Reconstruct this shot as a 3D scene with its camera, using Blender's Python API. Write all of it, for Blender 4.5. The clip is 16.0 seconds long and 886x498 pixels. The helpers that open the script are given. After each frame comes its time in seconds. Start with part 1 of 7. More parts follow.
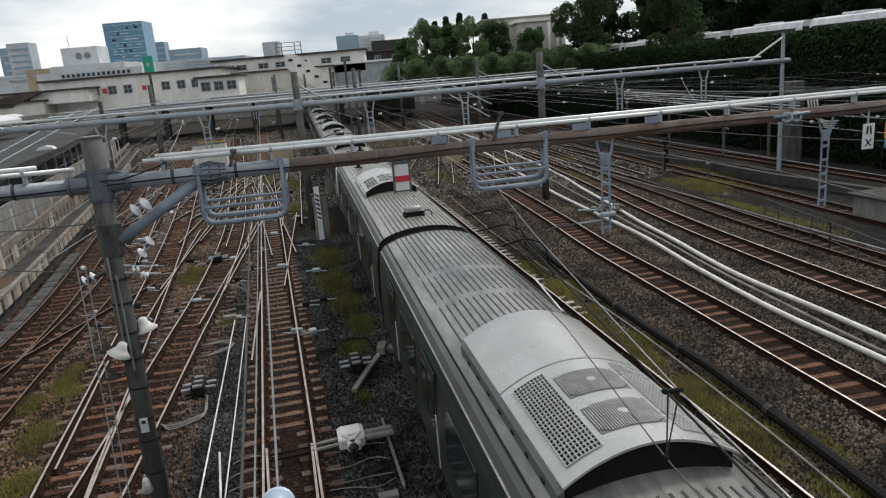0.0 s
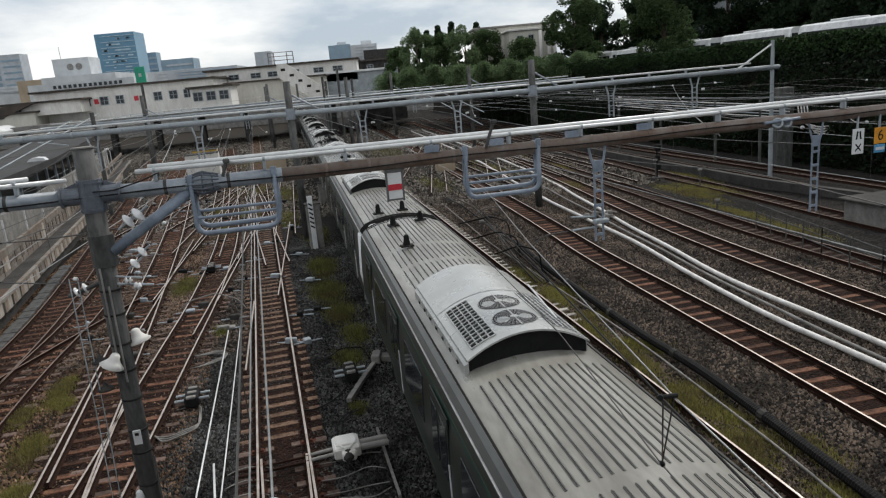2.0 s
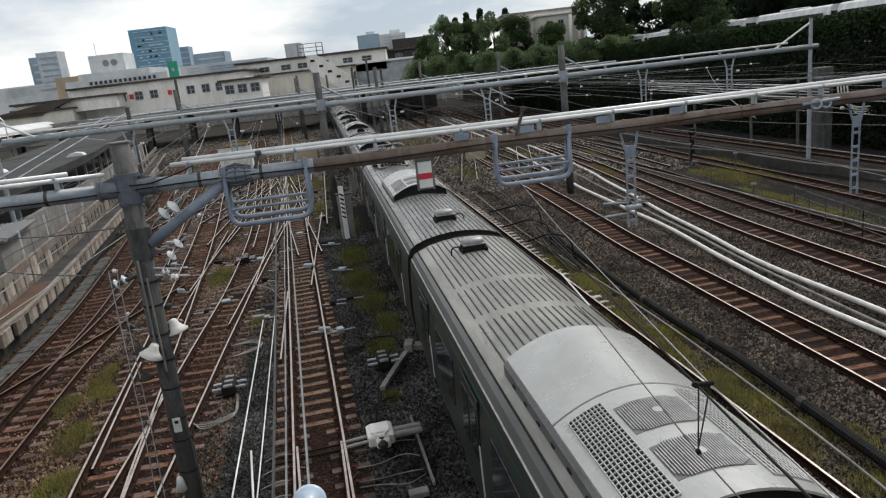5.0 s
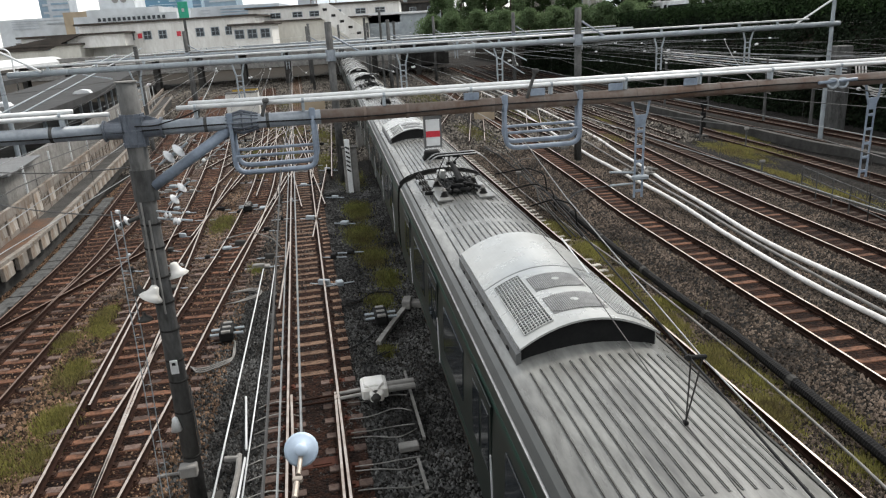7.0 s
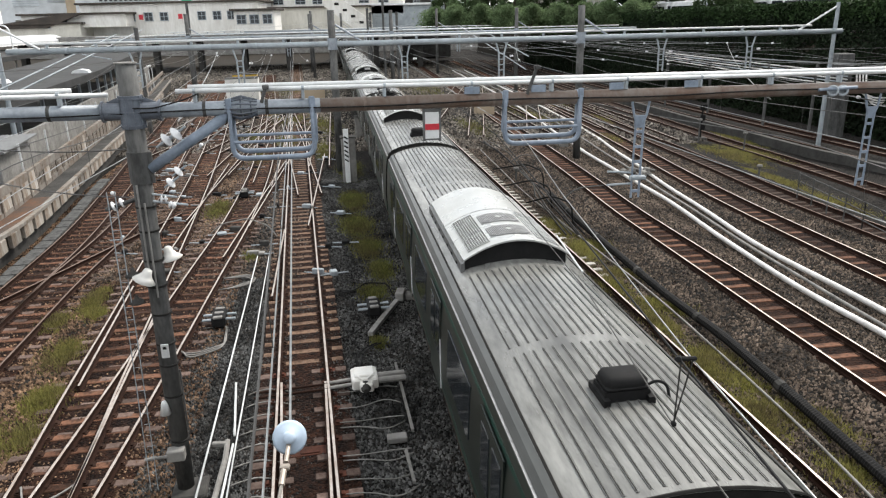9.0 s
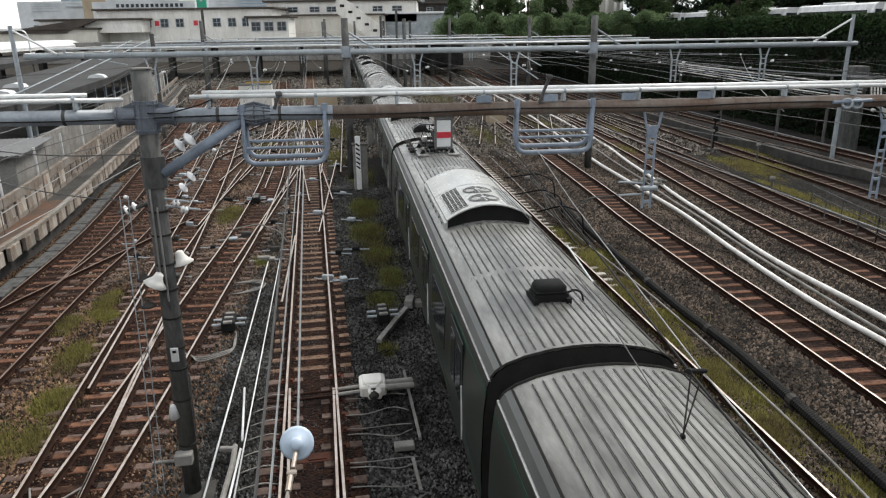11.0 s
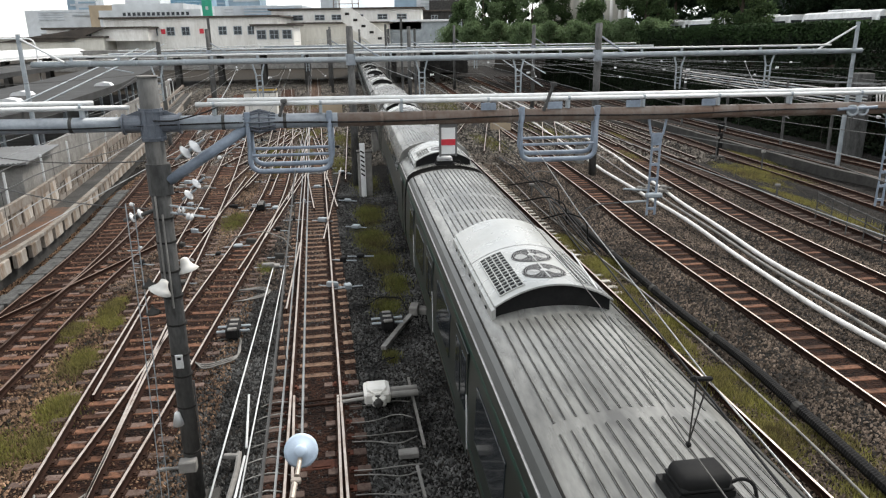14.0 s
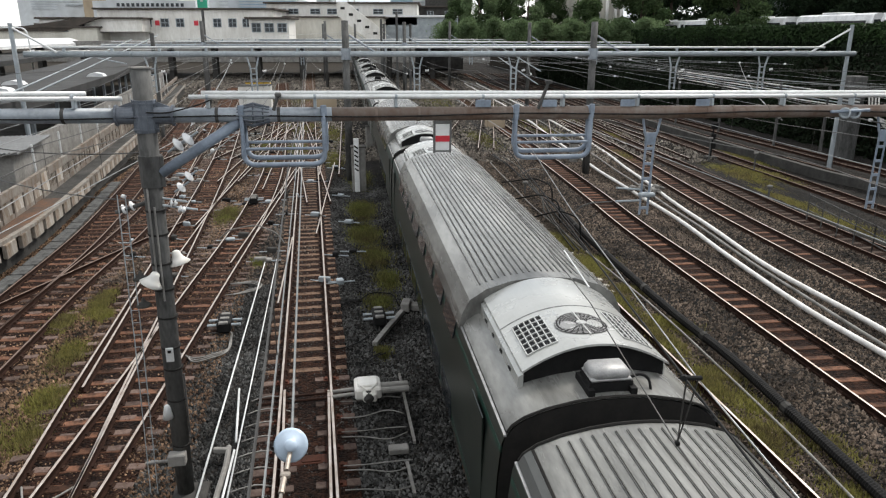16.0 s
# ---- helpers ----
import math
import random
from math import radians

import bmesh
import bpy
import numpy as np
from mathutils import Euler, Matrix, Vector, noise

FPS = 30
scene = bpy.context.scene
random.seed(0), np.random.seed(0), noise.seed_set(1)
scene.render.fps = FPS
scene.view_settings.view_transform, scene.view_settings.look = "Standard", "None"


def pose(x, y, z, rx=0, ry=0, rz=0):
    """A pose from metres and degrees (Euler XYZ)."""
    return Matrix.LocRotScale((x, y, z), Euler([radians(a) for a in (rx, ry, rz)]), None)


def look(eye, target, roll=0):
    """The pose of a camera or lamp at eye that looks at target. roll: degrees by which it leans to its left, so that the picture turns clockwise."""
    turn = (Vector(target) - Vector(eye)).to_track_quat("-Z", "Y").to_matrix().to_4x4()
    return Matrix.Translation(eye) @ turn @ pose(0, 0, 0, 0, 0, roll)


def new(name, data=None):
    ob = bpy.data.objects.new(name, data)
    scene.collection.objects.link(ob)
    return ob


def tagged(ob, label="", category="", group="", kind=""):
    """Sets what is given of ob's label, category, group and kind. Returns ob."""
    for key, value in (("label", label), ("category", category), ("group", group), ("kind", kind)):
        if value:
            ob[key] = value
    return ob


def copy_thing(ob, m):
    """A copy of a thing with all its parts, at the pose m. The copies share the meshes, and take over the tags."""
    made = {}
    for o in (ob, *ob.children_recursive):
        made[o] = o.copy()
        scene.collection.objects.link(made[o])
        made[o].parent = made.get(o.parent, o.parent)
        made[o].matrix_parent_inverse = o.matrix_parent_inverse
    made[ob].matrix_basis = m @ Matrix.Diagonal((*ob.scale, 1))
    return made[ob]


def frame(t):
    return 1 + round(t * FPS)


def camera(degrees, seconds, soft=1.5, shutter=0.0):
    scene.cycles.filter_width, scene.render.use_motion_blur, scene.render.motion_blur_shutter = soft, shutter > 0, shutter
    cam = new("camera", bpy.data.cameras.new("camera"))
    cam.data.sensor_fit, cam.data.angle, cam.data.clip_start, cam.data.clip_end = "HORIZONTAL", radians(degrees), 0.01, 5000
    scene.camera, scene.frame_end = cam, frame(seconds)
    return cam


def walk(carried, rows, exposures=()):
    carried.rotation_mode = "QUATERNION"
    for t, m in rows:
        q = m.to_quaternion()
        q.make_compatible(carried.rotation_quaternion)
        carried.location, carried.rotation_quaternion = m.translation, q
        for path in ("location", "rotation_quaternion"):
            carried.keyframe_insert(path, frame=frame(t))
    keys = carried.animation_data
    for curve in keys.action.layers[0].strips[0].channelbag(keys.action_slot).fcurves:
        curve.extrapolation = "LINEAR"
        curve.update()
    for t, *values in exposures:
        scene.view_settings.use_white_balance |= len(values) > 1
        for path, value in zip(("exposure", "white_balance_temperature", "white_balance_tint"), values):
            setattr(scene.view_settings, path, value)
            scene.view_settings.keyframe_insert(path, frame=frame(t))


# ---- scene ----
EYE = (0.0, 0.0, 7.85)
cam = camera(64.82, 16.0, soft=1.2)
# hand-held turn on one spot: seconds, tilt, lean, turn
TURNS = [
    (0.0, 75.734, 4.752, -4.006), (0.5, 75.204, 3.929, -4.033), (1.0, 75.541, 4.419, -4.420), (1.5, 75.703, 4.719, -4.733),
    (2.0, 76.341, 5.118, -4.625), (2.5, 76.933, 5.927, -4.230), (3.0, 77.309, 6.024, -4.148), (3.5, 77.135, 5.448, -2.956),
    (3.7, 77.822, 6.550, -2.247), (5.8, 74.071, 5.937, -2.148), (6.0, 73.852, 5.152, -2.024), (6.5, 72.776, 3.108, -1.706),
    (7.0, 72.397, 3.249, -1.225), (7.5, 72.552, 3.043, -1.049), (8.0, 71.771, 1.732, -1.219), (8.5, 71.697, 1.291, -0.809),
    (9.0, 71.859, 1.197, -0.991), (9.5, 72.078, 1.064, -0.646), (10.0, 72.299, 1.035, -0.283), (12.3, 72.584, 0.427, 0.183),
    (12.5, 72.568, 0.761, 0.086), (13.0, 72.911, 0.639, 0.285), (13.5, 73.136, 0.999, 0.359), (14.0, 73.120, 0.781, 0.390),
    (14.5, 72.893, 0.309, 0.212), (15.0, 72.848, 0.044, 0.000), (15.5, 72.721, -0.007, 0.079), (16.0, 72.825, -0.144, 0.047)]
LIGHT = [(0.0, 0.13, 6500, 10), (0.5, 0.2, 6500, 10), (1.5, 0.24, 6500, 10), (2.5, 0.05, 6500, 10), (3.7, 0.06, 6500, 10), (5.8, 0.39, 6580, 10), (7.0, 0.73, 6600, 10), (8.0, 0.78, 6620, 10), (8.5, 1.05, 6620, 10), (9.0, 1.02, 6620, 10), (10.2, 0.58, 6620, 10), (12.5, 0.80, 6620, 10), (14.0, 0.87, 6620, 10), (14.5, 0.81, 6620, 10), (15.0, 0.62, 6620, 10), (16.0, 0.72, 6620, 10)]
walk(cam, [(t, pose(*EYE, a, b, c)) for t, a, b, c in TURNS], LIGHT)

# ---- light: bright overcast sky, weak wide sun ahead and to the right ----
world = bpy.data.worlds.new("sky")
scene.world = world
world.use_nodes = True
wn, wl = world.node_tree.nodes, world.node_tree.links
wn.clear()
SUN_EL, SUN_AZ = radians(50), radians(42)
sky = wn.new("ShaderNodeTexSky")
sky.sky_type, sky.sun_disc, sky.sun_elevation, sky.sun_rotation = "NISHITA", False, SUN_EL, SUN_AZ
sky_gain = wn.new("ShaderNodeVectorMath")
sky_gain.operation = "SCALE"
sky_gain.inputs["Scale"].default_value = 0.09
wl.new(sky.outputs[0], sky_gain.inputs[0])
tc = wn.new("ShaderNodeTexCoord")
mp = wn.new("ShaderNodeMapping")
mp.inputs["Scale"].default_value = (1.0, 1.0, 3.2)
wl.new(tc.outputs["Generated"], mp.inputs[0])
nz = wn.new("ShaderNodeTexNoise")
nz.inputs["Scale"].default_value, nz.inputs["Detail"].default_value, nz.inputs["Roughness"].default_value = 2.6, 7, 0.55
wl.new(mp.outputs[0], nz.inputs["Vector"])
cr = wn.new("ShaderNodeValToRGB")
cr.color_ramp.elements[0].position, cr.color_ramp.elements[0].color = 0.38, (0.46, 0.535, 0.62, 1)
cr.color_ramp.elements[1].position, cr.color_ramp.elements[1].color = 0.58, (1.02, 1.02, 1.0, 1)
wl.new(nz.outputs[0], cr.inputs[0])
cover = wn.new("ShaderNodeMix")
cover.data_type = "RGBA"
cover.inputs[0].default_value = 0.86
wl.new(sky_gain.outputs[0], cover.inputs[6])
wl.new(cr.outputs[0], cover.inputs[7])
bg = wn.new("ShaderNodeBackground")
bg.inputs[1].default_value = 1.0
wl.new(cover.outputs[2], bg.inputs[0])
wo = wn.new("ShaderNodeOutputWorld")
wl.new(bg.outputs[0], wo.inputs[0])
sun_data = bpy.data.lights.new("sun", "SUN")
sun_data.energy, sun_data.angle, sun_data.color = 2.0, radians(14), (1.0, 0.96, 0.9)
sun = new("sun", sun_data)
sun.matrix_world = look((0, 0, 60), (60 * math.sin(-SUN_AZ) * 1.0, -60 * math.cos(SUN_AZ), 60 - 60 * math.tan(SUN_EL)))

# ---- materials ----
def mat(name, base, rough=0.6, metal=0.0, tint=None, scale=8.0, bump=0.0, bump_scale=60.0, streak=None, island=0.0, objvar=0.0, gloss_var=0.0, cell=None):
    """A surface with two scales of variation: base colour to tint by noise, and fine relief."""
    m = bpy.data.materials.new(name)
    m.use_nodes = True
    n, l = m.node_tree.nodes, m.node_tree.links
    b = n["Principled BSDF"]
    b.inputs["Roughness"].default_value, b.inputs["Metallic"].default_value = rough, metal
    if rough >= 0.7:
        b.inputs["Specular IOR Level"].default_value = 0.15
    tcx = n.new("ShaderNodeTexCoord")
    mpx = n.new("ShaderNodeMapping")
    if streak:
        mpx.inputs["Scale"].default_value = streak
    l.new(tcx.outputs["Object"], mpx.inputs[0])
    n1 = n.new("ShaderNodeTexNoise")
    n1.inputs["Scale"].default_value, n1.inputs["Detail"].default_value, n1.inputs["Roughness"].default_value = scale, 6, 0.65
    l.new(mpx.outputs[0], n1.inputs["Vector"])
    n2 = n.new("ShaderNodeTexNoise")
    n2.inputs["Scale"].default_value, n2.inputs["Detail"].default_value = scale * 7.3, 3
    l.new(mpx.outputs[0], n2.inputs["Vector"])
    add = n.new("ShaderNodeMath")
    add.operation = "MULTIPLY_ADD"
    add.inputs[1].default_value = 0.35
    l.new(n2.outputs[0], add.inputs[0])
    l.new(n1.outputs[0], add.inputs[2])
    ramp = n.new("ShaderNodeValToRGB")
    t2 = tint or tuple(c * 0.6 for c in base)
    ramp.color_ramp.elements[0].position, ramp.color_ramp.elements[0].color = 0.5, (*base, 1)
    ramp.color_ramp.elements[1].position, ramp.color_ramp.elements[1].color = 0.85, (*t2, 1)
    l.new(add.outputs[0], ramp.inputs[0])
    col = ramp.outputs[0]
    if island or objvar:
        src = n.new("ShaderNodeNewGeometry" if island else "ShaderNodeObjectInfo")
        rnd = src.outputs["Random Per Island" if island else "Random"]
        mr = n.new("ShaderNodeMapRange")
        k = island or objvar
        mr.inputs["To Min"].default_value, mr.inputs["To Max"].default_value = 1 - k, 1 + k
        l.new(rnd, mr.inputs["Value"])
        sc = n.new("ShaderNodeVectorMath")
        sc.operation = "SCALE"
        l.new(col, sc.inputs[0])
        l.new(mr.outputs[0], sc.inputs["Scale"])
        col = sc.outputs[0]
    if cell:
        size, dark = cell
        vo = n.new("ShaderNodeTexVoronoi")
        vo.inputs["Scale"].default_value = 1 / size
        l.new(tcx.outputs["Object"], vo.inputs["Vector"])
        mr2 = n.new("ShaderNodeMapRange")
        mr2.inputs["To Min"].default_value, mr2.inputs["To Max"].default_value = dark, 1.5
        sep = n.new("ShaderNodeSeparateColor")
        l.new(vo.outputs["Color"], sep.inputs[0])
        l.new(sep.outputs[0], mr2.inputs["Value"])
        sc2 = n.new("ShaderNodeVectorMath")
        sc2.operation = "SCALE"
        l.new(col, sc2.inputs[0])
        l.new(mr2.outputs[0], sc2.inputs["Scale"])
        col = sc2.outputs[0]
        bp0 = n.new("ShaderNodeBump")
        bp0.inputs["Strength"].default_value, bp0.inputs["Distance"].default_value = 1.0, size * 0.8
        bp0.invert = True
        l.new(vo.outputs["Distance"], bp0.inputs["Height"])
        l.new(bp0.outputs[0], b.inputs["Normal"])
    l.new(col, b.inputs["Base Color"])
    if gloss_var:
        mr3 = n.new("ShaderNodeMapRange")
        mr3.inputs["To Min"].default_value, mr3.inputs["To Max"].default_value = max(0.05, rough - gloss_var), min(1, rough + gloss_var)
        l.new(n1.outputs[0], mr3.inputs["Value"])
        l.new(mr3.outputs[0], b.inputs["Roughness"])
    if bump and not cell:
        n3 = n.new("ShaderNodeTexNoise")
        n3.inputs["Scale"].default_value, n3.inputs["Detail"].default_value = bump_scale, 4
        l.new(tcx.outputs["Object"], n3.inputs["Vector"])
        bp = n.new("ShaderNodeBump")
        bp.inputs["Strength"].default_value, bp.inputs["Distance"].default_value = bump, 0.02
        l.new(n3.outputs[0], bp.inputs["Height"])
        l.new(bp.outputs[0], b.inputs["Normal"])
    return m


M = dict(
    # Ballast sheet: shade in the gaps between stones is put into the colour.
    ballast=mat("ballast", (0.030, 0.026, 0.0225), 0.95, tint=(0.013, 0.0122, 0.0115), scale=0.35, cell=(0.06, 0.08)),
    # Rusty bed, with the shade between the rails darkening its colour.
    ballast_rust_shade=mat("ballast_rust_shade", (0.030, 0.012, 0.0065), 0.95, tint=(0.011, 0.006, 0.0045), scale=0.8, cell=(0.06, 0.15)),
    stone=mat("stone", (0.25, 0.162, 0.105), 0.95, tint=(0.032, 0.019, 0.014), scale=0.5, island=0.9),
    stone_grey=mat("stone_grey", (0.115, 0.114, 0.111), 0.95, tint=(0.014, 0.0138, 0.0135), scale=0.5, island=0.9),
    stone_mixed=mat("stone_mixed", (0.20, 0.155, 0.122), 0.95, tint=(0.042, 0.035, 0.030), scale=0.5, island=0.9),
    # Far stones: distance haze is put in as a paler colour.
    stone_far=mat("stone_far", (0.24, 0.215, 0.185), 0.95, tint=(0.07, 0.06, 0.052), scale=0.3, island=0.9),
    soil=mat("soil", (0.028, 0.022, 0.015), 0.95, tint=(0.018, 0.015, 0.012), scale=0.5, bump=0.6, bump_scale=14),
    sleeper_rust=mat("sleeper_rust", (0.150, 0.073, 0.045), 0.85, tint=(0.036, 0.019, 0.013), scale=5, bump=0.4, objvar=0.65),
    sleeper_pale=mat("sleeper_pale", (0.21, 0.138, 0.096), 0.85, tint=(0.065, 0.037, 0.025), scale=5, bump=0.3, objvar=0.3),
    sleeper_dark=mat("sleeper_dark", (0.085, 0.06, 0.047), 0.9, tint=(0.034, 0.026, 0.021), scale=5, bump=0.4, objvar=0.35),
    sleeper_grey=mat("sleeper_grey", (0.42, 0.40, 0.36), 0.9, tint=(0.22, 0.205, 0.18), scale=5, bump=0.3, objvar=0.35),
    # Rusty rail sides; the shadow along the web is painted into the brown.
    rail_rust_shade=mat("rail_rust_shade", (0.018, 0.0085, 0.0058), 0.9, tint=(0.030, 0.0135, 0.0085), scale=6, bump=0.3),
    rail_head=mat("rail_head", (0.56, 0.51, 0.47), 0.45, metal=0.75, tint=(0.34, 0.27, 0.22), scale=3),
    rail_dull=mat("rail_dull", (0.19, 0.13, 0.10), 0.5, metal=0.4, tint=(0.11, 0.068, 0.048), scale=3),
    plate_red=mat("plate_red", (0.105, 0.038, 0.024), 0.85, tint=(0.05, 0.022, 0.016), scale=5, bump=0.3, objvar=0.5),
    sleeper_block=mat("sleeper_block", (0.15, 0.112, 0.096), 0.85, tint=(0.065, 0.04, 0.032), scale=6, bump=0.3, objvar=0.5),
    # Rusty plates, also darkened in colour for shade beside the rails.
    plate=mat("plate", (0.042, 0.021, 0.014), 0.85, tint=(0.02, 0.011, 0.008), scale=9, objvar=0.4),
    steel_paint=mat("steel_paint", (0.33, 0.37, 0.41), 0.45, tint=(0.19, 0.215, 0.245), scale=2.2, bump=0.15, gloss_var=0.12),
    steel_dark=mat("steel_dark", (0.13, 0.15, 0.18), 0.5, tint=(0.07, 0.08, 0.10), scale=5, bump=0.2),
    steel_blue=mat("steel_blue", (0.255, 0.305, 0.375), 0.5, tint=(0.15, 0.185, 0.235), scale=3, bump=0.15),
    beam_rust=mat("beam_rust", (0.185, 0.155, 0.135), 0.6, tint=(0.115, 0.07, 0.048), scale=2.4, bump=0.25, streak=(1, 1, 0.6)),
    galv=mat("galv", (0.72, 0.73, 0.73), 0.38, metal=0.15, tint=(0.55, 0.56, 0.56), scale=3, gloss_var=0.1),
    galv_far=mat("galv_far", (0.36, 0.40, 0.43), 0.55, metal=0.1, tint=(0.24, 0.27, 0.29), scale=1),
    pole_grey=mat("pole_grey", (0.125, 0.125, 0.122), 0.75, tint=(0.045, 0.045, 0.044), scale=2.6, bump=0.3, streak=(1, 1, 0.35)),
    concrete=mat("concrete", (0.29, 0.28, 0.265), 0.85, tint=(0.15, 0.145, 0.135), scale=1.2, bump=0.3),
    concrete_dark=mat("concrete_dark", (0.075, 0.072, 0.068), 0.9, tint=(0.035, 0.034, 0.032), scale=0.8, bump=0.3),
    concrete_rust=mat("concrete_rust", (0.25, 0.235, 0.212), 0.85, tint=(0.14, 0.10, 0.075), scale=0.8, bump=0.3),
    rust_stain=mat("rust_stain", (0.15, 0.078, 0.046), 0.85, tint=(0.07, 0.058, 0.05), scale=1.6, bump=0.3, streak=(1, 0.6, 1)),
    slat_stain=mat("slat_stain", (0.40, 0.385, 0.355), 0.85, tint=(0.20, 0.15, 0.11), scale=1.6, streak=(1, 1, 0.3), objvar=0.35),
    white_paint=mat("white_paint", (0.78, 0.77, 0.74), 0.6, tint=(0.55, 0.53, 0.49), scale=0.4, streak=(1, 1, 0.3)),
    cream_paint=mat("cream_paint", (0.66, 0.64, 0.58), 0.7, tint=(0.46, 0.44, 0.39), scale=0.3, streak=(1, 1, 0.3)),
    white_pipe=mat("white_pipe", (0.74, 0.73, 0.71), 0.55, tint=(0.52, 0.50, 0.47), scale=2.5),
    black_rubber=mat("black_rubber", (0.012, 0.012, 0.013), 0.7, tint=(0.022, 0.021, 0.02), scale=4),
    wire_dark=mat("wire_dark", (0.06, 0.058, 0.055), 0.5, metal=0.3, scale=3),
    wire_copper=mat("wire_copper", (0.33, 0.34, 0.34), 0.4, metal=0.6, scale=3),
    porcelain=mat("porcelain", (0.80, 0.80, 0.80), 0.2, tint=(0.62, 0.63, 0.65), scale=4),
    disc_blue=mat("disc_blue", (0.50, 0.60, 0.72), 0.3, tint=(0.40, 0.49, 0.60), scale=4),
    brass=mat("brass", (0.38, 0.33, 0.28), 0.5, metal=0.4, scale=6),
    train_roof=mat("train_roof", (0.255, 0.255, 0.24), 0.27, tint=(0.075, 0.074, 0.07), scale=0.9, bump=0.06, streak=(1.6, 0.35, 1), gloss_var=0.1),
    train_roof_pale=mat("train_roof_pale", (0.29, 0.285, 0.255), 0.3, tint=(0.16, 0.15, 0.13), scale=0.9, bump=0.06, streak=(1.6, 0.35, 1), gloss_var=0.1),
    train_rib=mat("train_rib", (0.20, 0.20, 0.19), 0.28, tint=(0.12, 0.12, 0.114), scale=2, streak=(1.6, 0.35, 1)),
    # Train sides and doors: their shade is put into this near-black colour.
    train_steel_shade=mat("train_steel_shade", (0.020, 0.028, 0.023), 0.38, tint=(0.011, 0.016, 0.013), scale=1.5, streak=(1, 0.3, 1)),
    # Roof shoulder: the mirrored dark ground is put into the colour.
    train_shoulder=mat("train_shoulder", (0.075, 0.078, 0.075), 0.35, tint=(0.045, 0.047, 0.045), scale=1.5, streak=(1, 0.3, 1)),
    train_green=mat("train_green", (0.012, 0.06, 0.042), 0.45, scale=4),
    train_orange=mat("train_orange", (0.22, 0.085, 0.03), 0.4, scale=4),
    train_white=mat("train_white", (0.72, 0.73, 0.73), 0.35, tint=(0.60, 0.61, 0.61), scale=3),
    ac_white=mat("ac_white", (0.47, 0.475, 0.462), 0.28, metal=0.3, tint=(0.39, 0.395, 0.38), scale=1.2, bump=0.05, gloss_var=0.1),
    ac_grey=mat("ac_grey", (0.13, 0.133, 0.133), 0.5, tint=(0.085, 0.085, 0.085), scale=2),
    grille_black=mat("grille_black", (0.018, 0.018, 0.02), 0.7, scale=6),
    fan_grey=mat("fan_grey", (0.36, 0.36, 0.36), 0.5, metal=0.3, scale=6),
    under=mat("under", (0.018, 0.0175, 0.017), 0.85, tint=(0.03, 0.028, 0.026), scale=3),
    glass=mat("glass", (0.03, 0.035, 0.04), 0.08, scale=2),
    red=mat("red", (0.62, 0.03, 0.05), 0.5, scale=4),
    orange=mat("orange", (0.85, 0.35, 0.02), 0.5, scale=4),
    black=mat("black", (0.009, 0.009, 0.0095), 0.75, tint=(0.016, 0.016, 0.016), scale=4),
    sign_blue=mat("sign_blue", (0.10, 0.35, 0.60), 0.5, scale=4),
    yellow=mat("yellow", (0.65, 0.42, 0.06), 0.6, scale=2),
    roof_brown=mat("roof_brown", (0.085, 0.07, 0.06), 0.75, tint=(0.05, 0.045, 0.04), scale=0.6),
    canopy=mat("canopy", (0.062, 0.062, 0.062), 0.85, tint=(0.035, 0.035, 0.035), scale=0.5, bump=0.2, bump_scale=6),
    canopy_white=mat("canopy_white", (0.70, 0.71, 0.71), 0.5, tint=(0.55, 0.56, 0.57), scale=0.3),
    grass=mat("grass", (0.235, 0.225, 0.07), 0.85, tint=(0.15, 0.125, 0.062), scale=0.6, island=0.5),
    weed=mat("weed", (0.175, 0.185, 0.055), 0.85, tint=(0.13, 0.11, 0.052), scale=0.5, island=0.5),
    # leaf and leaf_light are lightened to carry haze over the distant trees.
    leaf=mat("leaf", (0.078, 0.118, 0.05), 0.75, tint=(0.042, 0.07, 0.03), scale=0.25, island=0.5),
    leaf_hedge=mat("leaf_hedge", (0.034, 0.062, 0.022), 0.8, tint=(0.016, 0.032, 0.011), scale=0.2, island=0.5),
    leaf_light=mat("leaf_light", (0.15, 0.205, 0.105), 0.7, tint=(0.09, 0.14, 0.065), scale=0.25, island=0.45),
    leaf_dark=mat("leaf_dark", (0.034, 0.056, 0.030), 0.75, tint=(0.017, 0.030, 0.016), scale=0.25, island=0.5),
    # Ivy: shade on the bank's face is put into this near-black green.
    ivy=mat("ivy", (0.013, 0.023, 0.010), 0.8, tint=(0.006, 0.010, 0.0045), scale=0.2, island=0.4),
    bark=mat("bark", (0.09, 0.07, 0.055), 0.9, scale=4, bump=0.5),
    tower_blue=mat("tower_blue", (0.10, 0.24, 0.36), 0.3, tint=(0.13, 0.28, 0.40), scale=0.02),
    tower_pale=mat("tower_pale", (0.30, 0.42, 0.52), 0.5, scale=0.02),
    tower_grey=mat("tower_grey", (0.52, 0.56, 0.60), 0.6, scale=0.03),
    tower_line=mat("tower_line", (0.55, 0.70, 0.78), 0.5, scale=0.03),
    city_white=mat("city_white", (0.68, 0.71, 0.73), 0.7, scale=0.03),
    city_tan=mat("city_tan", (0.52, 0.42, 0.30), 0.7, scale=0.03),
    sign_green=mat("sign_green", (0.02, 0.36, 0.22), 0.5, scale=0.1),
    bus_white=mat("bus_white", (0.80, 0.81, 0.82), 0.3, scale=1),
    asphalt=mat("asphalt", (0.05, 0.05, 0.05), 0.9, tint=(0.07, 0.068, 0.065), scale=0.6, bump=0.3),
)

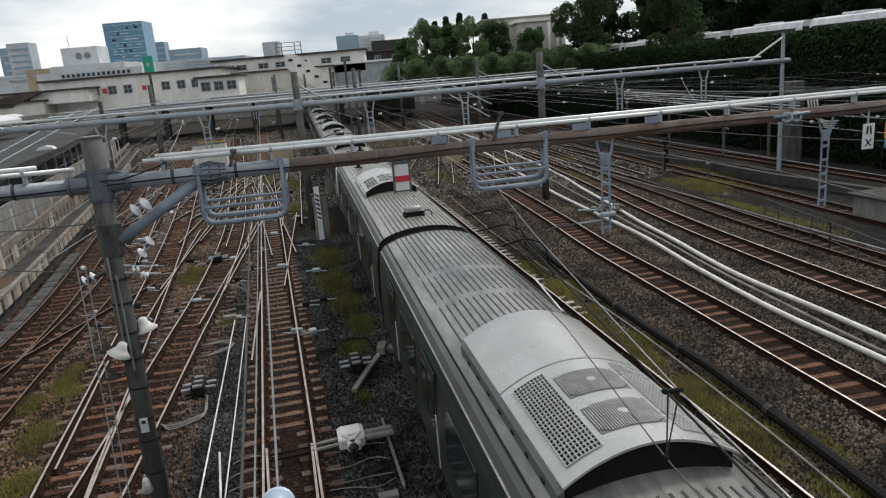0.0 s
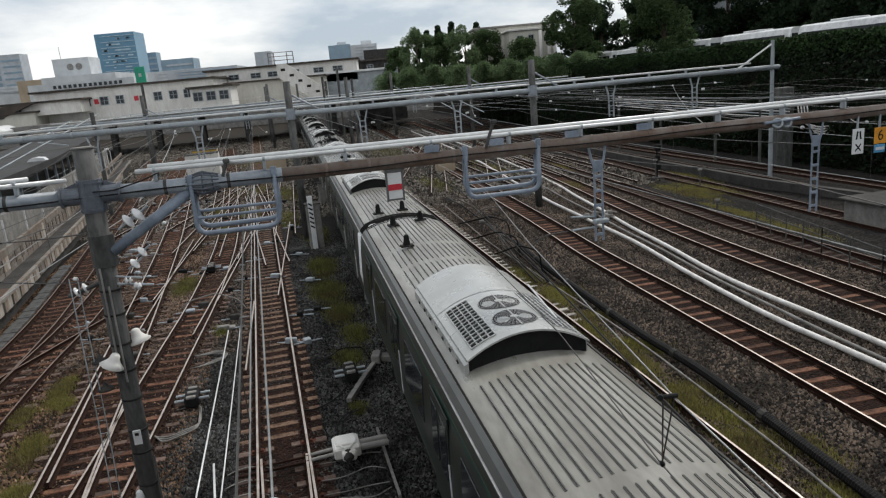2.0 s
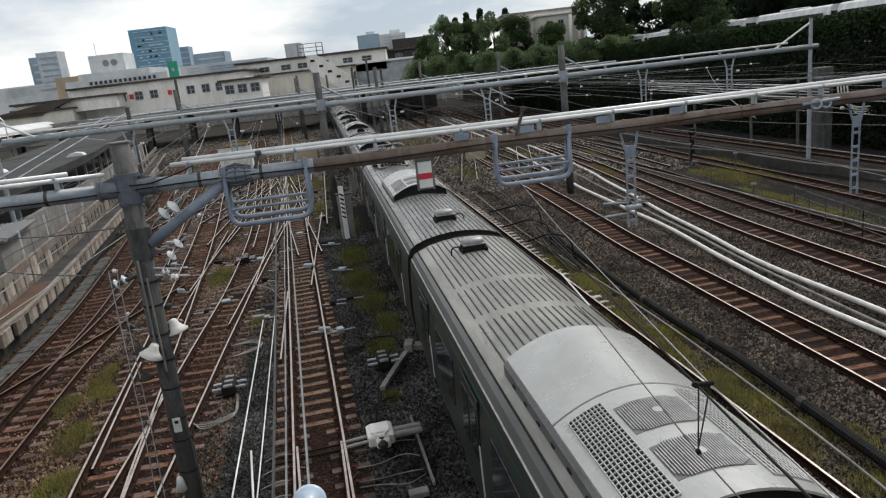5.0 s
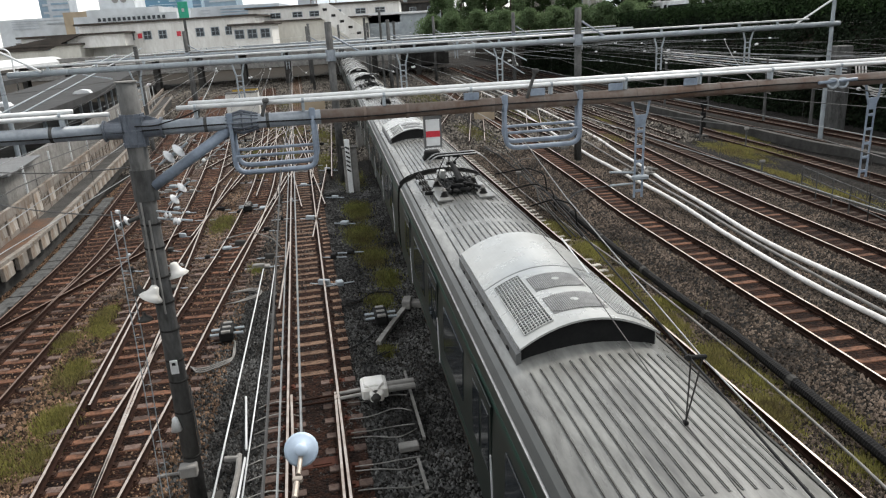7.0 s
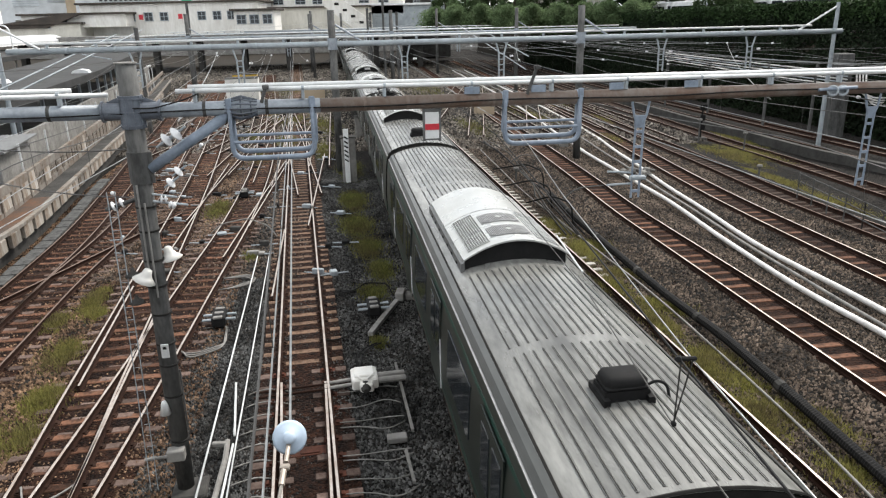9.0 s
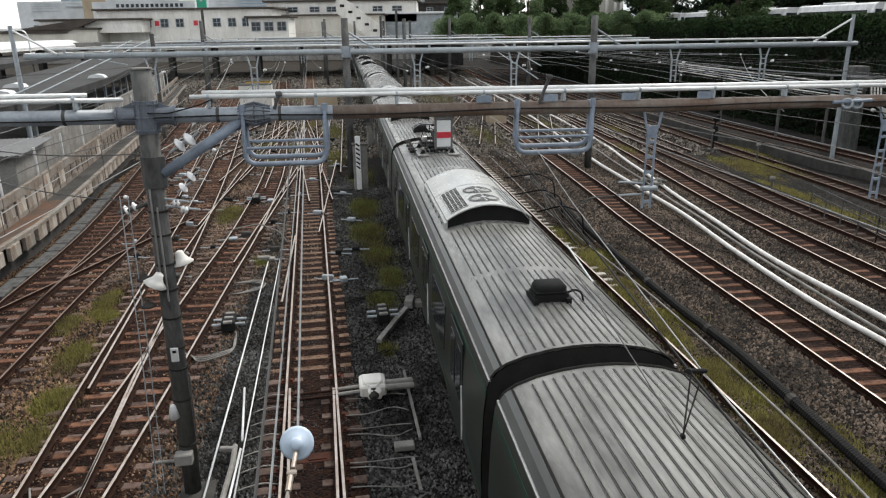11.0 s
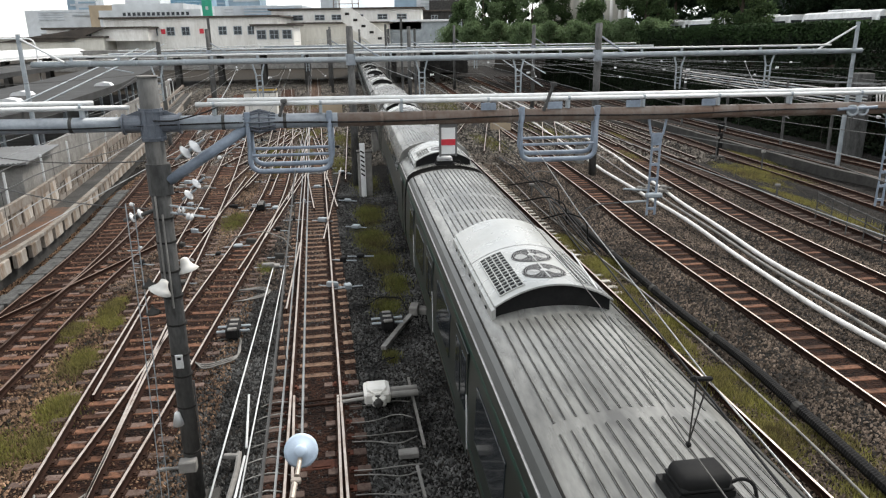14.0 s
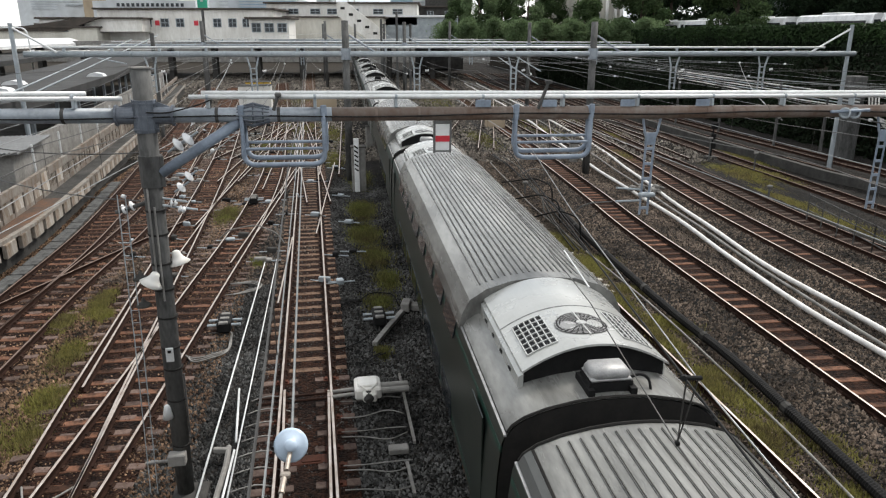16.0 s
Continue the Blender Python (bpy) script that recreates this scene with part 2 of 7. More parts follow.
def see_through(m, share=0.5):
    """Thin leaves and blades let part of the light through."""
    n, l = m.node_tree.nodes, m.node_tree.links
    b, out = n["Principled BSDF"], n["Material Output"]
    tr = n.new("ShaderNodeBsdfTranslucent")
    l.new(b.inputs["Base Color"].links[0].from_socket, tr.inputs["Color"])
    mx = n.new("ShaderNodeMixShader")
    mx.inputs[0].default_value = share
    l.new(b.outputs[0], mx.inputs[1])
    l.new(tr.outputs[0], mx.inputs[2])
    l.new(mx.outputs[0], out.inputs["Surface"])


for k in ("leaf", "leaf_light", "leaf_dark", "grass", "weed"):
    see_through(M[k])

# ---- mesh helpers ----
def thing(name, m=None, label="", category="", group="", kind=""):
    """An empty that carries the parts of one thing."""
    ob = new(name)
    ob.empty_display_size = 0.2
    if m is not None:
        ob.matrix_basis = m
    return tagged(ob, label, category, group, kind)


def mesh_of(name, bm, material, smooth=False):
    me = bpy.data.meshes.new(name)
    bm.normal_update()
    bm.to_mesh(me)
    bm.free()
    for mm in (material if isinstance(material, (list, tuple)) else [material]):
        me.materials.append(mm)
    if smooth:
        me.polygons.foreach_set("use_smooth", [True] * len(me.polygons))
    return me


def part(name, bm, material, parent=None, label="", smooth=False, m=None):
    """One mesh object, under a thing or a part."""
    me = bm if isinstance(bm, bpy.types.Mesh) else mesh_of(name, bm, material, smooth)
    ob = new(name, me)
    ob.parent = parent
    if m is not None:
        ob.matrix_basis = m
    return tagged(ob, label)


def raw(name, verts, faces, material, parent=None, label="", m=None):
    me = bpy.data.meshes.new(name)
    me.from_pydata(verts, [], faces)
    me.materials.append(material)
    ob = new(name, me)
    ob.parent = parent
    if m is not None:
        ob.matrix_basis = m
    return tagged(ob, label)


def box(bm, c, s, rot=None, bev=0.0):
    """A box of size s about c, with bevelled edges."""
    r = bmesh.ops.create_cube(bm, size=1.0)
    mm = Matrix.Translation(c) @ (rot or Matrix()) @ Matrix.Diagonal((*s, 1))
    bmesh.ops.transform(bm, matrix=mm, verts=r["verts"])
    if bev:
        es = {e for v in r["verts"] for e in v.link_edges}
        bmesh.ops.bevel(bm, geom=list(es), offset=bev, segments=1, affect="EDGES")
    return bm


def tube(bm, pts, r, seg=8, cap=True, radii=None):
    """A round bar along points."""
    pts = [Vector(p) for p in pts]
    rings = []
    for i, p in enumerate(pts):
        a, b = pts[max(i - 1, 0)], pts[min(i + 1, len(pts) - 1)]
        d = (b - a).normalized()
        u = d.cross(Vector((0, 0, 1)))
        if u.length < 1e-3:
            u = d.cross(Vector((0, 1, 0)))
        u.normalize()
        v = u.cross(d)
        rr = radii[i] if radii else r
        rings.append([bm.verts.new(p + rr * (math.cos(2 * math.pi * k / seg) * u + math.sin(2 * math.pi * k / seg) * v)) for k in range(seg)])
    for a, b in zip(rings, rings[1:]):
        for k in range(seg):
            bm.faces.new((a[k], a[(k + 1) % seg], b[(k + 1) % seg], b[k]))
    if cap:
        bm.faces.new(rings[0][::-1])
        bm.faces.new(rings[-1])
    return bm


def lathe(bm, profile, seg=16, m=None):
    """A turned shape: radius and height pairs, about z."""
    rings = [[bm.verts.new((m or Matrix()) @ Vector((r * math.cos(2 * math.pi * k / seg), r * math.sin(2 * math.pi * k / seg), z))) for k in range(seg)] for r, z in profile]
    for a, b in zip(rings, rings[1:]):
        for k in range(seg):
            bm.faces.new((a[k], a[(k + 1) % seg], b[(k + 1) % seg], b[k]))
    bm.faces.new(rings[0][::-1])
    bm.faces.new(rings[-1])
    return bm


def sweep(bm, section, path, closed=True):
    """A section of (across, up) pairs along (x, y, z) points that lie level."""
    path = [Vector(p) for p in path]
    rings = []
    for i, p in enumerate(path):
        d = (path[min(i + 1, len(path) - 1)] - path[max(i - 1, 0)])
        d.z = 0
        d.normalize()
        n = Vector((d.y, -d.x, 0))
        rings.append([bm.verts.new(p + n * a + Vector((0, 0, b))) for a, b in section])
    k = len(section)
    for a, b in zip(rings, rings[1:]):
        for j in range(k if closed else k - 1):
            bm.faces.new((a[j], b[j], b[(j + 1) % k], a[(j + 1) % k]))
    if closed:
        bm.faces.new(rings[0])
        bm.faces.new(rings[-1][::-1])
    return bm


def bend(pts, r, n=5):
    """Rounds the corners of a line of points."""
    pts = [Vector(p) for p in pts]
    out = [pts[0]]
    for a, p, b in zip(pts, pts[1:], pts[2:]):
        u, v = (a - p).normalized(), (b - p).normalized()
        s, e = p + u * r, p + v * r
        out += [(1 - t) ** 2 * s + 2 * t * (1 - t) * p + t * t * e for t in [k / n for k in range(n + 1)]]
    return out + [pts[-1]]


def glide(knots, step):
    """Points (x, y) every step metres along a smooth line through (y, x) knots."""
    ys = np.array([k[0] for k in knots], float)
    xs = np.array([k[1] for k in knots], float)
    sl = np.gradient(xs, ys)
    q = np.arange(ys[0], ys[-1], 0.25)
    i = np.clip(np.searchsorted(ys, q, "right") - 1, 0, len(ys) - 2)
    h = ys[i + 1] - ys[i]
    t = (q - ys[i]) / h
    x = (2 * t**3 - 3 * t**2 + 1) * xs[i] + (t**3 - 2 * t**2 + t) * h * sl[i] + (-2 * t**3 + 3 * t**2) * xs[i + 1] + (t**3 - t**2) * h * sl[i + 1]
    d = np.concatenate([[0], np.cumsum(np.hypot(np.diff(x), np.diff(q)))])
    g = np.arange(0, d[-1], step)
    return list(zip(np.interp(g, d, x), np.interp(g, d, q)))

# ---- ground ----
bm = bmesh.new()
for x0, x1, y0, y1, z in ((-900, 900, -400, 1500, -0.45),):
    bm.faces.new([bm.verts.new(p) for p in ((x0, y0, z), (x1, y0, z), (x1, y1, z), (x0, y1, z))])
tagged(part("ground", bm, M["soil"]), "brown soil and worn gravel of the rail yard", "ground", kind="structure")

# (y, x) lines of the track centres
TRAIN_LINE = [(-30, 7.24), (8.85, 1.92), (60, -5.09), (200, -24.27)]
TRACKS = [
    ("pale", [(-2, -0.14), (10.9, -2.5), (28.75, -5.77), (60, -11.5), (150, -28.0)], 1),
    ("rust", [(2, -6.2), (11, -6.75), (15.6, -7.15), (22, -7.75), (27, -8.2), (37, -9.5), (60, -14.0), (120, -27)], 1),
    ("rust", [(2, -5.9), (11, -7.26), (14.1, -7.91), (18.6, -8.8), (22.2, -9.53), (27, -10.5), (41.5, -13.6), (56, -17.0), (110, -30)], 1),
    ("rust", [(2, -9.6), (10, -10.6), (17, -11.6), (21.4, -12.25), (26.5, -12.8), (30.5, -13.4), (41, -15.6), (60, -20.0), (110, -32)], 0),
    ("rust", [(2, -10.6), (12, -12.0), (20, -13.2), (27, -14.35), (34.5, -16.1), (43, -18.3), (60, -22.6), (110, -36)], 0),
    ("dark", TRAIN_LINE, 1),
    ("grey", [(-2, 7.9), (15.3, 5.42), (28.8, 3.45), (41.8, 1.6), (60, -1.0), (150, -13.5)], 1),
    ("rust", [(-2, 12.0), (15.2, 9.87), (23.5, 8.84), (28.5, 8.25), (35, 7.75), (45, 6.85), (62, 5.15), (150, -4.0)], 1),
    ("rust", [(4, 16.5), (15, 14.9), (21, 14.15), (29, 13.3), (46, 12.5), (66, 11.5), (150, 4.0)], 1),
    ("dark", [(12, 18.6), (24, 16.8), (30, 16.0), (38, 15.4), (48, 14.6), (66, 13.6), (150, 7.0)], 0),
    ("dark", [(16, 23.0), (31.4, 20.6), (36, 20.2), (46, 19.0), (66, 17.2), (150, 10.0)], 0),
    ("dark", [(24, 26.2), (37, 23.8), (46, 22.4), (57, 20.8), (150, 12.0)], 0),
    ("dark", [(26, 29.0), (37, 27.0), (46, 25.6), (57, 23.9), (150, 14.2)], 0),
]
# ballast bed: one sheet with soft shoulders over the whole yard
xs = np.arange(-24, 31, 0.5)
ys = np.concatenate([np.arange(-6, 60, 0.5), np.arange(60, 210, 5.0)])
lines = [np.array(glide(k, 1.0)) for _, k, _ in TRACKS]
near = np.full((len(ys), len(xs)), 9.0)
for ln in lines:
    cx = np.interp(ys, ln[:, 1], ln[:, 0])
    dd = np.abs(xs[None, :] + 0.0 - cx[:, None] - 0.0)
    near = np.minimum(near, dd)
hh = np.where(near < 1.2, -0.20, np.clip(-0.20 - (near - 1.2) * 0.13, -0.33, -0.20))
rng = np.random.default_rng(4)
hh = hh + rng.normal(0, 0.012, hh.shape)
vs = [(float(x), float(y), float(hh[j, i])) for j, y in enumerate(ys) for i, x in enumerate(xs)]
W = len(xs)
fs = [(j * W + i, j * W + i + 1, (j + 1) * W + i + 1, (j + 1) * W + i) for j in range(len(ys) - 1) for i in range(W - 1)]
bed = tagged(raw("ballast_bed", vs, fs, M["ballast"]), "brown and grey crushed-stone track ballast, darkened for shade between stones", "ballast", kind="stuff")

# loose stones on the bed, where the camera looks from close by
def bed_height(x, y):
    u, w = np.clip((x + 24) / 0.5, 0, W - 1.01), np.clip((y + 6) / 0.5, 0, 130)
    i, j = u.astype(int), w.astype(int)
    p, q = u - i, w - j
    return hh[j, i] * (1 - p) * (1 - q) + hh[j, i + 1] * p * (1 - q) + hh[j + 1, i] * (1 - p) * q + hh[j + 1, i + 1] * p * q


def scatter(n, x0, x1, y0, y1, seed, size):
    g = np.random.default_rng(seed)
    y = y0 + (y1 - y0) * g.random(n) ** 1.5
    x = x0 + (x1 - x0) * g.random(n) - 0.15 * (y - 10)
    z = bed_height(x, y)
    for q, ln in enumerate(lines):
        d = np.abs(x - np.interp(y, ln[:, 1], ln[:, 0]))
        if q > 6:
            z = np.where((d > 0.72) & (d < 1.7), np.maximum(z, np.interp(d, [1.2, 1.75], [-0.142, -0.30])), np.where(d < 0.72, -0.4, z))
    bare = g.random(n) < 0.7
    for ln in lines[:5]:
        d = np.abs(x - np.interp(y, ln[:, 1], ln[:, 0]))
        z = np.where((d < 0.6) & bare, -0.4, z)
    base = np.array([(1, 0, -.3), (-.5, .87, -.3), (-.5, -.87, -.3), (0.2, 0.1, 0.9), (-0.6, -0.1, 0.5)])
    tri = [(0, 1, 3), (1, 4, 3), (1, 2, 4), (2, 3, 4), (2, 0, 3)]
    s = size * (0.6 + 0.9 * g.random((n, 1, 1))) * (0.7 + 0.6 * g.random((n, 1, 3)))
    a = g.random(n) * 6.283
    p = base[None] * s
    c, q = np.cos(a)[:, None], np.sin(a)[:, None]
    px, py = p[..., 0] * c - p[..., 1] * q, p[..., 0] * q + p[..., 1] * c
    v = np.stack([px + x[:, None], py + y[:, None], p[..., 2] + z[:, None] + 0.008], -1).reshape(-1, 3)
    f = [tuple(5 * k + i for i in t) for k in range(n) for t in tri]
    return v.tolist(), f


v, f = scatter(95000, -14.5, -4.7, 6.5, 44, 11, 0.042)
tagged(raw("ballast_stone", v, f, M["stone"]), "loose brown ballast stones between the tracks", "ballast", kind="stuff")
# Grey stones, their colour darkened where the train keeps light off.
v, f = scatter(100000, -5.6, 2.6, 6.5, 40, 12, 0.036)
tagged(raw("ballast_stone", v, f, M["stone_grey"]), "loose grey ballast stones beside the train, darkened for its shade", "ballast", kind="stuff")
v, f = scatter(135000, 4.0, 19, 8.5, 50, 13, 0.038)
tagged(raw("ballast_stone", v, f, M["stone_mixed"]), "loose grey-brown ballast stones between the tracks", "ballast", kind="stuff")

v, f = scatter(30000, -11.5, -2.5, 22, 52, 15, 0.05)
tagged(raw("ballast_stone", v, f, M["stone_mixed"]), "pale grey ballast stones among the points", "ballast", kind="stuff")
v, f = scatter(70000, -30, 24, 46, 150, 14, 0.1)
tagged(raw("ballast_stone", v, f, M["stone_far"]), "grey-brown ballast stones in the far yard, paled for haze", "ballast", kind="stuff")

# ---- tracks: rails and sleepers ----
GAUGE = 0.5665
RAIL_FOOT = [(-0.062, -0.153), (0.062, -0.153), (0.062, -0.14), (0.012, -0.122), (0.012, -0.04), (0.033, -0.03), (0.033, -0.004), (-0.033, -0.004), (-0.033, -0.03), (-0.012, -0.04), (-0.012, -0.122), (-0.062, -0.14)]
RAIL_TOP = [(-0.027, -0.0042), (0.027, -0.0042), (0.023, 0.0), (-0.023, 0.0)]


def offset(line, d):
    out = []
    for i, (x, y) in enumerate(line):
        a, b = line[max(i - 1, 0)], line[min(i + 1, len(line) - 1)]
        L = math.hypot(b[0] - a[0], b[1] - a[1])
        out.append((x + d * (b[1] - a[1]) / L, y - d * (b[0] - a[0]) / L, 0.0))
    return out


sleeper_mesh = {}
for kind_, wd, ln, ht in (("pale", 0.21, 2.0, 0.2), ("rust", 0.2, 2.1, 0.16), ("dark", 0.2, 2.1, 0.16), ("grey", 0.2, 2.1, 0.16)):
    b_ = box(bmesh.new(), (0, 0, -0.152 - ht / 2), (ln, wd, ht), bev=0.014)
    for xc in (-0.72, -0.44, 0.44, 0.72):
        bmesh.ops.bisect_plane(b_, geom=b_.verts[:] + b_.edges[:] + b_.faces[:], plane_co=(xc, 0, 0), plane_no=(1, 0, 0))
    for f_ in b_.faces:
        f_.material_index = 1 if 0.44 < abs(f_.calc_center_median().x) < 0.72 else 0
    for sgn in (-1, 1):
        box(b_, (sgn * GAUGE, 0, -0.146), (0.32, 0.15, 0.02))
        for s2 in (-1, 1):
            box(b_, (sgn * GAUGE + s2 * 0.09, 0, -0.128), (0.05, 0.1, 0.04))
    for f_ in b_.faces:
        if f_.calc_center_median().z > -0.15:
            f_.material_index = 1
    if kind_ == "rust":
        for f_ in b_.faces:
            if f_.material_index == 0 and abs(f_.calc_center_median().x) > 0.7:
                f_.material_index = 2
    sleeper_mesh[kind_] = mesh_of("sleeper", b_, [M["sleeper_" + kind_], M["plate"], M["sleeper_block"]])
b_ = bmesh.new()
for sgn in (-1, 1):
    box(b_, (sgn * 0.90, 0, -0.20), (0.26, 0.22, 0.12), bev=0.012)
    box(b_, (sgn * 0.30, 0.0, -0.175), (0.20, 0.19, 0.09), bev=0.01)
n_ = len(b_.faces)
for sgn in (-1, 1):
    box(b_, (sgn * GAUGE, 0, -0.158), (0.40, 0.17, 0.022), bev=0.004)
    for s2 in (-1, 1):
        box(b_, (sgn * GAUGE + s2 * 0.10, 0, -0.125), (0.06, 0.11, 0.045), bev=0.006)
b_.faces.ensure_lookup_table()
for f_ in b_.faces[n_:]:
    f_.material_index = 1
sleeper_mesh["chair"] = mesh_of("sleeper", b_, [M["sleeper_block"], M["plate_red"]])
b_ = box(bmesh.new(), (0, 0, -0.19), (1.05, 0.3, 0.07), bev=0.008)
box(b_, (0.05, 0.0, -0.148), (0.36, 0.2, 0.03), bev=0.006)
slide_mesh = mesh_of("slide_plate", b_, M["plate_red"])
BED_LEVEL = iter([-0.166, -0.170, -0.174, -0.178] * 4)


def track(kind_, knots, shiny):
    tr = thing("railway_track", None, {"pale": "railway track with polished rails on pale weathered sleepers", "rust": "railway track with shiny rails on rust-stained sleepers", "dark": "railway track with dull rails on dark sleepers", "grey": "railway track with dull rails on pale grey sleepers"}[kind_], "railway track", "tracks of the rail yard", "structure")
    line = glide(knots, 1.0)
    for sgn in (-1, 1):
        pts = offset(line, sgn * GAUGE)
        rail = part("rail", sweep(bmesh.new(), RAIL_FOOT, pts), M["rail_rust_shade"], tr)
        part("rail_head", sweep(bmesh.new(), RAIL_TOP, pts), M["rail_head" if shiny else "rail_dull"], rail)
    strip = [(x, y, 0) for x, y in line]
    lv = next(BED_LEVEL)
    if kind_ == "grey":
        strip = [p for p in strip if p[1] > 40]
    # Strip of rusty ballast that carries the rails' shade in its colour.
    part("dark_bed", sweep(bmesh.new(), [(-1.0, lv - 0.02), (1.0, lv - 0.02), (1.0, lv), (-1.0, lv)], strip), M["ballast_rust_shade"], tr, "rust-brown ballast between the rails, darkened for their shade")
    if knots[0][1] > 7.5 and kind_ != "grey":
        for sgn in (-1, 1):
            sec = [(0.68, -0.21), (0.72, -0.145), (1.2, -0.140), (1.75, -0.30), (1.75, -0.36), (0.68, -0.36)]
            part("ballast_shoulder", sweep(bmesh.new(), [(sgn * a, b) for a, b in sec], strip), M["ballast"], tr, "crushed stone heaped over the sleeper ends")
    fine = glide(knots, 0.6)
    count = 0
    rest_v, rest_f = [], []
    for i, (x, y) in enumerate(fine[:-1]):
        if y < (21 if kind_ == "grey" else 2):
            continue
        a = math.atan2(-(fine[i + 1][0] - x), fine[i + 1][1] - y)
        a += random.uniform(-0.012, 0.012)
        if y < 75 and count < 130:
            on_points = kind_ == "pale" and y < 15.3
            if on_points and count in (9, 11, 16):
                part("slide_plate", slide_mesh, None, tr, "rust-red slide plate of the points", m=Matrix.Translation((x, y + 0.3, 0)) @ Matrix.Rotation(a, 4, "Z"))
            part("sleeper", sleeper_mesh["chair" if on_points else kind_], None, tr, m=Matrix.Translation((x + random.uniform(-.03, .03), y, random.uniform(-.008, .004))) @ Matrix.Rotation(a, 4, "Z"))
            count += 1
        else:
            c, s = math.cos(a), math.sin(a)
            n0 = len(rest_v)
            for px, py, pz in ((-1, -.11, -.152), (1, -.11, -.152), (1, .11, -.152), (-1, .11, -.152), (-1, -.11, -.25), (1, -.11, -.25), (1, .11, -.25), (-1, .11, -.25)):
                rest_v.append((x + px * c - py * s, y + px * s + py * c, pz))
            rest_f += [tuple(n0 + k for k in q) for q in ((0, 1, 2, 3), (0, 4, 5, 1), (1, 5, 6, 2), (2, 6, 7, 3), (3, 7, 4, 0))]
    if rest_v:
        raw("far_sleepers", rest_v, rest_f, M["sleeper_" + kind_], tr)["kind"] = "stuff"
    return tr


for kind_, knots, shiny in TRACKS:
    track(kind_, knots, shiny)


def extra_rail(pts, shiny=True, label="", category="rail"):
    """A switch blade, guard rail or loose rail with its own head."""
    ob = part("switch_rail", sweep(bmesh.new(), RAIL_FOOT, pts), M["rail_rust_shade"])
    tagged(ob, label or "polished switch blade rail beside a running rail", category, kind="structure")
    part("rail_head", sweep(bmesh.new(), RAIL_TOP, pts), M["rail_head" if shiny else "rail_dull"], ob)


def lerp(a, b, n=12):
    return [tuple(a[k] + (b[k] - a[k]) * i / n for k in range(3)) for i in range(n + 1)]


extra_rail(lerp((-6.07, 27, 0), (-5.02, 19.8, 0)))
extra_rail(lerp((-3.64, 14.4, -0.003), (-2.25, 7.5, -0.003)))
extra_rail(lerp((-2.63, 14.4, -0.003), (-1.46, 7.5, -0.003)))
extra_rail(lerp((-5.2, 27.5, 0), (-6.9, 44.0, 0)))
extra_rail(lerp((-8.1, 18.5, 0.0), (-6.3, 9, 0.0)))
extra_rail(lerp((-8.35, 14.5, -0.003), (-9.7, 21, -0.003)))
extra_rail(lerp((-13.8, 18, 0), (-11.2, 30, 0)), False)
for a_, b_ in (((-9.5, 36), (-13.6, 62)), ((-12.5, 38), (-14.5, 64)), ((-7.2, 40), (-11.2, 70)), ((-14.5, 34), (-21.5, 62)), ((7, 52), (10.5, 80)), ((2.5, 50), (5.2, 90)), ((12.5, 52), (9.5, 85)), ((15.2, 46), (12.4, 80)), ((-1.0, 55), (3.5, 95)), ((-6.6, 33), (-12.4, 58)), ((-15.0, 45), (-13.2, 75)), ((-9.0, 45), (-16.0, 74)), ((-18.2, 44), (-17.0, 72)), ((-12.8, 48), (-19.4, 80)), ((8.5, 50), (3.0, 90)), ((11, 62), (8, 100)), ((16.5, 55), (12, 90))):
    extra_rail(lerp((*a_, 0.002), (*b_, 0.002)))
    d_ = Vector((b_[0] - a_[0], b_[1] - a_[1])).normalized()
    extra_rail(lerp((a_[0] + d_.y * 1.13, a_[1] - d_.x * 1.13, 0.002), (b_[0] + d_.y * 1.13, b_[1] - d_.x * 1.13, 0.002)))

# crossover rails in the throat of the yard
for xa, ya, xb, yb in ((-10.59, 28.79, -13.74, 60.03), (-9.79, 24.51, -12.22, 41.33), (-7.6, 23.69, -8.95, 41.8), (-7.67, 27.67, -10.38, 63.14), (-8.32, 34.94, -11.76, 59.69)):
    extra_rail(lerp((xa, ya, 0.003), (xb, yb, 0.003)))

# ---- the near portal: pole, tube beam, conduits, hangers ----
GA = math.atan(0.174)
portal = thing("overhead_gantry", pose(-4.69, 10.95, 0, 0, 0.55, math.degrees(GA)), "near steel tube gantry, blue-grey paint and rust, on a dark pole", "gantry")
# local x along the beam from the pole, local y away
bm = bmesh.new()
tube(bm, [(-0.02, 0, -0.2), (0, 0, 7.33)], 0.15, 24, radii=[0.15, 0.148])
part("pole", bm, M["pole_grey"], portal, "dark weathered round pole", True)
for z in (0.8, 1.7, 2.3, 2.7, 3.25, 3.75, 4.2, 4.7, 5.1):
    part("pole_band", lathe(bmesh.new(), [(0.154, z), (0.164, z), (0.164, z + 0.03), (0.154, z + 0.03)], 20), M["under"], portal)
bm = bmesh.new()
lathe(bm, [(0.10, 7.33), (0.165, 7.331), (0.165, 7.35), (0.02, 7.36)], 20)
part("pole_cap", bm, M["concrete"], portal)
bm = bmesh.new()
lathe(bm, [(0.153, 6.36), (0.172, 6.36), (0.172, 6.86), (0.153, 6.86)], 24)
for a in range(10):
    part("collar_rib", box(bmesh.new(), (0.178 * math.cos(a * 0.628), 0.178 * math.sin(a * 0.628), 6.61), (0.016, 0.016, 0.5)), M["steel_dark"], portal)
for z in (6.40, 6.60, 6.80):
    lathe(bm, [(0.16, z), (0.192, z), (0.192, z + 0.02), (0.16, z + 0.02)], 24)
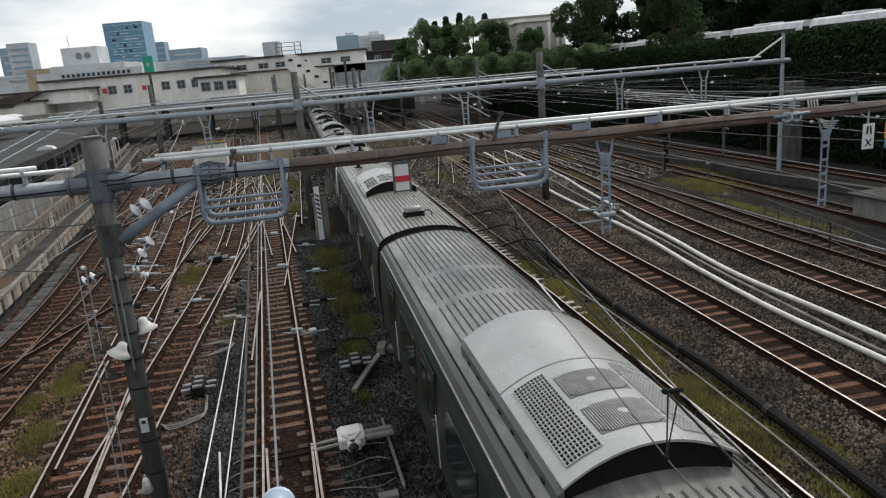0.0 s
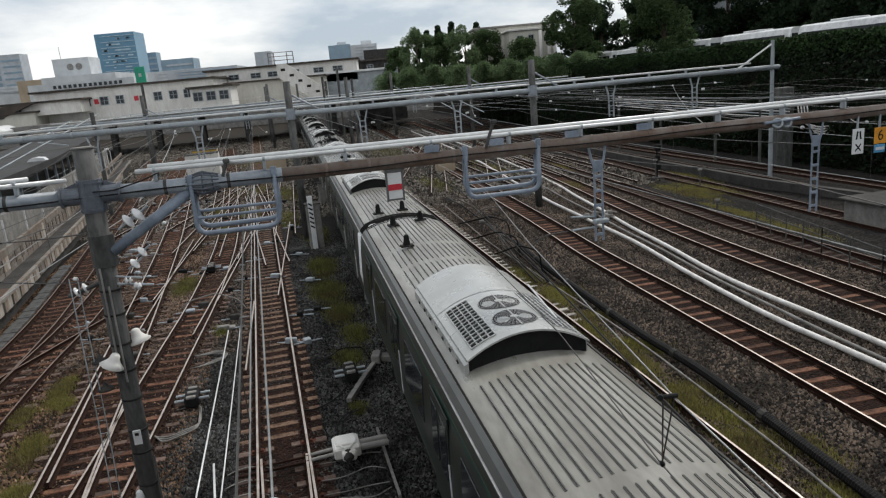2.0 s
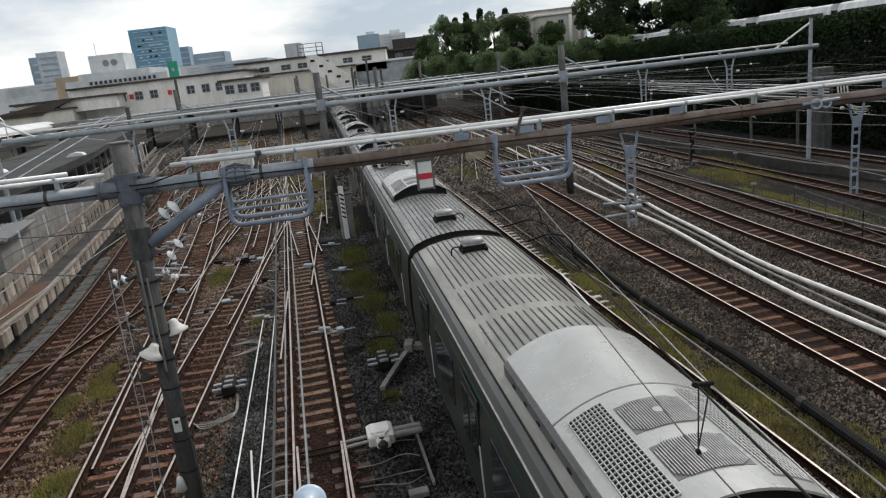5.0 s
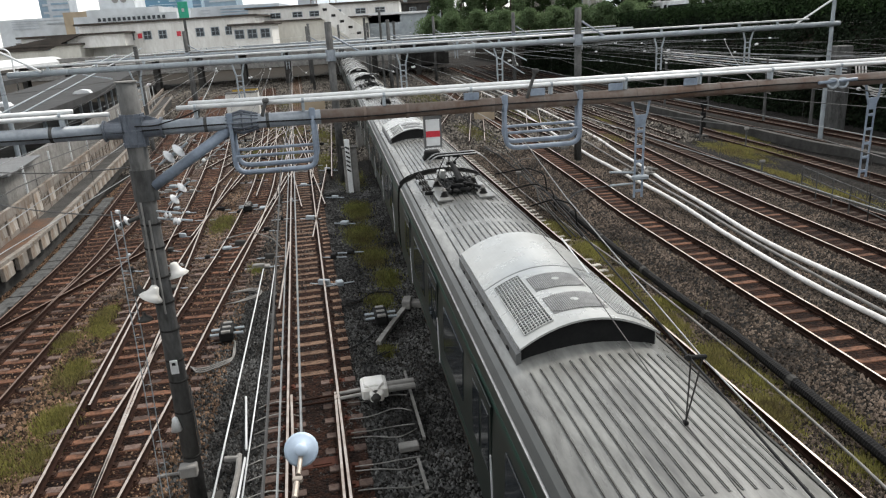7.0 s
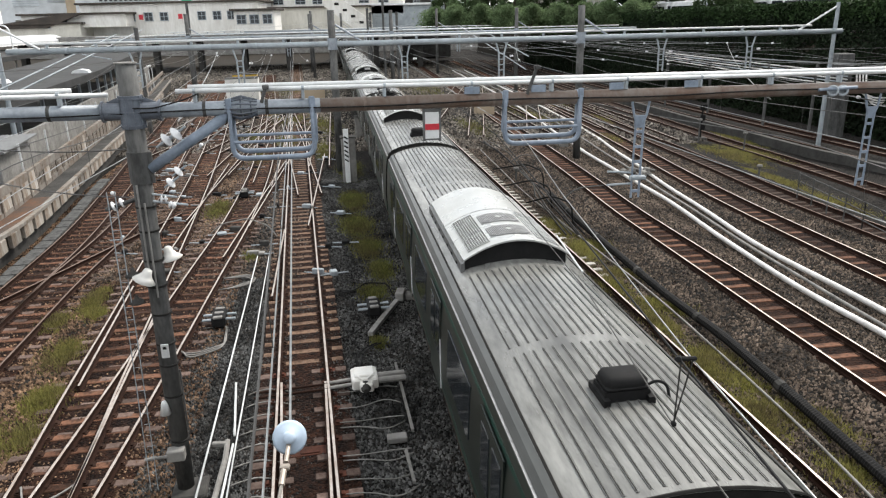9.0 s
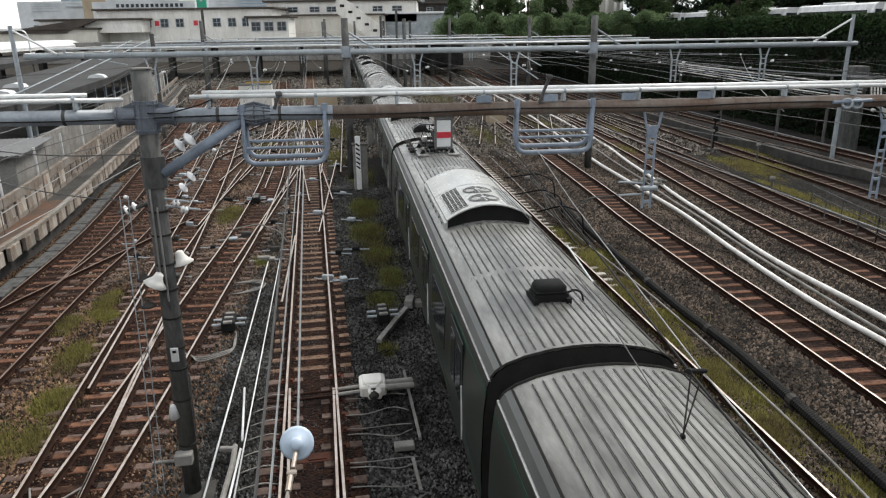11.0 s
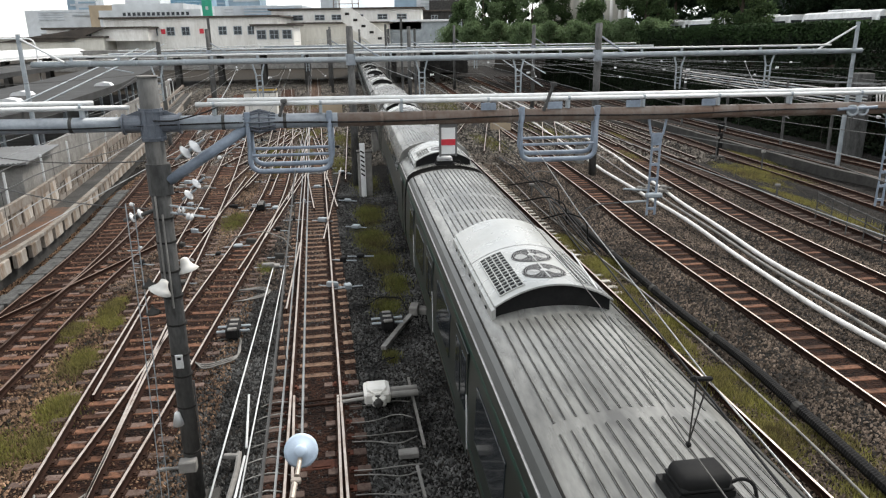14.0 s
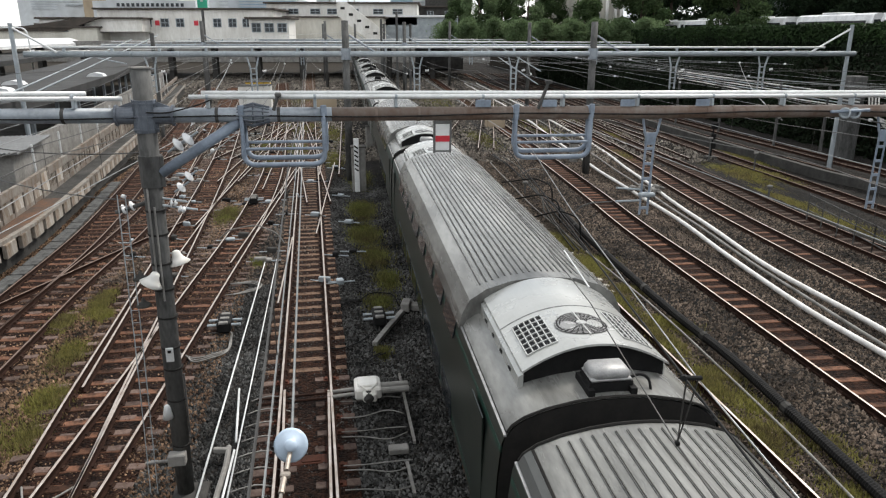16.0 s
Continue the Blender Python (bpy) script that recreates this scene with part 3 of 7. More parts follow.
for sx in (-1, 1):
    tube(bm, [(sx * 0.15, 0, 6.62), (sx * 0.42, 0, 6.62)], 0.135, 16)
    tube(bm, [(sx * 0.40, 0, 6.62), (sx * 0.43, 0, 6.62)], 0.165, 16)
    v3 = [bm.verts.new(p) for p in ((sx * 0.16, -0.008, 6.84), (sx * 0.42, -0.008, 6.74), (sx * 0.16, -0.008, 6.7), (sx * 0.16, 0.008, 6.84), (sx * 0.42, 0.008, 6.74), (sx * 0.16, 0.008, 6.7))]
    for q in ((0, 1, 2), (5, 4, 3), (0, 3, 4, 1), (1, 4, 5, 2)):
        bm.faces.new([v3[i] for i in q])
part("collar", bm, M["steel_dark"], portal, "dark blue-grey bolted collar")
bm = bmesh.new()
lathe(bm, [(0.155, 5.5), (0.178, 5.5), (0.178, 6.0), (0.155, 6.0)], 20)
box(bm, (0.16, -0.06, 5.75), (0.1, 0.05, 0.5), bev=0.01)
part("brace_collar", bm, M["pole_grey"], portal)
bm = bmesh.new()
tube(bm, [(0.2, 0, 6.62), (2.86, 0, 6.62)], 0.115, 20)
tube(bm, [(-9, 0, 6.62), (-0.2, 0, 6.62)], 0.115, 20)
part("beam", bm, M["steel_paint"], portal, "blue-grey painted tube beam", True)
bm = bmesh.new()
tube(bm, [(2.86, 0, 6.62), (15.5, 0, 6.62)], 0.112, 20)
part("rusty_beam", bm, M["beam_rust"], portal, "brown rust-stained tube beam", True)
for x in (1.05, 2.0, 3.55, 4.25, 5.7, 6.6, 7.15, 8.3, 9.4, 9.9, 10.6, -1.2):
    part("beam_joint", tube(bmesh.new(), [(x, 0, 6.62), (x + 0.05, 0, 6.62)], 0.121, 20), M["beam_rust" if x > 2.8 else "pole_grey"], portal)
bm = bmesh.new()
for x in (1.47, 1.62, 1.77):
    tube(bm, [(x, 0, 6.62), (x + 0.025, 0, 6.62)], 0.165 if x == 1.62 else 0.14, 18)
for k in range(14):
    a = k * 0.4488
    b2 = bmesh.new()
    tube(b2, [(1.38, 0.118 * math.cos(a), 6.62 + 0.118 * math.sin(a)), (1.63, 0.185 * math.cos(a), 6.62 + 0.185 * math.sin(a)), (1.88, 0.118 * math.cos(a), 6.62 + 0.118 * math.sin(a))], 0.013, 5)
    part("flange_bar", b2, M["steel_dark"], portal)
part("flange", bm, M["steel_dark"], portal, "dark ribbed beam coupling")
bm = bmesh.new()
tube(bm, [(0.16, -0.05, 5.72), (1.42, -0.02, 6.52)], 0.085, 14)
part("brace", bm, M["steel_blue"], portal, "diagonal blue-grey tube brace", True)
for z, y0, x0, x1 in ((6.905, -0.06, 0.68, 15.5), (6.955, 0.06, 0.85, 15.5), (6.88, -0.06, -9, -0.3), (6.945, 0.08, -9, -0.85)):
    bm = bmesh.new()
    tube(bm, [(x0, y0, z), (x0 + (x1 - x0) / 2, y0, z - 0.006), (x1, y0, z)], 0.036, 12)
    part("conduit", bm, M["galv"], portal, "pale galvanised conduit pipe", True)
for x in [0.95, 2.6, 3.9, 5.35, 6.75, 8.1, 9.5, 10.9, 12.3, 13.7, -1.0, -2.4]:
    bm = box(bmesh.new(), (x, -0.02, 6.80), (0.05, 0.12, 0.14), bev=0.008)
    tube(bm, [(x - 0.02, -0.06, 6.905), (x + 0.02, -0.06, 6.905)], 0.043, 10)
    part("conduit_clamp", bm, M["galv_far"], portal)
for x in (5.35, 6.5, 7.9, 9.3):
    part("junction_plate", box(bmesh.new(), (x, -0.09, 6.79), (0.26, 0.02, 0.12), bev=0.006), M["steel_blue"], portal)
bm = bmesh.new()
tube(bm, [(x, -0.125 - 0.01 * math.sin(x * 3), 6.60 + 0.018 * math.sin(x * 1.3) + 0.006 * x / 3) for x in np.arange(-8, 15.4, 0.5)], 0.012, 6)
part("cable", bm, M["black_rubber"], portal, "thin black cable strapped along the beam")
bm = bmesh.new()
tube(bm, bend([(0.05, -0.17, 6.68), (0.35, -0.16, 6.67), (0.8, -0.13, 6.78), (1.0, -0.1, 6.86)], 0.1), 0.012, 6)
part("cable", bm, M["black_rubber"], portal)


def hanger(x0, x1, zb, depth=0.22):
    h = part("loop_hanger", tube(bmesh.new(), bend([(x0, -depth / 2, 6.66), (x0, -depth / 2, zb), (x1, -depth / 2, zb), (x1, -depth / 2, 6.66)], 0.2), 0.042, 10), M["steel_blue"], portal, "bent blue-grey tube hanger under the beam", True)
    part("loop_bar", tube(bmesh.new(), bend([(x0 + 0.03, depth / 2, 6.6), (x0 + 0.03, depth / 2, zb + 0.08), (x1 + 0.03, depth / 2, zb + 0.08), (x1 + 0.03, depth / 2, 6.6)], 0.2), 0.04, 10), M["steel_blue"], h, "", True)
    for z, y in ((zb + 0.26, -depth / 2), (zb + 0.34, depth / 2)):
        part("cross_bar", tube(bmesh.new(), [(x0, y, z), (x1, y, z)], 0.024, 8), M["steel_blue"], h)
    for x in (x0, x1):
        b2 = tube(bmesh.new(), [(x - 0.05, 0, 6.62), (x + 0.05, 0, 6.62)], 0.127, 16)
        box(b2, (x, -0.12, 6.70), (0.09, 0.05, 0.16), bev=0.01)
        part("hanger_clamp", b2, M["steel_blue"], h)


hanger(1.45, 2.73, 5.83)
hanger(5.92, 7.25, 5.88)


def v_arm(x, zb):
    b2 = bmesh.new()
    for s in (-1, 1):
        tube(b2, [(x + s * 0.17, 0, 6.54), (x + s * 0.12, -0.02, 6.28), (x + s * 0.075, -0.02, 6.16), (x + s * 0.075, -0.02, zb)], 0.022, 8)
    box(b2, (x, -0.02, 6.16), (0.2, 0.02, 0.22), bev=0.006)
    z = zb + 0.12
    while z < 6.0:
        box(b2, (x, -0.02, z), (0.15, 0.02, 0.05))
        z += 0.27
    part("drop_arm", b2, M["steel_blue"], portal, "blue-grey lattice drop arm")


v_arm(8.42, 4.78)
v_arm(13.1, 4.75)
bm = bmesh.new()
box(bm, (8.42 + 0.02, -0.05, 5.15), (0.3, 0.12, 0.08), bev=0.02)
for s in (-1, 1):
    tube(bm, [(8.3, -0.05, 5.15 + s * 0.1), (7.7, -0.4, 5.25 + s * 0.12)], 0.02, 6)
part("arm_fitting", bm, M["galv_far"], portal)
# stop board with a red band in a dark frame
sb = part("hanging_board", box(bmesh.new(), (4.68, -0.03, 6.23), (0.24, 0.025, 0.44), bev=0.005), M["train_white"], portal, "white board with a red band")
part("red_band", box(bmesh.new(), (4.68, -0.046, 6.21), (0.235, 0.012, 0.10)), M["red"], sb)
bm = bmesh.new()
for s in (-1, 1):
    box(bm, (4.68 + s * 0.135, -0.02, 6.24), (0.035, 0.05, 0.54), bev=0.004)
box(bm, (4.68, -0.02, 6.48), (0.3, 0.05, 0.05), bev=0.004)
box(bm, (4.68, -0.02, 6.0), (0.3, 0.05, 0.03), bev=0.004)
part("board_frame", bm, M["ac_grey"], sb, "grey board frame")
# plates at the far end of the beam
def text_mesh(txt, size, material, parent, m, name="lettering"):
    cu = bpy.data.curves.new(name, "FONT")
    cu.body, cu.size, cu.align_x, cu.align_y = txt, size, "CENTER", "CENTER"
    tmp = bpy.data.objects.new(name, cu)
    scene.collection.objects.link(tmp)
    me = bpy.data.meshes.new_from_object(tmp.evaluated_get(bpy.context.evaluated_depsgraph_get()))
    bpy.data.objects.remove(tmp)
    me.materials.clear()
    me.materials.append(material)
    ob = new(name, me)
    ob.parent = parent
    ob.matrix_basis = m
    return ob


wp = part("number_plate_board", box(bmesh.new(), (14.02, -0.1, 6.06), (0.27, 0.02, 0.50), bev=0.004), M["train_white"], portal, "white stop board with black marks")
bm = bmesh.new()
box(bm, (13.98, -0.113, 6.18), (0.035, 0.006, 0.16), Matrix.Rotation(0.15, 4, "Y"))
box(bm, (14.06, -0.113, 6.18), (0.035, 0.006, 0.16), Matrix.Rotation(-0.15, 4, "Y"))
for s in (-1, 1):
    box(bm, (14.02, -0.113, 5.94), (0.025, 0.006, 0.19), Matrix.Rotation(s * 0.75, 4, "Y"))
part("black_marks", bm, M["black"], wp)
op = part("orange_board", box(bmesh.new(), (14.55, -0.1, 6.13), (0.28, 0.02, 0.32), bev=0.004), M["orange"], portal, "orange board with a black figure six")
text_mesh("6", 0.3, M["black"], op, pose(14.55, -0.114, 6.13, 90))
bp_ = part("blue_board", box(bmesh.new(), (14.55, -0.1, 5.87), (0.26, 0.02, 0.16), bev=0.004), M["sign_blue"], portal, "small blue and white board")
part("pale_bar", box(bmesh.new(), (14.55, -0.113, 5.87), (0.2, 0.006, 0.06)), M["train_white"], bp_)
bm = bmesh.new()
for x in (14.02, 14.55):
    box(bm, (x, -0.07, 6.42), (0.03, 0.03, 0.3))
part("board_strap", bm, M["galv_far"], portal)
# tilted clamp arms standing on the conduits
for x, l in ((1.95, 0.22), (6.3, 0.42)):
    bm = bmesh.new()
    tube(bm, [(x, -0.1, 6.7), (x + l * 0.35, -0.12, 6.7 + l)], 0.028, 8)
    box(bm, (x + l * 0.37, -0.12, 6.72 + l), (0.1, 0.08, 0.07), bev=0.015)
    part("clamp_arm", bm, M["pole_grey"], portal)

DISC = [(0.02, -0.05), (0.03, -0.045), (0.115, -0.02), (0.125, 0.0), (0.11, 0.012), (0.05, 0.03), (0.035, 0.06), (0.02, 0.065)]


def insulator(name, p, direction, n, parent=None, material="porcelain", scale=1.0, pitch=0.12):
    """A string of glazed discs along a wire."""
    d = Vector(direction).normalized()
    if parent is not None:
        for k in range(n):
            part(name, lathe(bmesh.new(), [(r * scale, z * scale) for r, z in DISC], 16, Matrix.Translation(Vector(p) + d * (k * pitch * scale)) @ d.to_track_quat("Z", "Y").to_matrix().to_4x4()), M[material], parent, smooth=True)
        return None
    b2 = bmesh.new()
    for k in range(n):
        lathe(b2, [(r * scale, z * scale) for r, z in DISC], 16, Matrix.Translation(Vector(p) + d * (k * pitch * scale)) @ d.to_track_quat("Z", "Y").to_matrix().to_4x4())
    return part(name, b2, M[material], parent, smooth=True)


for p, q, sc in (((0.30, -0.1, 6.06), (0.47, -0.13, 6.18), 0.95), ((0.50, -0.12, 6.17), (0.63, -0.16, 6.27), 0.95), ((0.34, -0.1, 5.42), (0.45, -0.13, 5.5), 0.75), ((0.48, -0.12, 5.6), (0.59, -0.15, 5.68), 0.75)):
    insulator("insulator", q, Vector(q) - Vector(p), 1, portal, scale=sc)
    part("stay_rod", tube(bmesh.new(), [p, q, Vector(q) + (Vector(q) - Vector(p)) * 1.2], 0.018, 6), M["galv_far"], portal)
insulator("insulator", (-0.49, 0.03, 5.13), (0.13, 0, 0.05), 2, portal, scale=0.7, pitch=0.2)
part("stay_rod", tube(bmesh.new(), [(-0.62, 0.03, 5.08), (-0.12, 0.0, 5.24)], 0.035, 8), M["pole_grey"], portal)
for x in (12.06, 12.26):
    part("insulator", lathe(bmesh.new(), [(0.07, -0.025), (0.095, -0.015), (0.105, 0.0), (0.095, 0.015), (0.07, 0.025), (0.06, 0.0), (0.07, -0.025)], 20, Matrix.Translation((x, -0.2, 6.6)) @ Vector((-0.5, -1, 0.2)).to_track_quat("Z", "Y").to_matrix().to_4x4()), M["galv_far"], portal, "glassy insulator ring", True)
part("insulator_pin", tube(bmesh.new(), [(11.8, -0.16, 6.62), (12.5, -0.26, 6.66)], 0.03, 8), M["steel_blue"], portal)
for p, d in (((0.27, -0.1, 5.24), 1), ((0.40, -0.12, 5.14), -1)):
    insulator("insulator", p, (0.8, 0.3 * d, -0.1), 2, portal, scale=0.5)
for pts, r in (([(0.1, -0.05, 5.2), (0.66, -0.1, 5.12)], 0.02), ([(0.1, -0.05, 5.32), (0.5, -0.1, 5.26)], 0.018)):
    part("stay_rod", tube(bmesh.new(), pts, r, 6), M["galv_far"], portal)
# lamps, horn, plate, box, stay wires on the pole
BELL = [(0.03, 0.17), (0.065, 0.15), (0.08, 0.08), (0.115, 0.02), (0.19, -0.05), (0.178, -0.06), (0.04, -0.02)]
for x, y, z, tilt in ((-0.13, -0.22, 3.97, 28), (0.24, 0.1, 4.22, -12)):
    part("lamp_shade", lathe(bmesh.new(), BELL[::-1], 20, pose(x, y, z, 0, tilt, 0)), M["white_paint"], portal, "white enamel lamp shade", True)
for z in (4.0, 3.53):
    part("lamp_cap", lathe(bmesh.new(), [(0.02, z - 0.05), (0.125, z - 0.02), (0.11, z + 0.02), (0.04, z + 0.06), (0.02, z + 0.12)], 16, Matrix.Translation((-0.33, -0.12, 0))), M["concrete_dark"], portal, "dark bell-shaped fitting on stay wires", True)
part("horn", lathe(bmesh.new(), [(0.03, 0.13), (0.05, 0.1), (0.095, -0.12), (0.085, -0.12), (0.02, 0.08)][::-1], 16, Matrix.Translation((-0.14, -0.18, 1.55))), M["train_white"], portal, "white horn loudspeaker", True)
pl = part("pole_plate", box(bmesh.new(), (0.0, -0.168, 2.62), (0.13, 0.02, 0.26), bev=0.01), M["galv"], portal, "small pale plate on the pole")
part("plate_bar", box(bmesh.new(), (0.0, -0.181, 2.68), (0.06, 0.006, 0.05)), M["black"], pl)
part("pole_box", box(bmesh.new(), (-0.06, -0.2, 0.62), (0.3, 0.2, 0.22), bev=0.02), M["concrete"], portal, "grey box clamped on the pole")
part("bracket_bar", tube(bmesh.new(), [(-0.62, -0.12, 0.52), (-0.1, -0.15, 0.56)], 0.03, 8), M["concrete"], portal, "pale horizontal bar at the pole's foot")
bm = bmesh.new()
for x in (-0.40, -0.52):
    tube(bm, [(x, -0.15, 5.4), (x, -0.2, 3.0), (x - 0.03, -0.3, 0.0)], 0.009, 5)
for z in np.arange(0.6, 5.3, 0.22):
    tube(bm, [(-0.40, -0.17, z), (-0.52, -0.17, z)], 0.005, 4)
part("stay_wire", bm, M["galv_far"], portal)
for x, y, z0, z1 in ((0.17, -0.06, 1.0, 2.2), (-0.06, -0.17, 3.9, 5.5), (0.02, -0.175, 3.6, 5.2)):
    part("riser_pipe", tube(bmesh.new(), [(x, y, z0), (x, y, z1)], 0.016, 6), M["concrete" if z1 > 3 else "pole_grey"], portal)
tagged(part("pole_footing", box(bmesh.new(), (-4.62, 10.9, -0.36), (0.62, 0.62, 0.34), Matrix.Rotation(GA, 4, "Z"), 0.03), M["concrete_dark"]), "dark concrete footing of the gantry pole", "footing", kind="structure")

# ---- gantries further off ----
def far_gantry(c, a, span, posts, z=6.75, top=8.5, rail=True, arms=(), brace=()):
    """A tube portal across the yard: local x along the beam."""
    g = thing("overhead_gantry", pose(c[0], c[1], 0, 0, 0, a), "grey steel tube gantry across the tracks", "gantry", "gantries over the yard")
    x0, x1 = span
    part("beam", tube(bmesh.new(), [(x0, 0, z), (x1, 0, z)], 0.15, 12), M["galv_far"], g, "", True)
    if rail:
        part("conduit", tube(bmesh.new(), [(x0 + 1, 0, z + 0.36), (x1 - 2, 0, z + 0.36)], 0.055, 8), M["galv"], g, "pale conduit pipe on the gantry", True)
        cl = mesh_of("conduit_clamp", box(bmesh.new(), (0, 0, z + 0.24), (0.12, 0.1, 0.2)), M["galv_far"])
        jt = mesh_of("beam_joint", tube(bmesh.new(), [(0.9, 0, z), (1.0, 0, z)], 0.165, 12), M["galv_far"])
        for x in np.arange(x0 + 2, x1 - 2, 2.4):
            part("conduit_clamp", cl, None, g, m=pose(float(x), 0, 0))
            part("beam_joint", jt, None, g, m=pose(float(x), 0, 0))
    for x in posts:
        part("post", tube(bmesh.new(), [(x, 0, -0.4), (x, 0, top)], 0.2, 14, radii=[0.22, 0.19]), M["pole_grey"], g, "dark round gantry post", True)
        b2 = bmesh.new()
        lathe(b2, [(0.2, z - 0.3), (0.27, z - 0.3), (0.27, z + 0.3), (0.2, z + 0.3)], 14, Matrix.Translation((x, 0, 0)))
        tube(b2, [(x + 0.2, 0, z + 1.0), (x + 1.6, 0, z + 0.1)], 0.06, 8)
        part("post_collar", b2, M["steel_paint"], g)
    for x in arms:
        b2 = bmesh.new()
        for s in (-1, 1):
            tube(b2, [(x + s * 0.35, 0, z), (x + s * 0.16, 0, z - 0.7), (x + s * 0.14, 0, z - 2.0)], 0.05, 6)
        for k in range(4):
            box(b2, (x, 0, z - 0.75 - 0.3 * k), (0.3, 0.04, 0.05))
        part("drop_arm", b2, M["galv_far"], g)
        insulator("insulator", (x + 0.5, 0, z - 0.9), (1, 0, 0.1), 3, g, scale=0.6)
    return g


far_gantry((0.5, 40.4), 7.0, (-22.5, 24.3), (-5.9, 8.1), arms=(-16.2, -10.9, -2, 3.5, 13.0, 18.5))
for x, s, h in ((-22.3, 1, 8.3), (24.2, -1, 8.4)):
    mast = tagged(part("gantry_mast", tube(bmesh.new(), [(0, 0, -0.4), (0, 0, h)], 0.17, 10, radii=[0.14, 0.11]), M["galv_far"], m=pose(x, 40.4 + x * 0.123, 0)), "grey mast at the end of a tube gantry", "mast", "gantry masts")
    part("mast_brace", tube(bmesh.new(), [(0, 0, h - 0.2), (s * 2.2, 0, 6.85)], 0.06, 8), M["galv"], mast)
far_gantry((-1.0, 78), 7.0, (-34, 24), (-24, -3.2, 10.4), z=6.6, top=9.0, arms=(-14, 4, 18))
far_gantry((-6.0, 112), 7.0, (-34, 26), (-12, 7), z=6.6, top=9.6, arms=(-4,))
far_gantry((-12.0, 128), 7.0, (-20, 30), (-9, -3.5, 1.5), z=6.7, top=9.4, rail=False)
for x, y, h in ((-22.0, 55, 7.8), (-8.2, 96, 9.6), (-6.4, 100, 10.6), (-4.2, 92, 9.0), (-9.6, 118, 9.3), (-27.5, 84, 10.3)):
    tagged(part("catenary_mast", tube(bmesh.new(), [(0, 0, -0.4), (0, 0, h)], 0.16, 10), M["pole_grey"], m=pose(x, y, 0)), "dark round catenary mast", "mast", "masts of the yard")

# ---- overhead lines ----
def overhead(knots, y0, y1, zc=5.0, zm=5.85, drops=4.5, shift=0.0, supports=(11.5, 40.5, 78, 112, 150), insul=()):
    g = thing("overhead_line", None, "contact wire and messenger wire over a track", "overhead wire", "overhead lines")
    pts = [(x + shift, y) for x, y in glide(knots, 1.0) if y0 <= y <= y1]
    def sag(y):
        for a, b in zip((-18, *supports), supports):
            if a <= y <= b:
                t = (y - a) / (b - a)
                return 4 * t * (1 - t)
        return 0
    cw = [(x, y, zc) for x, y in pts]
    mw = [(x, y, zm - 0.45 * sag(y)) for x, y in pts]
    part("contact_wire", tube(bmesh.new(), cw, 0.009, 5), M["wire_copper"], g)
    part("messenger_wire", tube(bmesh.new(), mw, 0.010, 5), M["wire_dark"], g)
    d = drops
    k = 3
    while k < len(pts):
        part("dropper", tube(bmesh.new(), [cw[k], mw[k]], 0.005, 4), M["wire_dark"], g)
        k += int(d)
    return g


for (kind_, knots, shiny), sh in zip(TRACKS, (0.05, 0.1, -0.1, 0.1, -0.1, None, 0.1, -0.1, 0.1, 0, 0.1, -0.1, 0.0)):
    if sh is not None:
        overhead(knots, 2.5 if knots[0][0] < 3 else knots[0][0], 130, shift=sh)

line_c = thing("overhead_line", None, "contact wire over the passing train with a double hanger clamp", "overhead wire", "overhead lines")
part("contact_wire", tube(bmesh.new(), [(2.05, 2.0, 4.78), (1.85, 4.8, 4.76), (1.75, 7.7, 4.8), (1.45, 10.6, 4.85), (-2.6, 40.5, 5.0), (-7.6, 78, 5.0), (-20, 165, 5.0)], 0.007, 6), M["wire_dark"], line_c)
part("messenger_wire", tube(bmesh.new(), [(1.72, 2.2, 5.62), (1.62, 4.2, 5.65), (1.42, 8.5, 5.75), (1.1, 12, 5.95), (-2.6, 40.5, 6.1), (-7.6, 78, 6.1)], 0.009, 6), M["black_rubber"], line_c, "thick black messenger cable")
part("messenger_wire", tube(bmesh.new(), [(1.85, 2.2, 5.6), (1.72, 4.2, 5.63), (1.6, 8.5, 5.75), (1.5, 12, 5.98), (-2.3, 40.5, 6.15)], 0.006, 6), M["wire_copper"], line_c)
bm = bmesh.new()
box(bm, (1.66, 4.2, 5.655), (0.15, 0.03, 0.03), bev=0.008)
tube(bm, [(1.60, 4.17, 5.665), (1.63, 4.23, 5.645)], 0.02, 8)
part("clamp", bm, M["black"], line_c, "black twin-wire clamp")
for dx in (-0.03, 0.05):
    part("hanger", tube(bmesh.new(), [(1.66 + dx, 4.2, 5.65), (1.85, 4.8, 4.79)], 0.006, 4), M["wire_dark"], line_c)
part("wire_knob", box(bmesh.new(), (1.85, 4.8, 4.77), (0.035, 0.05, 0.045), bev=0.01), M["black"], line_c)
part("section_bar", tube(bmesh.new(), [(1.72, 7.7, 5.0), (1.62, 8.9, 5.08)], 0.011, 8), M["galv"], line_c, "pale section bar on the wire")
for k, (a, b) in enumerate((((2.2, 11.6, 4.9), (3.0, 12.1, 5.0)), ((1.6, 14.6, 4.95), (2.3, 15.0, 5.0)))):
    part("registration_arm", tube(bmesh.new(), bend([a, (a[0] + 0.25, a[1] + 0.1, a[2] + 0.16), b], 0.15), 0.012, 6), M["wire_dark"], line_c)

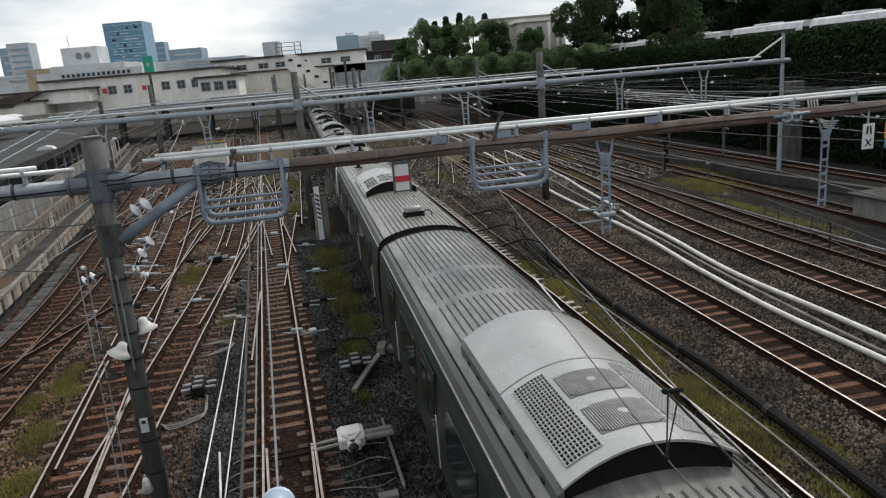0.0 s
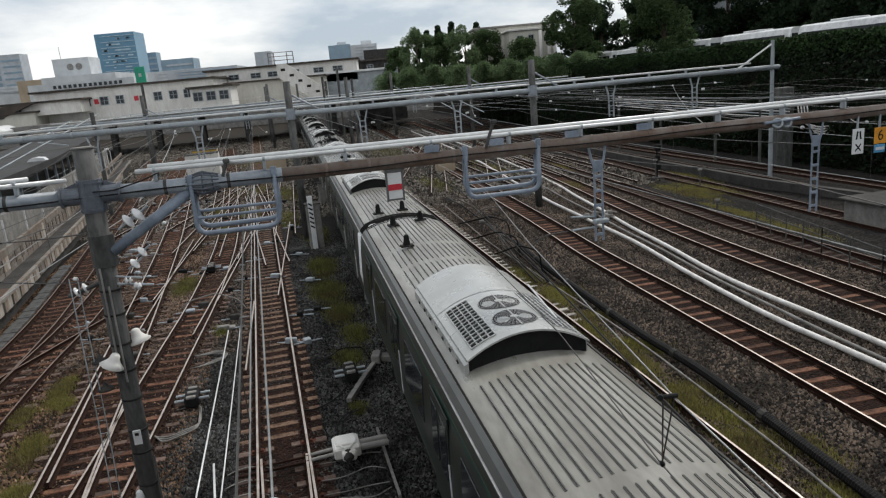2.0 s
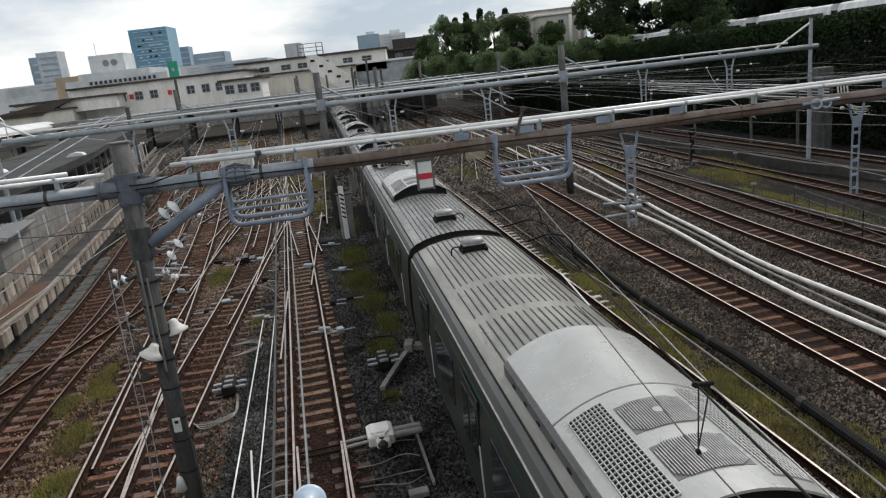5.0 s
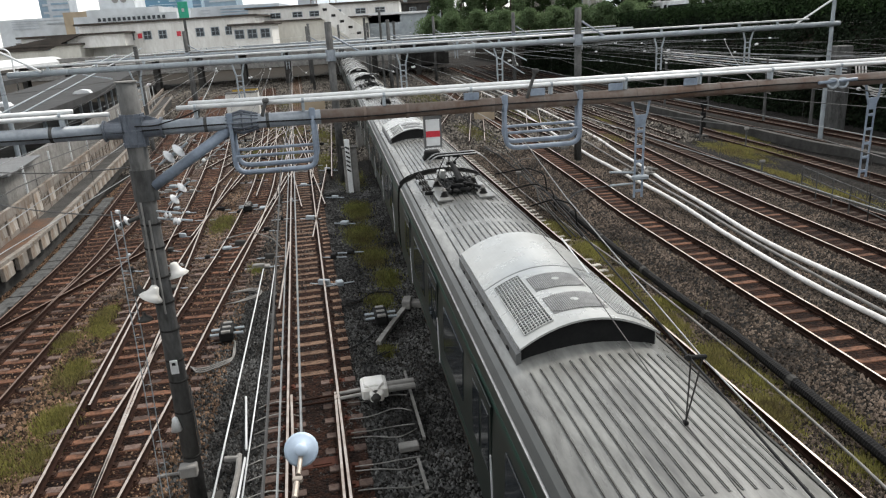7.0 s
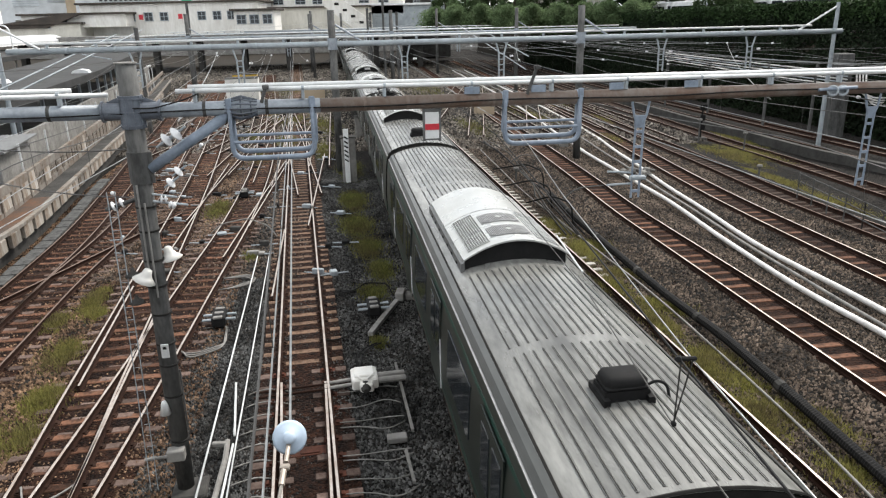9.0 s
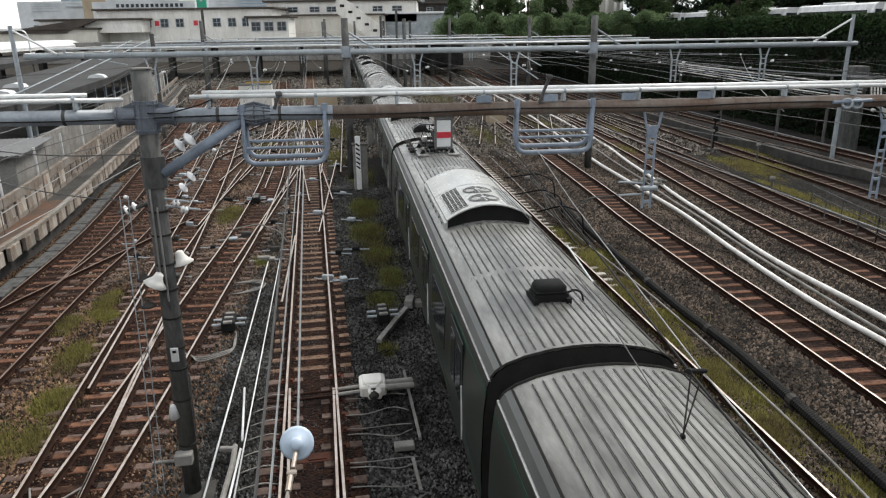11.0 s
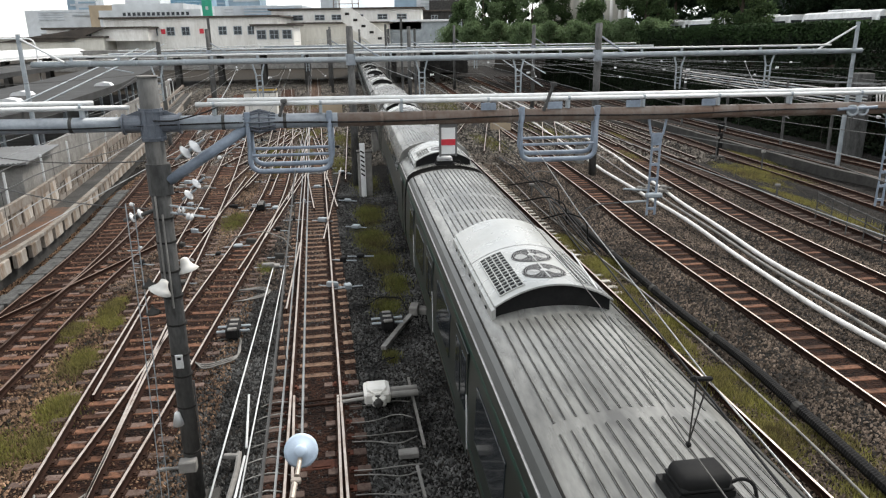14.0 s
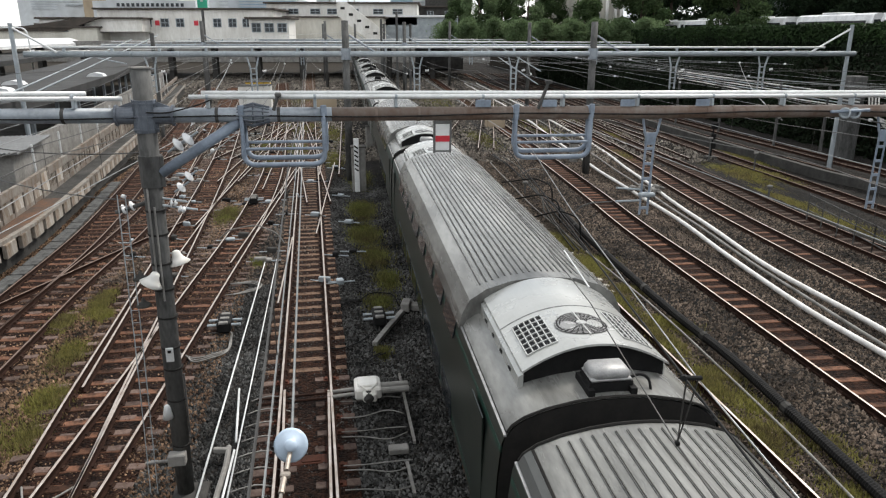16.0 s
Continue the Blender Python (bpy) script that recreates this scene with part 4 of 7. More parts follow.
# tensioned wire over the neighbouring track with its big pale disc
dw = thing("tension_wire", None, "tensioned wire with a large pale blue insulator disc and brass clamp", "overhead wire")
part("wire", tube(bmesh.new(), [(-5.3, 27, 5.25), (-1.12, 4.55, 5.0)], 0.011, 6), M["wire_copper"], dw)
part("disc", lathe(bmesh.new(), [(0.02, -0.05), (0.05, -0.045), (0.118, -0.012), (0.124, 0.006), (0.105, 0.02), (0.05, 0.03), (0.045, 0.055), (0.03, 0.07)][::-1], 24, Matrix.Translation((-1.1, 4.42, 4.99)) @ Vector((0.1, -0.75, 0.42)).to_track_quat("Z", "Y").to_matrix().to_4x4()), M["disc_blue"], dw, "pale blue glazed disc", True)
bm = bmesh.new()
tube(bm, [(-1.1, 4.40, 4.97), (-1.09, 4.2, 4.93)], 0.018, 8)
box(bm, (-1.09, 4.16, 4.92), (0.07, 0.05, 0.035), bev=0.008)
tube(bm, [(-1.09, 4.12, 4.92), (-1.08, 3.98, 4.9)], 0.022, 8)
part("clamp", bm, M["brass"], dw, "brass wire clamp")
part("lower_wire", tube(bmesh.new(), [(-1.08, 3.98, 4.9), (-1.0, 2.5, 4.75)], 0.012, 6), M["concrete_rust"], dw)

# feeder wires that cross the yard
random.seed(5)
FEEDERS = [((-14, 18, 5.6), (-3.9, 11.1, 6.1)), ((-16, 20, 5.2), (-4.9, 11.0, 5.25)), ((-25, 26, 6.3), (-12, 41, 6.7)), ((-4.1, 11.4, 6.4), (-12, 40.8, 6.4)), ((-3.9, 11.5, 5.9), (-9, 41, 6.2)),
    ((10, 40.8, 6.5), (26, 30, 5.6)), ((7, 40.8, 6.6), (27, 26, 5.4)), ((1, 78, 6.6), (16, 40.8, 6.3)), ((-3, 78, 6.6), (20, 41.2, 6.2)), ((9, 41, 6.1), (24, 27, 5.2)), ((12, 42, 5.9), (27, 33, 5.6)), ((2, 42, 6.4), (18, 62, 6.2)),
    ((-22, 38, 6.9), (-2, 95, 7.5)), ((-24, 36, 6.6), (-8, 100, 8.0)), ((-30, 34, 6.7), (-4, 110, 8.8)), ((-12, 41, 6.2), (-26, 78, 6.5)), ((-7, 41, 5.8), (-15, 78, 6.2)), ((-17, 41, 5.7), (-24, 78, 6.4)),
    ((13, 41, 5.4), (30, 42, 5.5)), ((14, 44, 5.0), (32, 46, 5.2)), ((5, 41, 5.6), (9, 78, 6.2)), ((10, 41, 5.5), (4, 78, 6.1)), ((-2, 41, 5.6), (-9, 78, 6.0)), ((18, 41.5, 5.5), (10, 78, 6.3)), ((8, 12.8, 6.3), (12, 41, 6.4)), ((6, 12.5, 6.4), (17, 41.5, 6.3)), ((10, 13.2, 6.4), (25, 30, 5.0)), ((9.2, 13, 6.3), (24, 36, 4.6))]
for a, b in FEEDERS:
    n = 14
    s = random.uniform(0.15, 0.5)
    tagged(part("feeder_wire", tube(bmesh.new(), [(a[0] + (b[0] - a[0]) * t / n, a[1] + (b[1] - a[1]) * t / n, a[2] + (b[2] - a[2]) * t / n - s * 4 * (t / n) * (1 - t / n)) for t in range(n + 1)], 0.012, 5), M["wire_copper" if random.random() < 0.6 else "wire_dark"]), "thin feeder wire strung across the yard", "wire", "feeder wires")
    for e, o in ((a, b), (b, a)):
        insu = insulator("wire_insulator", Vector(e) + (Vector(o) - Vector(e)).normalized() * 0.5, Vector(o) - Vector(e), 3, None, scale=0.42 if e[1] > 20 else 0.26)
        tagged(insu, "string of white glazed insulator discs", "insulator", "wire insulators")

# thick stay cables slung across the yard
for a, b in (((-16.11, 26.0, 5.6), (-26.52, 62.0, 7.29)), ((-15.14, 26.0, 5.65), (-24.29, 62.0, 7.63)), ((3.11, 80.0, 7.28), (5.78, 44.0, 4.88)), ((4.79, 80.0, 7.26), (5.93, 44.0, 5.66))):
    tagged(part("stay_cable", tube(bmesh.new(), [a, b], 0.035, 6), M["galv_far"], smooth=True), "thick pale stay cable slung over the yard", "cable", "stay cables")
tagged(part("spreader_bar", tube(bmesh.new(), [(-22.94, 48.0, 6.22), (-20.21, 46.0, 5.94)], 0.035, 6), M["galv_far"]), "pale spreader bar between two stay cables", "bar")

# ---- the train ----
SIDE = [(1.40, 0.95), (1.465, 1.25), (1.475, 1.9), (1.44, 2.7), (1.395, 3.12), (1.36, 3.22)]
ROOF = [(1.33, 3.24), (1.27, 3.33), (1.12, 3.43), (0.85, 3.525), (0.5, 3.595), (0.2, 3.625), (0.0, 3.63)]
CAR = 19.45


def roof_z(x, prof=ROOF):
    q = sorted((a, b) for a, b in prof)
    return float(np.interp(abs(x), [a for a, b in q], [b for a, b in q]))


def shell(section, y0, y1):
    """An open strip from y0 to y1."""
    b = bmesh.new()
    A = [b.verts.new((x, y0, z)) for x, z in section]
    B = [b.verts.new((x, y1, z)) for x, z in section]
    for k in range(len(section) - 1):
        b.faces.new((A[k], A[k + 1], B[k + 1], B[k]))
    return b


def slab(section, y0, y1):
    """A closed solid with that outline."""
    b = bmesh.new()
    A = [b.verts.new((x, y0, z)) for x, z in section]
    B = [b.verts.new((x, y1, z)) for x, z in section]
    n = len(section)
    for k in range(n):
        b.faces.new((A[k], A[(k + 1) % n], B[(k + 1) % n], B[k]))
    b.faces.new(A[::-1])
    b.faces.new(B)
    bmesh.ops.recalc_face_normals(b, faces=b.faces)
    return b


FULL_ROOF = [(-x, z) for x, z in ROOF] + [(x, z) for x, z in ROOF[-2::-1]]
CACHE = {}


def cached(key, make, material, smooth=False):
    if key not in CACHE:
        CACHE[key] = mesh_of(key.split("|")[0], make(), material, smooth)
    return CACHE[key]


def ribs(y0, y1, prof=ROOF, half=0.94, n=15):
    b = bmesh.new()
    for k in range(n):
        x = -half + 2 * half * k / (n - 1)
        z = roof_z(x, prof)
        sl = math.atan2(roof_z(x + 0.02, prof) - roof_z(x - 0.02, prof), 0.04)
        box(b, (x, (y0 + y1) / 2, z + 0.006), (0.026, y1 - y0, 0.02), Matrix.Rotation(-sl, 4, "Y"), 0.006)
        # Thin dark strip paints the rib's shadow on one side.
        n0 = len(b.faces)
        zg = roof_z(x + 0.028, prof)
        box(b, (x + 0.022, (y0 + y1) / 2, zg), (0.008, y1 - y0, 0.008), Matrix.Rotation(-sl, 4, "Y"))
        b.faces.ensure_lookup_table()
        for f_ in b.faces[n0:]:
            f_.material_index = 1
    return b


AC_HALF = 0.99
def ac_z(x):
    return 3.70 + 0.33 * (1 - (x / AC_HALF) ** 2)


def ac_section(h=AC_HALF, lift=0.0):
    xs_ = np.linspace(-h, h, 33)
    return [(-h, 3.36)] + [(float(x), ac_z(float(x)) + lift) for x in xs_] + [(h, 3.36)]


def arc_panel(x0, x1, y0, y1, lift, thick=0.012, n=6):
    """A thin plate that follows the curve of the unit's top."""
    q = np.linspace(x0, x1, n)
    top = [(float(x), ac_z(float(x)) + lift) for x in q]
    return slab(top + [(x, z - thick) for x, z in top[::-1]], y0, y1)


def arc_grid(x0, x1, y0, y1, nx, ny, w=0.022):
    b = bmesh.new()
    for k in range(nx + 1):
        x = x0 + (x1 - x0) * k / nx
        box(b, (x, (y0 + y1) / 2, ac_z(x) + 0.012), (w, y1 - y0, 0.02))
    for j in range(ny + 1):
        y = y0 + (y1 - y0) * j / ny
        for k in range(nx):
            a, c = x0 + (x1 - x0) * k / nx, x0 + (x1 - x0) * (k + 1) / nx
            za, zc = ac_z(a) + 0.012, ac_z(c) + 0.012
            box(b, ((a + c) / 2, y, (za + zc) / 2), (math.hypot(c - a, zc - za), w, 0.02), Matrix.Rotation(-math.atan2(zc - za, c - a), 4, "Y"))
    return b


def round_fan(y, r):
    b = bmesh.new()
    for k in range(9):
        rr = r * (k + 1) / 9 - 0.004
        for j in range(28):
            a0, a1 = j * 6.2832 / 28, (j + 0.72) * 6.2832 / 28
            q = [((rr - 0.016) * math.cos(a0), (rr - 0.016) * math.sin(a0)), (rr * math.cos(a0), rr * math.sin(a0)), (rr * math.cos(a1), rr * math.sin(a1)), ((rr - 0.016) * math.cos(a1), (rr - 0.016) * math.sin(a1))]
            b.faces.new([b.verts.new((x, y + v, ac_z(x) + 0.016)) for x, v in q])
    return b


def rect_fan(y, w=0.78, d=0.62):
    b = bmesh.new()
    n = 26
    for k in range(n):
        x = -w / 2 + w * (k + 0.5) / n
        dd = d - 0.22 * max(0, abs(x) - 0.26) / 0.13
        box(b, (x, y, ac_z(x) + 0.012), (0.013, dd, 0.016))
    return b


def disc(y, r, lift):
    b = bmesh.new()
    c = b.verts.new((0, y, ac_z(0) + lift))
    ring = [b.verts.new((r * math.cos(a), y + r * math.sin(a), ac_z(r * math.cos(a)) + lift)) for a in np.linspace(0, 6.2832, 33)[:-1]]
    for k in range(32):
        b.faces.new((c, ring[k], ring[(k + 1) % 32]))
    return b


def ac_unit(car, u0, style, u1=None, small=False):
    """Roof air conditioner: curved pale cover, side grilles and fans on its front half."""
    L = (u1 or u0 + 4.25) - u0
    tag_ = f"{style}{small}{L:.2f}"
    off = pose(0, u0, 0)
    ac = part("air_conditioner", cached("air_conditioner|" + tag_, lambda: slab(ac_section(), 0.05, L), M["ac_white"], False), None, car, "curved pale metal roof air conditioner", m=off)
    part("end_cover", cached("end_cover|" + tag_, lambda: slab(ac_section(AC_HALF - 0.03, -0.035), 0.02, 0.06), M["black"]), None, ac)
    part("edge_trim", cached("edge_trim|" + tag_, lambda: arc_panel(-AC_HALF, AC_HALF, -0.07, 0.06, 0.006, 0.03, 15), M["ac_white"]), None, ac)
    if small:
        gy0, gy1, fans = 0.2, 1.1, (0.62,)
    else:
        gy0, gy1, fans = 0.15, 2.0, (0.62, 1.5)
    part("seam", cached("seam|" + tag_, lambda: arc_panel(-AC_HALF, AC_HALF, gy1 + 0.16, gy1 + 0.19, 0.004, 0.01, 15), M["ac_grey"]), None, ac)
    nx, ny = (4, 13) if style == "round" else (9, 24)
    if small:
        nx, ny = 5, 6
    for s in (-1, 1):
        a, b_ = (-0.86, -0.46) if s < 0 else (0.46, 0.86)
        part("side_grille", cached(f"side_grille|{tag_}{s}", lambda: arc_panel(a, b_, gy0, gy1, 0.004), M["grille_black"]), None, ac, "black side grille")
        part("grille_bar", cached(f"grille_bar|{tag_}{s}", lambda: arc_grid(a, b_, gy0, gy1, nx, ny, 0.018 if style == "round" else 0.012), M["ac_white"]), None, ac)
    for y in fans:
        if style == "round":
            part("fan_opening", cached(f"fan_opening|{y}{tag_}", lambda: disc(y, 0.37, 0.007), M["grille_black"]), None, ac)
            part("fan_guard", cached(f"fan_guard|{y}{tag_}", lambda: round_fan(y, 0.37), M["fan_grey"]), None, ac, "round fan guard")
            part("fan_hub", cached(f"fan_hub|{y}{tag_}", lambda: box(disc(y, 0.07, 0.02), (0, y, ac_z(0) + 0.012), (0.02, 0.8, 0.012)), M["ac_white"]), None, ac)
        else:
            part("fan_opening", cached(f"fan_opening|{y}{tag_}", lambda: arc_panel(-0.39, 0.39, y - 0.3, y + 0.3, 0.006), M["ac_grey"]), None, ac)
            part("fan_guard", cached(f"fan_guard|{y}{tag_}", lambda: rect_fan(y), M["fan_grey"]), None, ac, "slatted grey fan guard")["kind"] = "stuff"
            part("fan_hub", cached(f"fan_hub|{y}{tag_}", lambda: disc(y, 0.06, 0.024), M["ac_white"]), None, ac)
    part("side_ledge", cached("side_ledge|" + tag_, lambda: slab([(-AC_HALF - 0.05, 3.40), (-AC_HALF + 0.02, 3.46), (-AC_HALF + 0.02, 3.66), (-AC_HALF - 0.05, 3.62)], -0.05, L), M["ac_white" if style == "round" else "ac_grey"]), None, ac, "pale side frame")
    part("latch", cached("latch|" + tag_, lambda: [box(bm_, (sx * (AC_HALF + 0.056), y, 3.52), (0.02, 0.1, 0.04)) for bm_ in [bmesh.new()] for sx in (-1, 1) for y in np.arange(0.4, L - 0.2, 0.55)][0], M["under"]), None, ac)


def roof_box(car, u, dark, side=1):
    """A low equipment box on feet with a looped cable."""
    bx = part("roof_box", cached(f"roof_box|{dark}", lambda: box(box(bmesh.new(), (0, 0, 3.83), (0.51, 0.37, 0.19), bev=0.055), (0, 0, 3.79), (0.53, 0.39, 0.05), bev=0.02), M["black" if dark else "fan_grey"], True), None, car, "low box on the roof with a looped cable", m=pose(0, u, 0))
    part("box_base", cached("box_base", lambda: [box(b, (sx * 0.27, 0, 3.65), (0.08, 0.52, 0.1)) for b in [box(bmesh.new(), (0, 0, 3.69), (0.56, 0.36, 0.14))] for sx in (-1, 1)][0], M["black"]), None, bx)
    part("box_cable", cached(f"box_cable|{side}", lambda: tube(bmesh.new(), bend([(side * 0.28, 0, 3.70), (side * 0.44, 0, 3.76), (side * 0.54, -0.05, 3.72), (side * 0.56, -0.1, 3.57)], 0.06), 0.018, 6), M["black"]), None, bx)


def antenna(car, x, u, h=0.28):
    a = part("antenna", cached(f"antenna|{h}", lambda: lathe(bmesh.new(), [(0.10, 3.66), (0.075, 3.7 + h * 0.5), (0.06, 3.66 + h), (0.03, 3.68 + h)], 8), M["black"]), None, car, "black tapered roof antenna", m=pose(x, u, 0))
    part("antenna_base", cached("antenna_base", lambda: box(bmesh.new(), (0, 0, 3.655), (0.36, 0.26, 0.04), bev=0.01), M["under"]), None, a)


def pantograph(car, u):
    """Raised single-arm pantograph with its plates, insulators, box, bus pipes and arrester."""
    p = thing("pantograph", pose(0, u, 0))
    p.parent = car
    p["label"] = "raised single-arm pantograph with pale collector strips"
    for x in (-0.52, 0.52):
        part("roof_plate", cached("roof_plate", lambda: box(bmesh.new(), (0, -0.15, 3.66), (0.40, 2.6, 0.06), bev=0.012), M["train_rib"]), None, p, "long pale mounting plate", m=pose(x * 1.04, 0, -0.03))
        for y in (-1.05, 0.3):
            ins = part("insulator", cached("insulator|pg", lambda: lathe(bmesh.new(), [(0.115, 3.65), (0.115, 3.67), (0.07, 3.685), (0.095, 3.71), (0.05, 3.725), (0.085, 3.75), (0.045, 3.765), (0.05, 3.80)], 14), M["under"], True), None, p, m=pose(x, y, 0))
            part("insulator_cap", cached("insulator_cap", lambda: lathe(bmesh.new(), [(0.045, 3.79), (0.068, 3.80), (0.068, 3.83), (0.04, 3.835), (0.04, 3.875), (0.015, 3.88)], 14), M["concrete"], True), None, ins)
    def b_base():
        b = bmesh.new()
        g = random.Random(31)
        for x in (-0.5, 0.5):
            tube(b, [(x * 0.9, -1.05, 3.83), (x * 0.5, -0.62, 3.84), (x * 0.5, 0.1, 3.84), (x * 0.9, 0.3, 3.84)], 0.035, 6)
        for y in (-0.72, -0.2, 0.12):
            tube(b, [(-0.28, y, 3.85), (0.28, y, 3.86)], 0.05, 8)
        for q, sz in (((-0.05, -0.62, 3.80), (0.42, 0.30, 0.13)), ((0.17, -0.38, 3.82), (0.16, 0.5, 0.12)), ((-0.2, -0.28, 3.8), (0.14, 0.44, 0.12)), ((0.0, 0.02, 3.78), (0.4, 0.2, 0.1)), ((0.1, -0.86, 3.76), (0.3, 0.16, 0.09)), ((-0.18, -0.9, 3.75), (0.16, 0.2, 0.08))):
            box(b, q, sz, Matrix.Rotation(q[1] * 0.3, 4, "Z"), 0.03)
        for x in (-0.34, -0.12, 0.15, 0.36):
            tube(b, [(x, -0.95, 3.72), (x * 0.8, 0.45, 3.74)], 0.045, 6)
        for k in range(34):
            x, y = g.uniform(-0.46, 0.46), g.uniform(-1.05, 0.3)
            tube(b, [(x, y, g.uniform(3.74, 3.88)), (x + g.uniform(-0.12, 0.12), y + g.uniform(0.15, 0.5), g.uniform(3.8, 3.98))], g.uniform(0.01, 0.028), 6)
        for k in range(16):
            box(b, (g.uniform(-0.36, 0.36), g.uniform(-0.95, 0.1), g.uniform(3.84, 3.92)), (g.uniform(0.05, 0.14), g.uniform(0.05, 0.12), 0.06), Matrix.Rotation(g.uniform(0, 1.5), 4, "Z"), 0.012)
        return b
    part("base_frame", cached("base_frame", b_base, M["black"]), None, p)
    def b_low():
        b = bmesh.new()
        tube(b, [(0.0, -0.6, 3.92), (0.02, 0.85, 4.16)], 0.06, 10, radii=[0.085, 0.06])
        tube(b, [(0.14, -0.5, 3.9), (0.11, 0.85, 4.12)], 0.016, 5)
        tube(b, [(-0.14, -0.45, 3.9), (-0.09, 0.85, 4.14)], 0.012, 5)
        tube(b, [(-0.13, 0.85, 4.16), (0.15, 0.85, 4.16)], 0.045, 8)
        return b
    part("lower_arm", cached("lower_arm", b_low, M["black"]), None, p)
    def b_up():
        b = bmesh.new()
        for s in (-1, 1):
            tube(b, [(s * 0.06, 0.85, 4.17), (s * 0.16, -0.02, 4.55)], 0.018, 6)
        tube(b, [(-0.34, -0.09, 4.55), (0.34, -0.09, 4.55)], 0.02, 6)
        box(b, (0, -0.09, 4.53), (0.22, 0.3, 0.04), bev=0.01)
        return b
    part("upper_arm", cached("upper_arm", b_up, M["black"]), None, p)
    for y in (-0.31, -0.25, 0.06, 0.12):
        part("collector_strip", cached("collector_strip", lambda: tube(bmesh.new(), bend([(-0.8, 0, 4.42), (-0.56, 0, 4.6), (0.56, 0, 4.6), (0.8, 0, 4.42)], 0.12), 0.011, 8), M["fan_grey"], True), None, p, "pale curved collector strip", m=pose(0, y, 0))
        part("strip_carrier", cached("strip_carrier", lambda: box(bmesh.new(), (0, 0, 4.575), (1.1, 0.03, 0.03)), M["black"]), None, p, m=pose(0, y, 0))
    part("arrester", cached("arrester", lambda: lathe(bmesh.new(), [(0.13, 3.58), (0.13, 3.97), (0.12, 4.0), (0.02, 4.005)], 20), M["ac_white"], True), None, p, "white cylindrical arrester", m=pose(-0.30, 0.78, 0))
    for k, x in enumerate((-0.88, -0.82, -0.76)):
        part("bus_pipe", cached("bus_pipe", lambda: tube(bmesh.new(), [(0, -0.5, 3.66), (0, 1.95, 3.66)], 0.022, 6), M["under"]), None, p, m=pose(x, 0.1 * k, 0.02 * k))
    for y in (-0.45, 0.1, 0.9, 1.7):
        part("pipe_clamp", cached("pipe_clamp", lambda: box(bmesh.new(), (-0.82, 0, 3.64), (0.26, 0.06, 0.09), bev=0.01), M["black"]), None, p, m=pose(0, y, 0))
    for k, q in enumerate(([(-0.8, 1.0, 3.68), (-0.7, 0.95, 3.72), (-0.42, 0.8, 3.74)], [(-0.8, -0.4, 3.68), (-0.66, -0.3, 3.8), (-0.5, -0.4, 3.78)], [(-0.5, 0.3, 3.87), (-0.4, 0.2, 4.2), (-0.3, -0.1, 4.54)], [(0.5, 0.3, 3.87), (0.7, 0.75, 3.75), (0.62, 1.2, 3.62)], [(0.75, 1.3, 3.55), (0.76, 1.32, 3.66), (0.9, 1.3, 3.66)])):
        part("jumper_cable", cached(f"jumper_cable|{k}", lambda: tube(bmesh.new(), bend(q, 0.06), 0.014, 6), M["black"]), None, p)
    part("side_pipe", cached("side_pipe", lambda: tube(bmesh.new(), [(0.86, -1.2, 3.60), (0.86, 0.4, 3.60)], 0.025, 6), M["fan_grey"]), None, p)
    part("control_box", cached("control_box", lambda: box(bmesh.new(), (0.55, -0.45, 3.72), (0.2, 0.24, 0.14), bev=0.02), M["fan_grey"]), None, p)


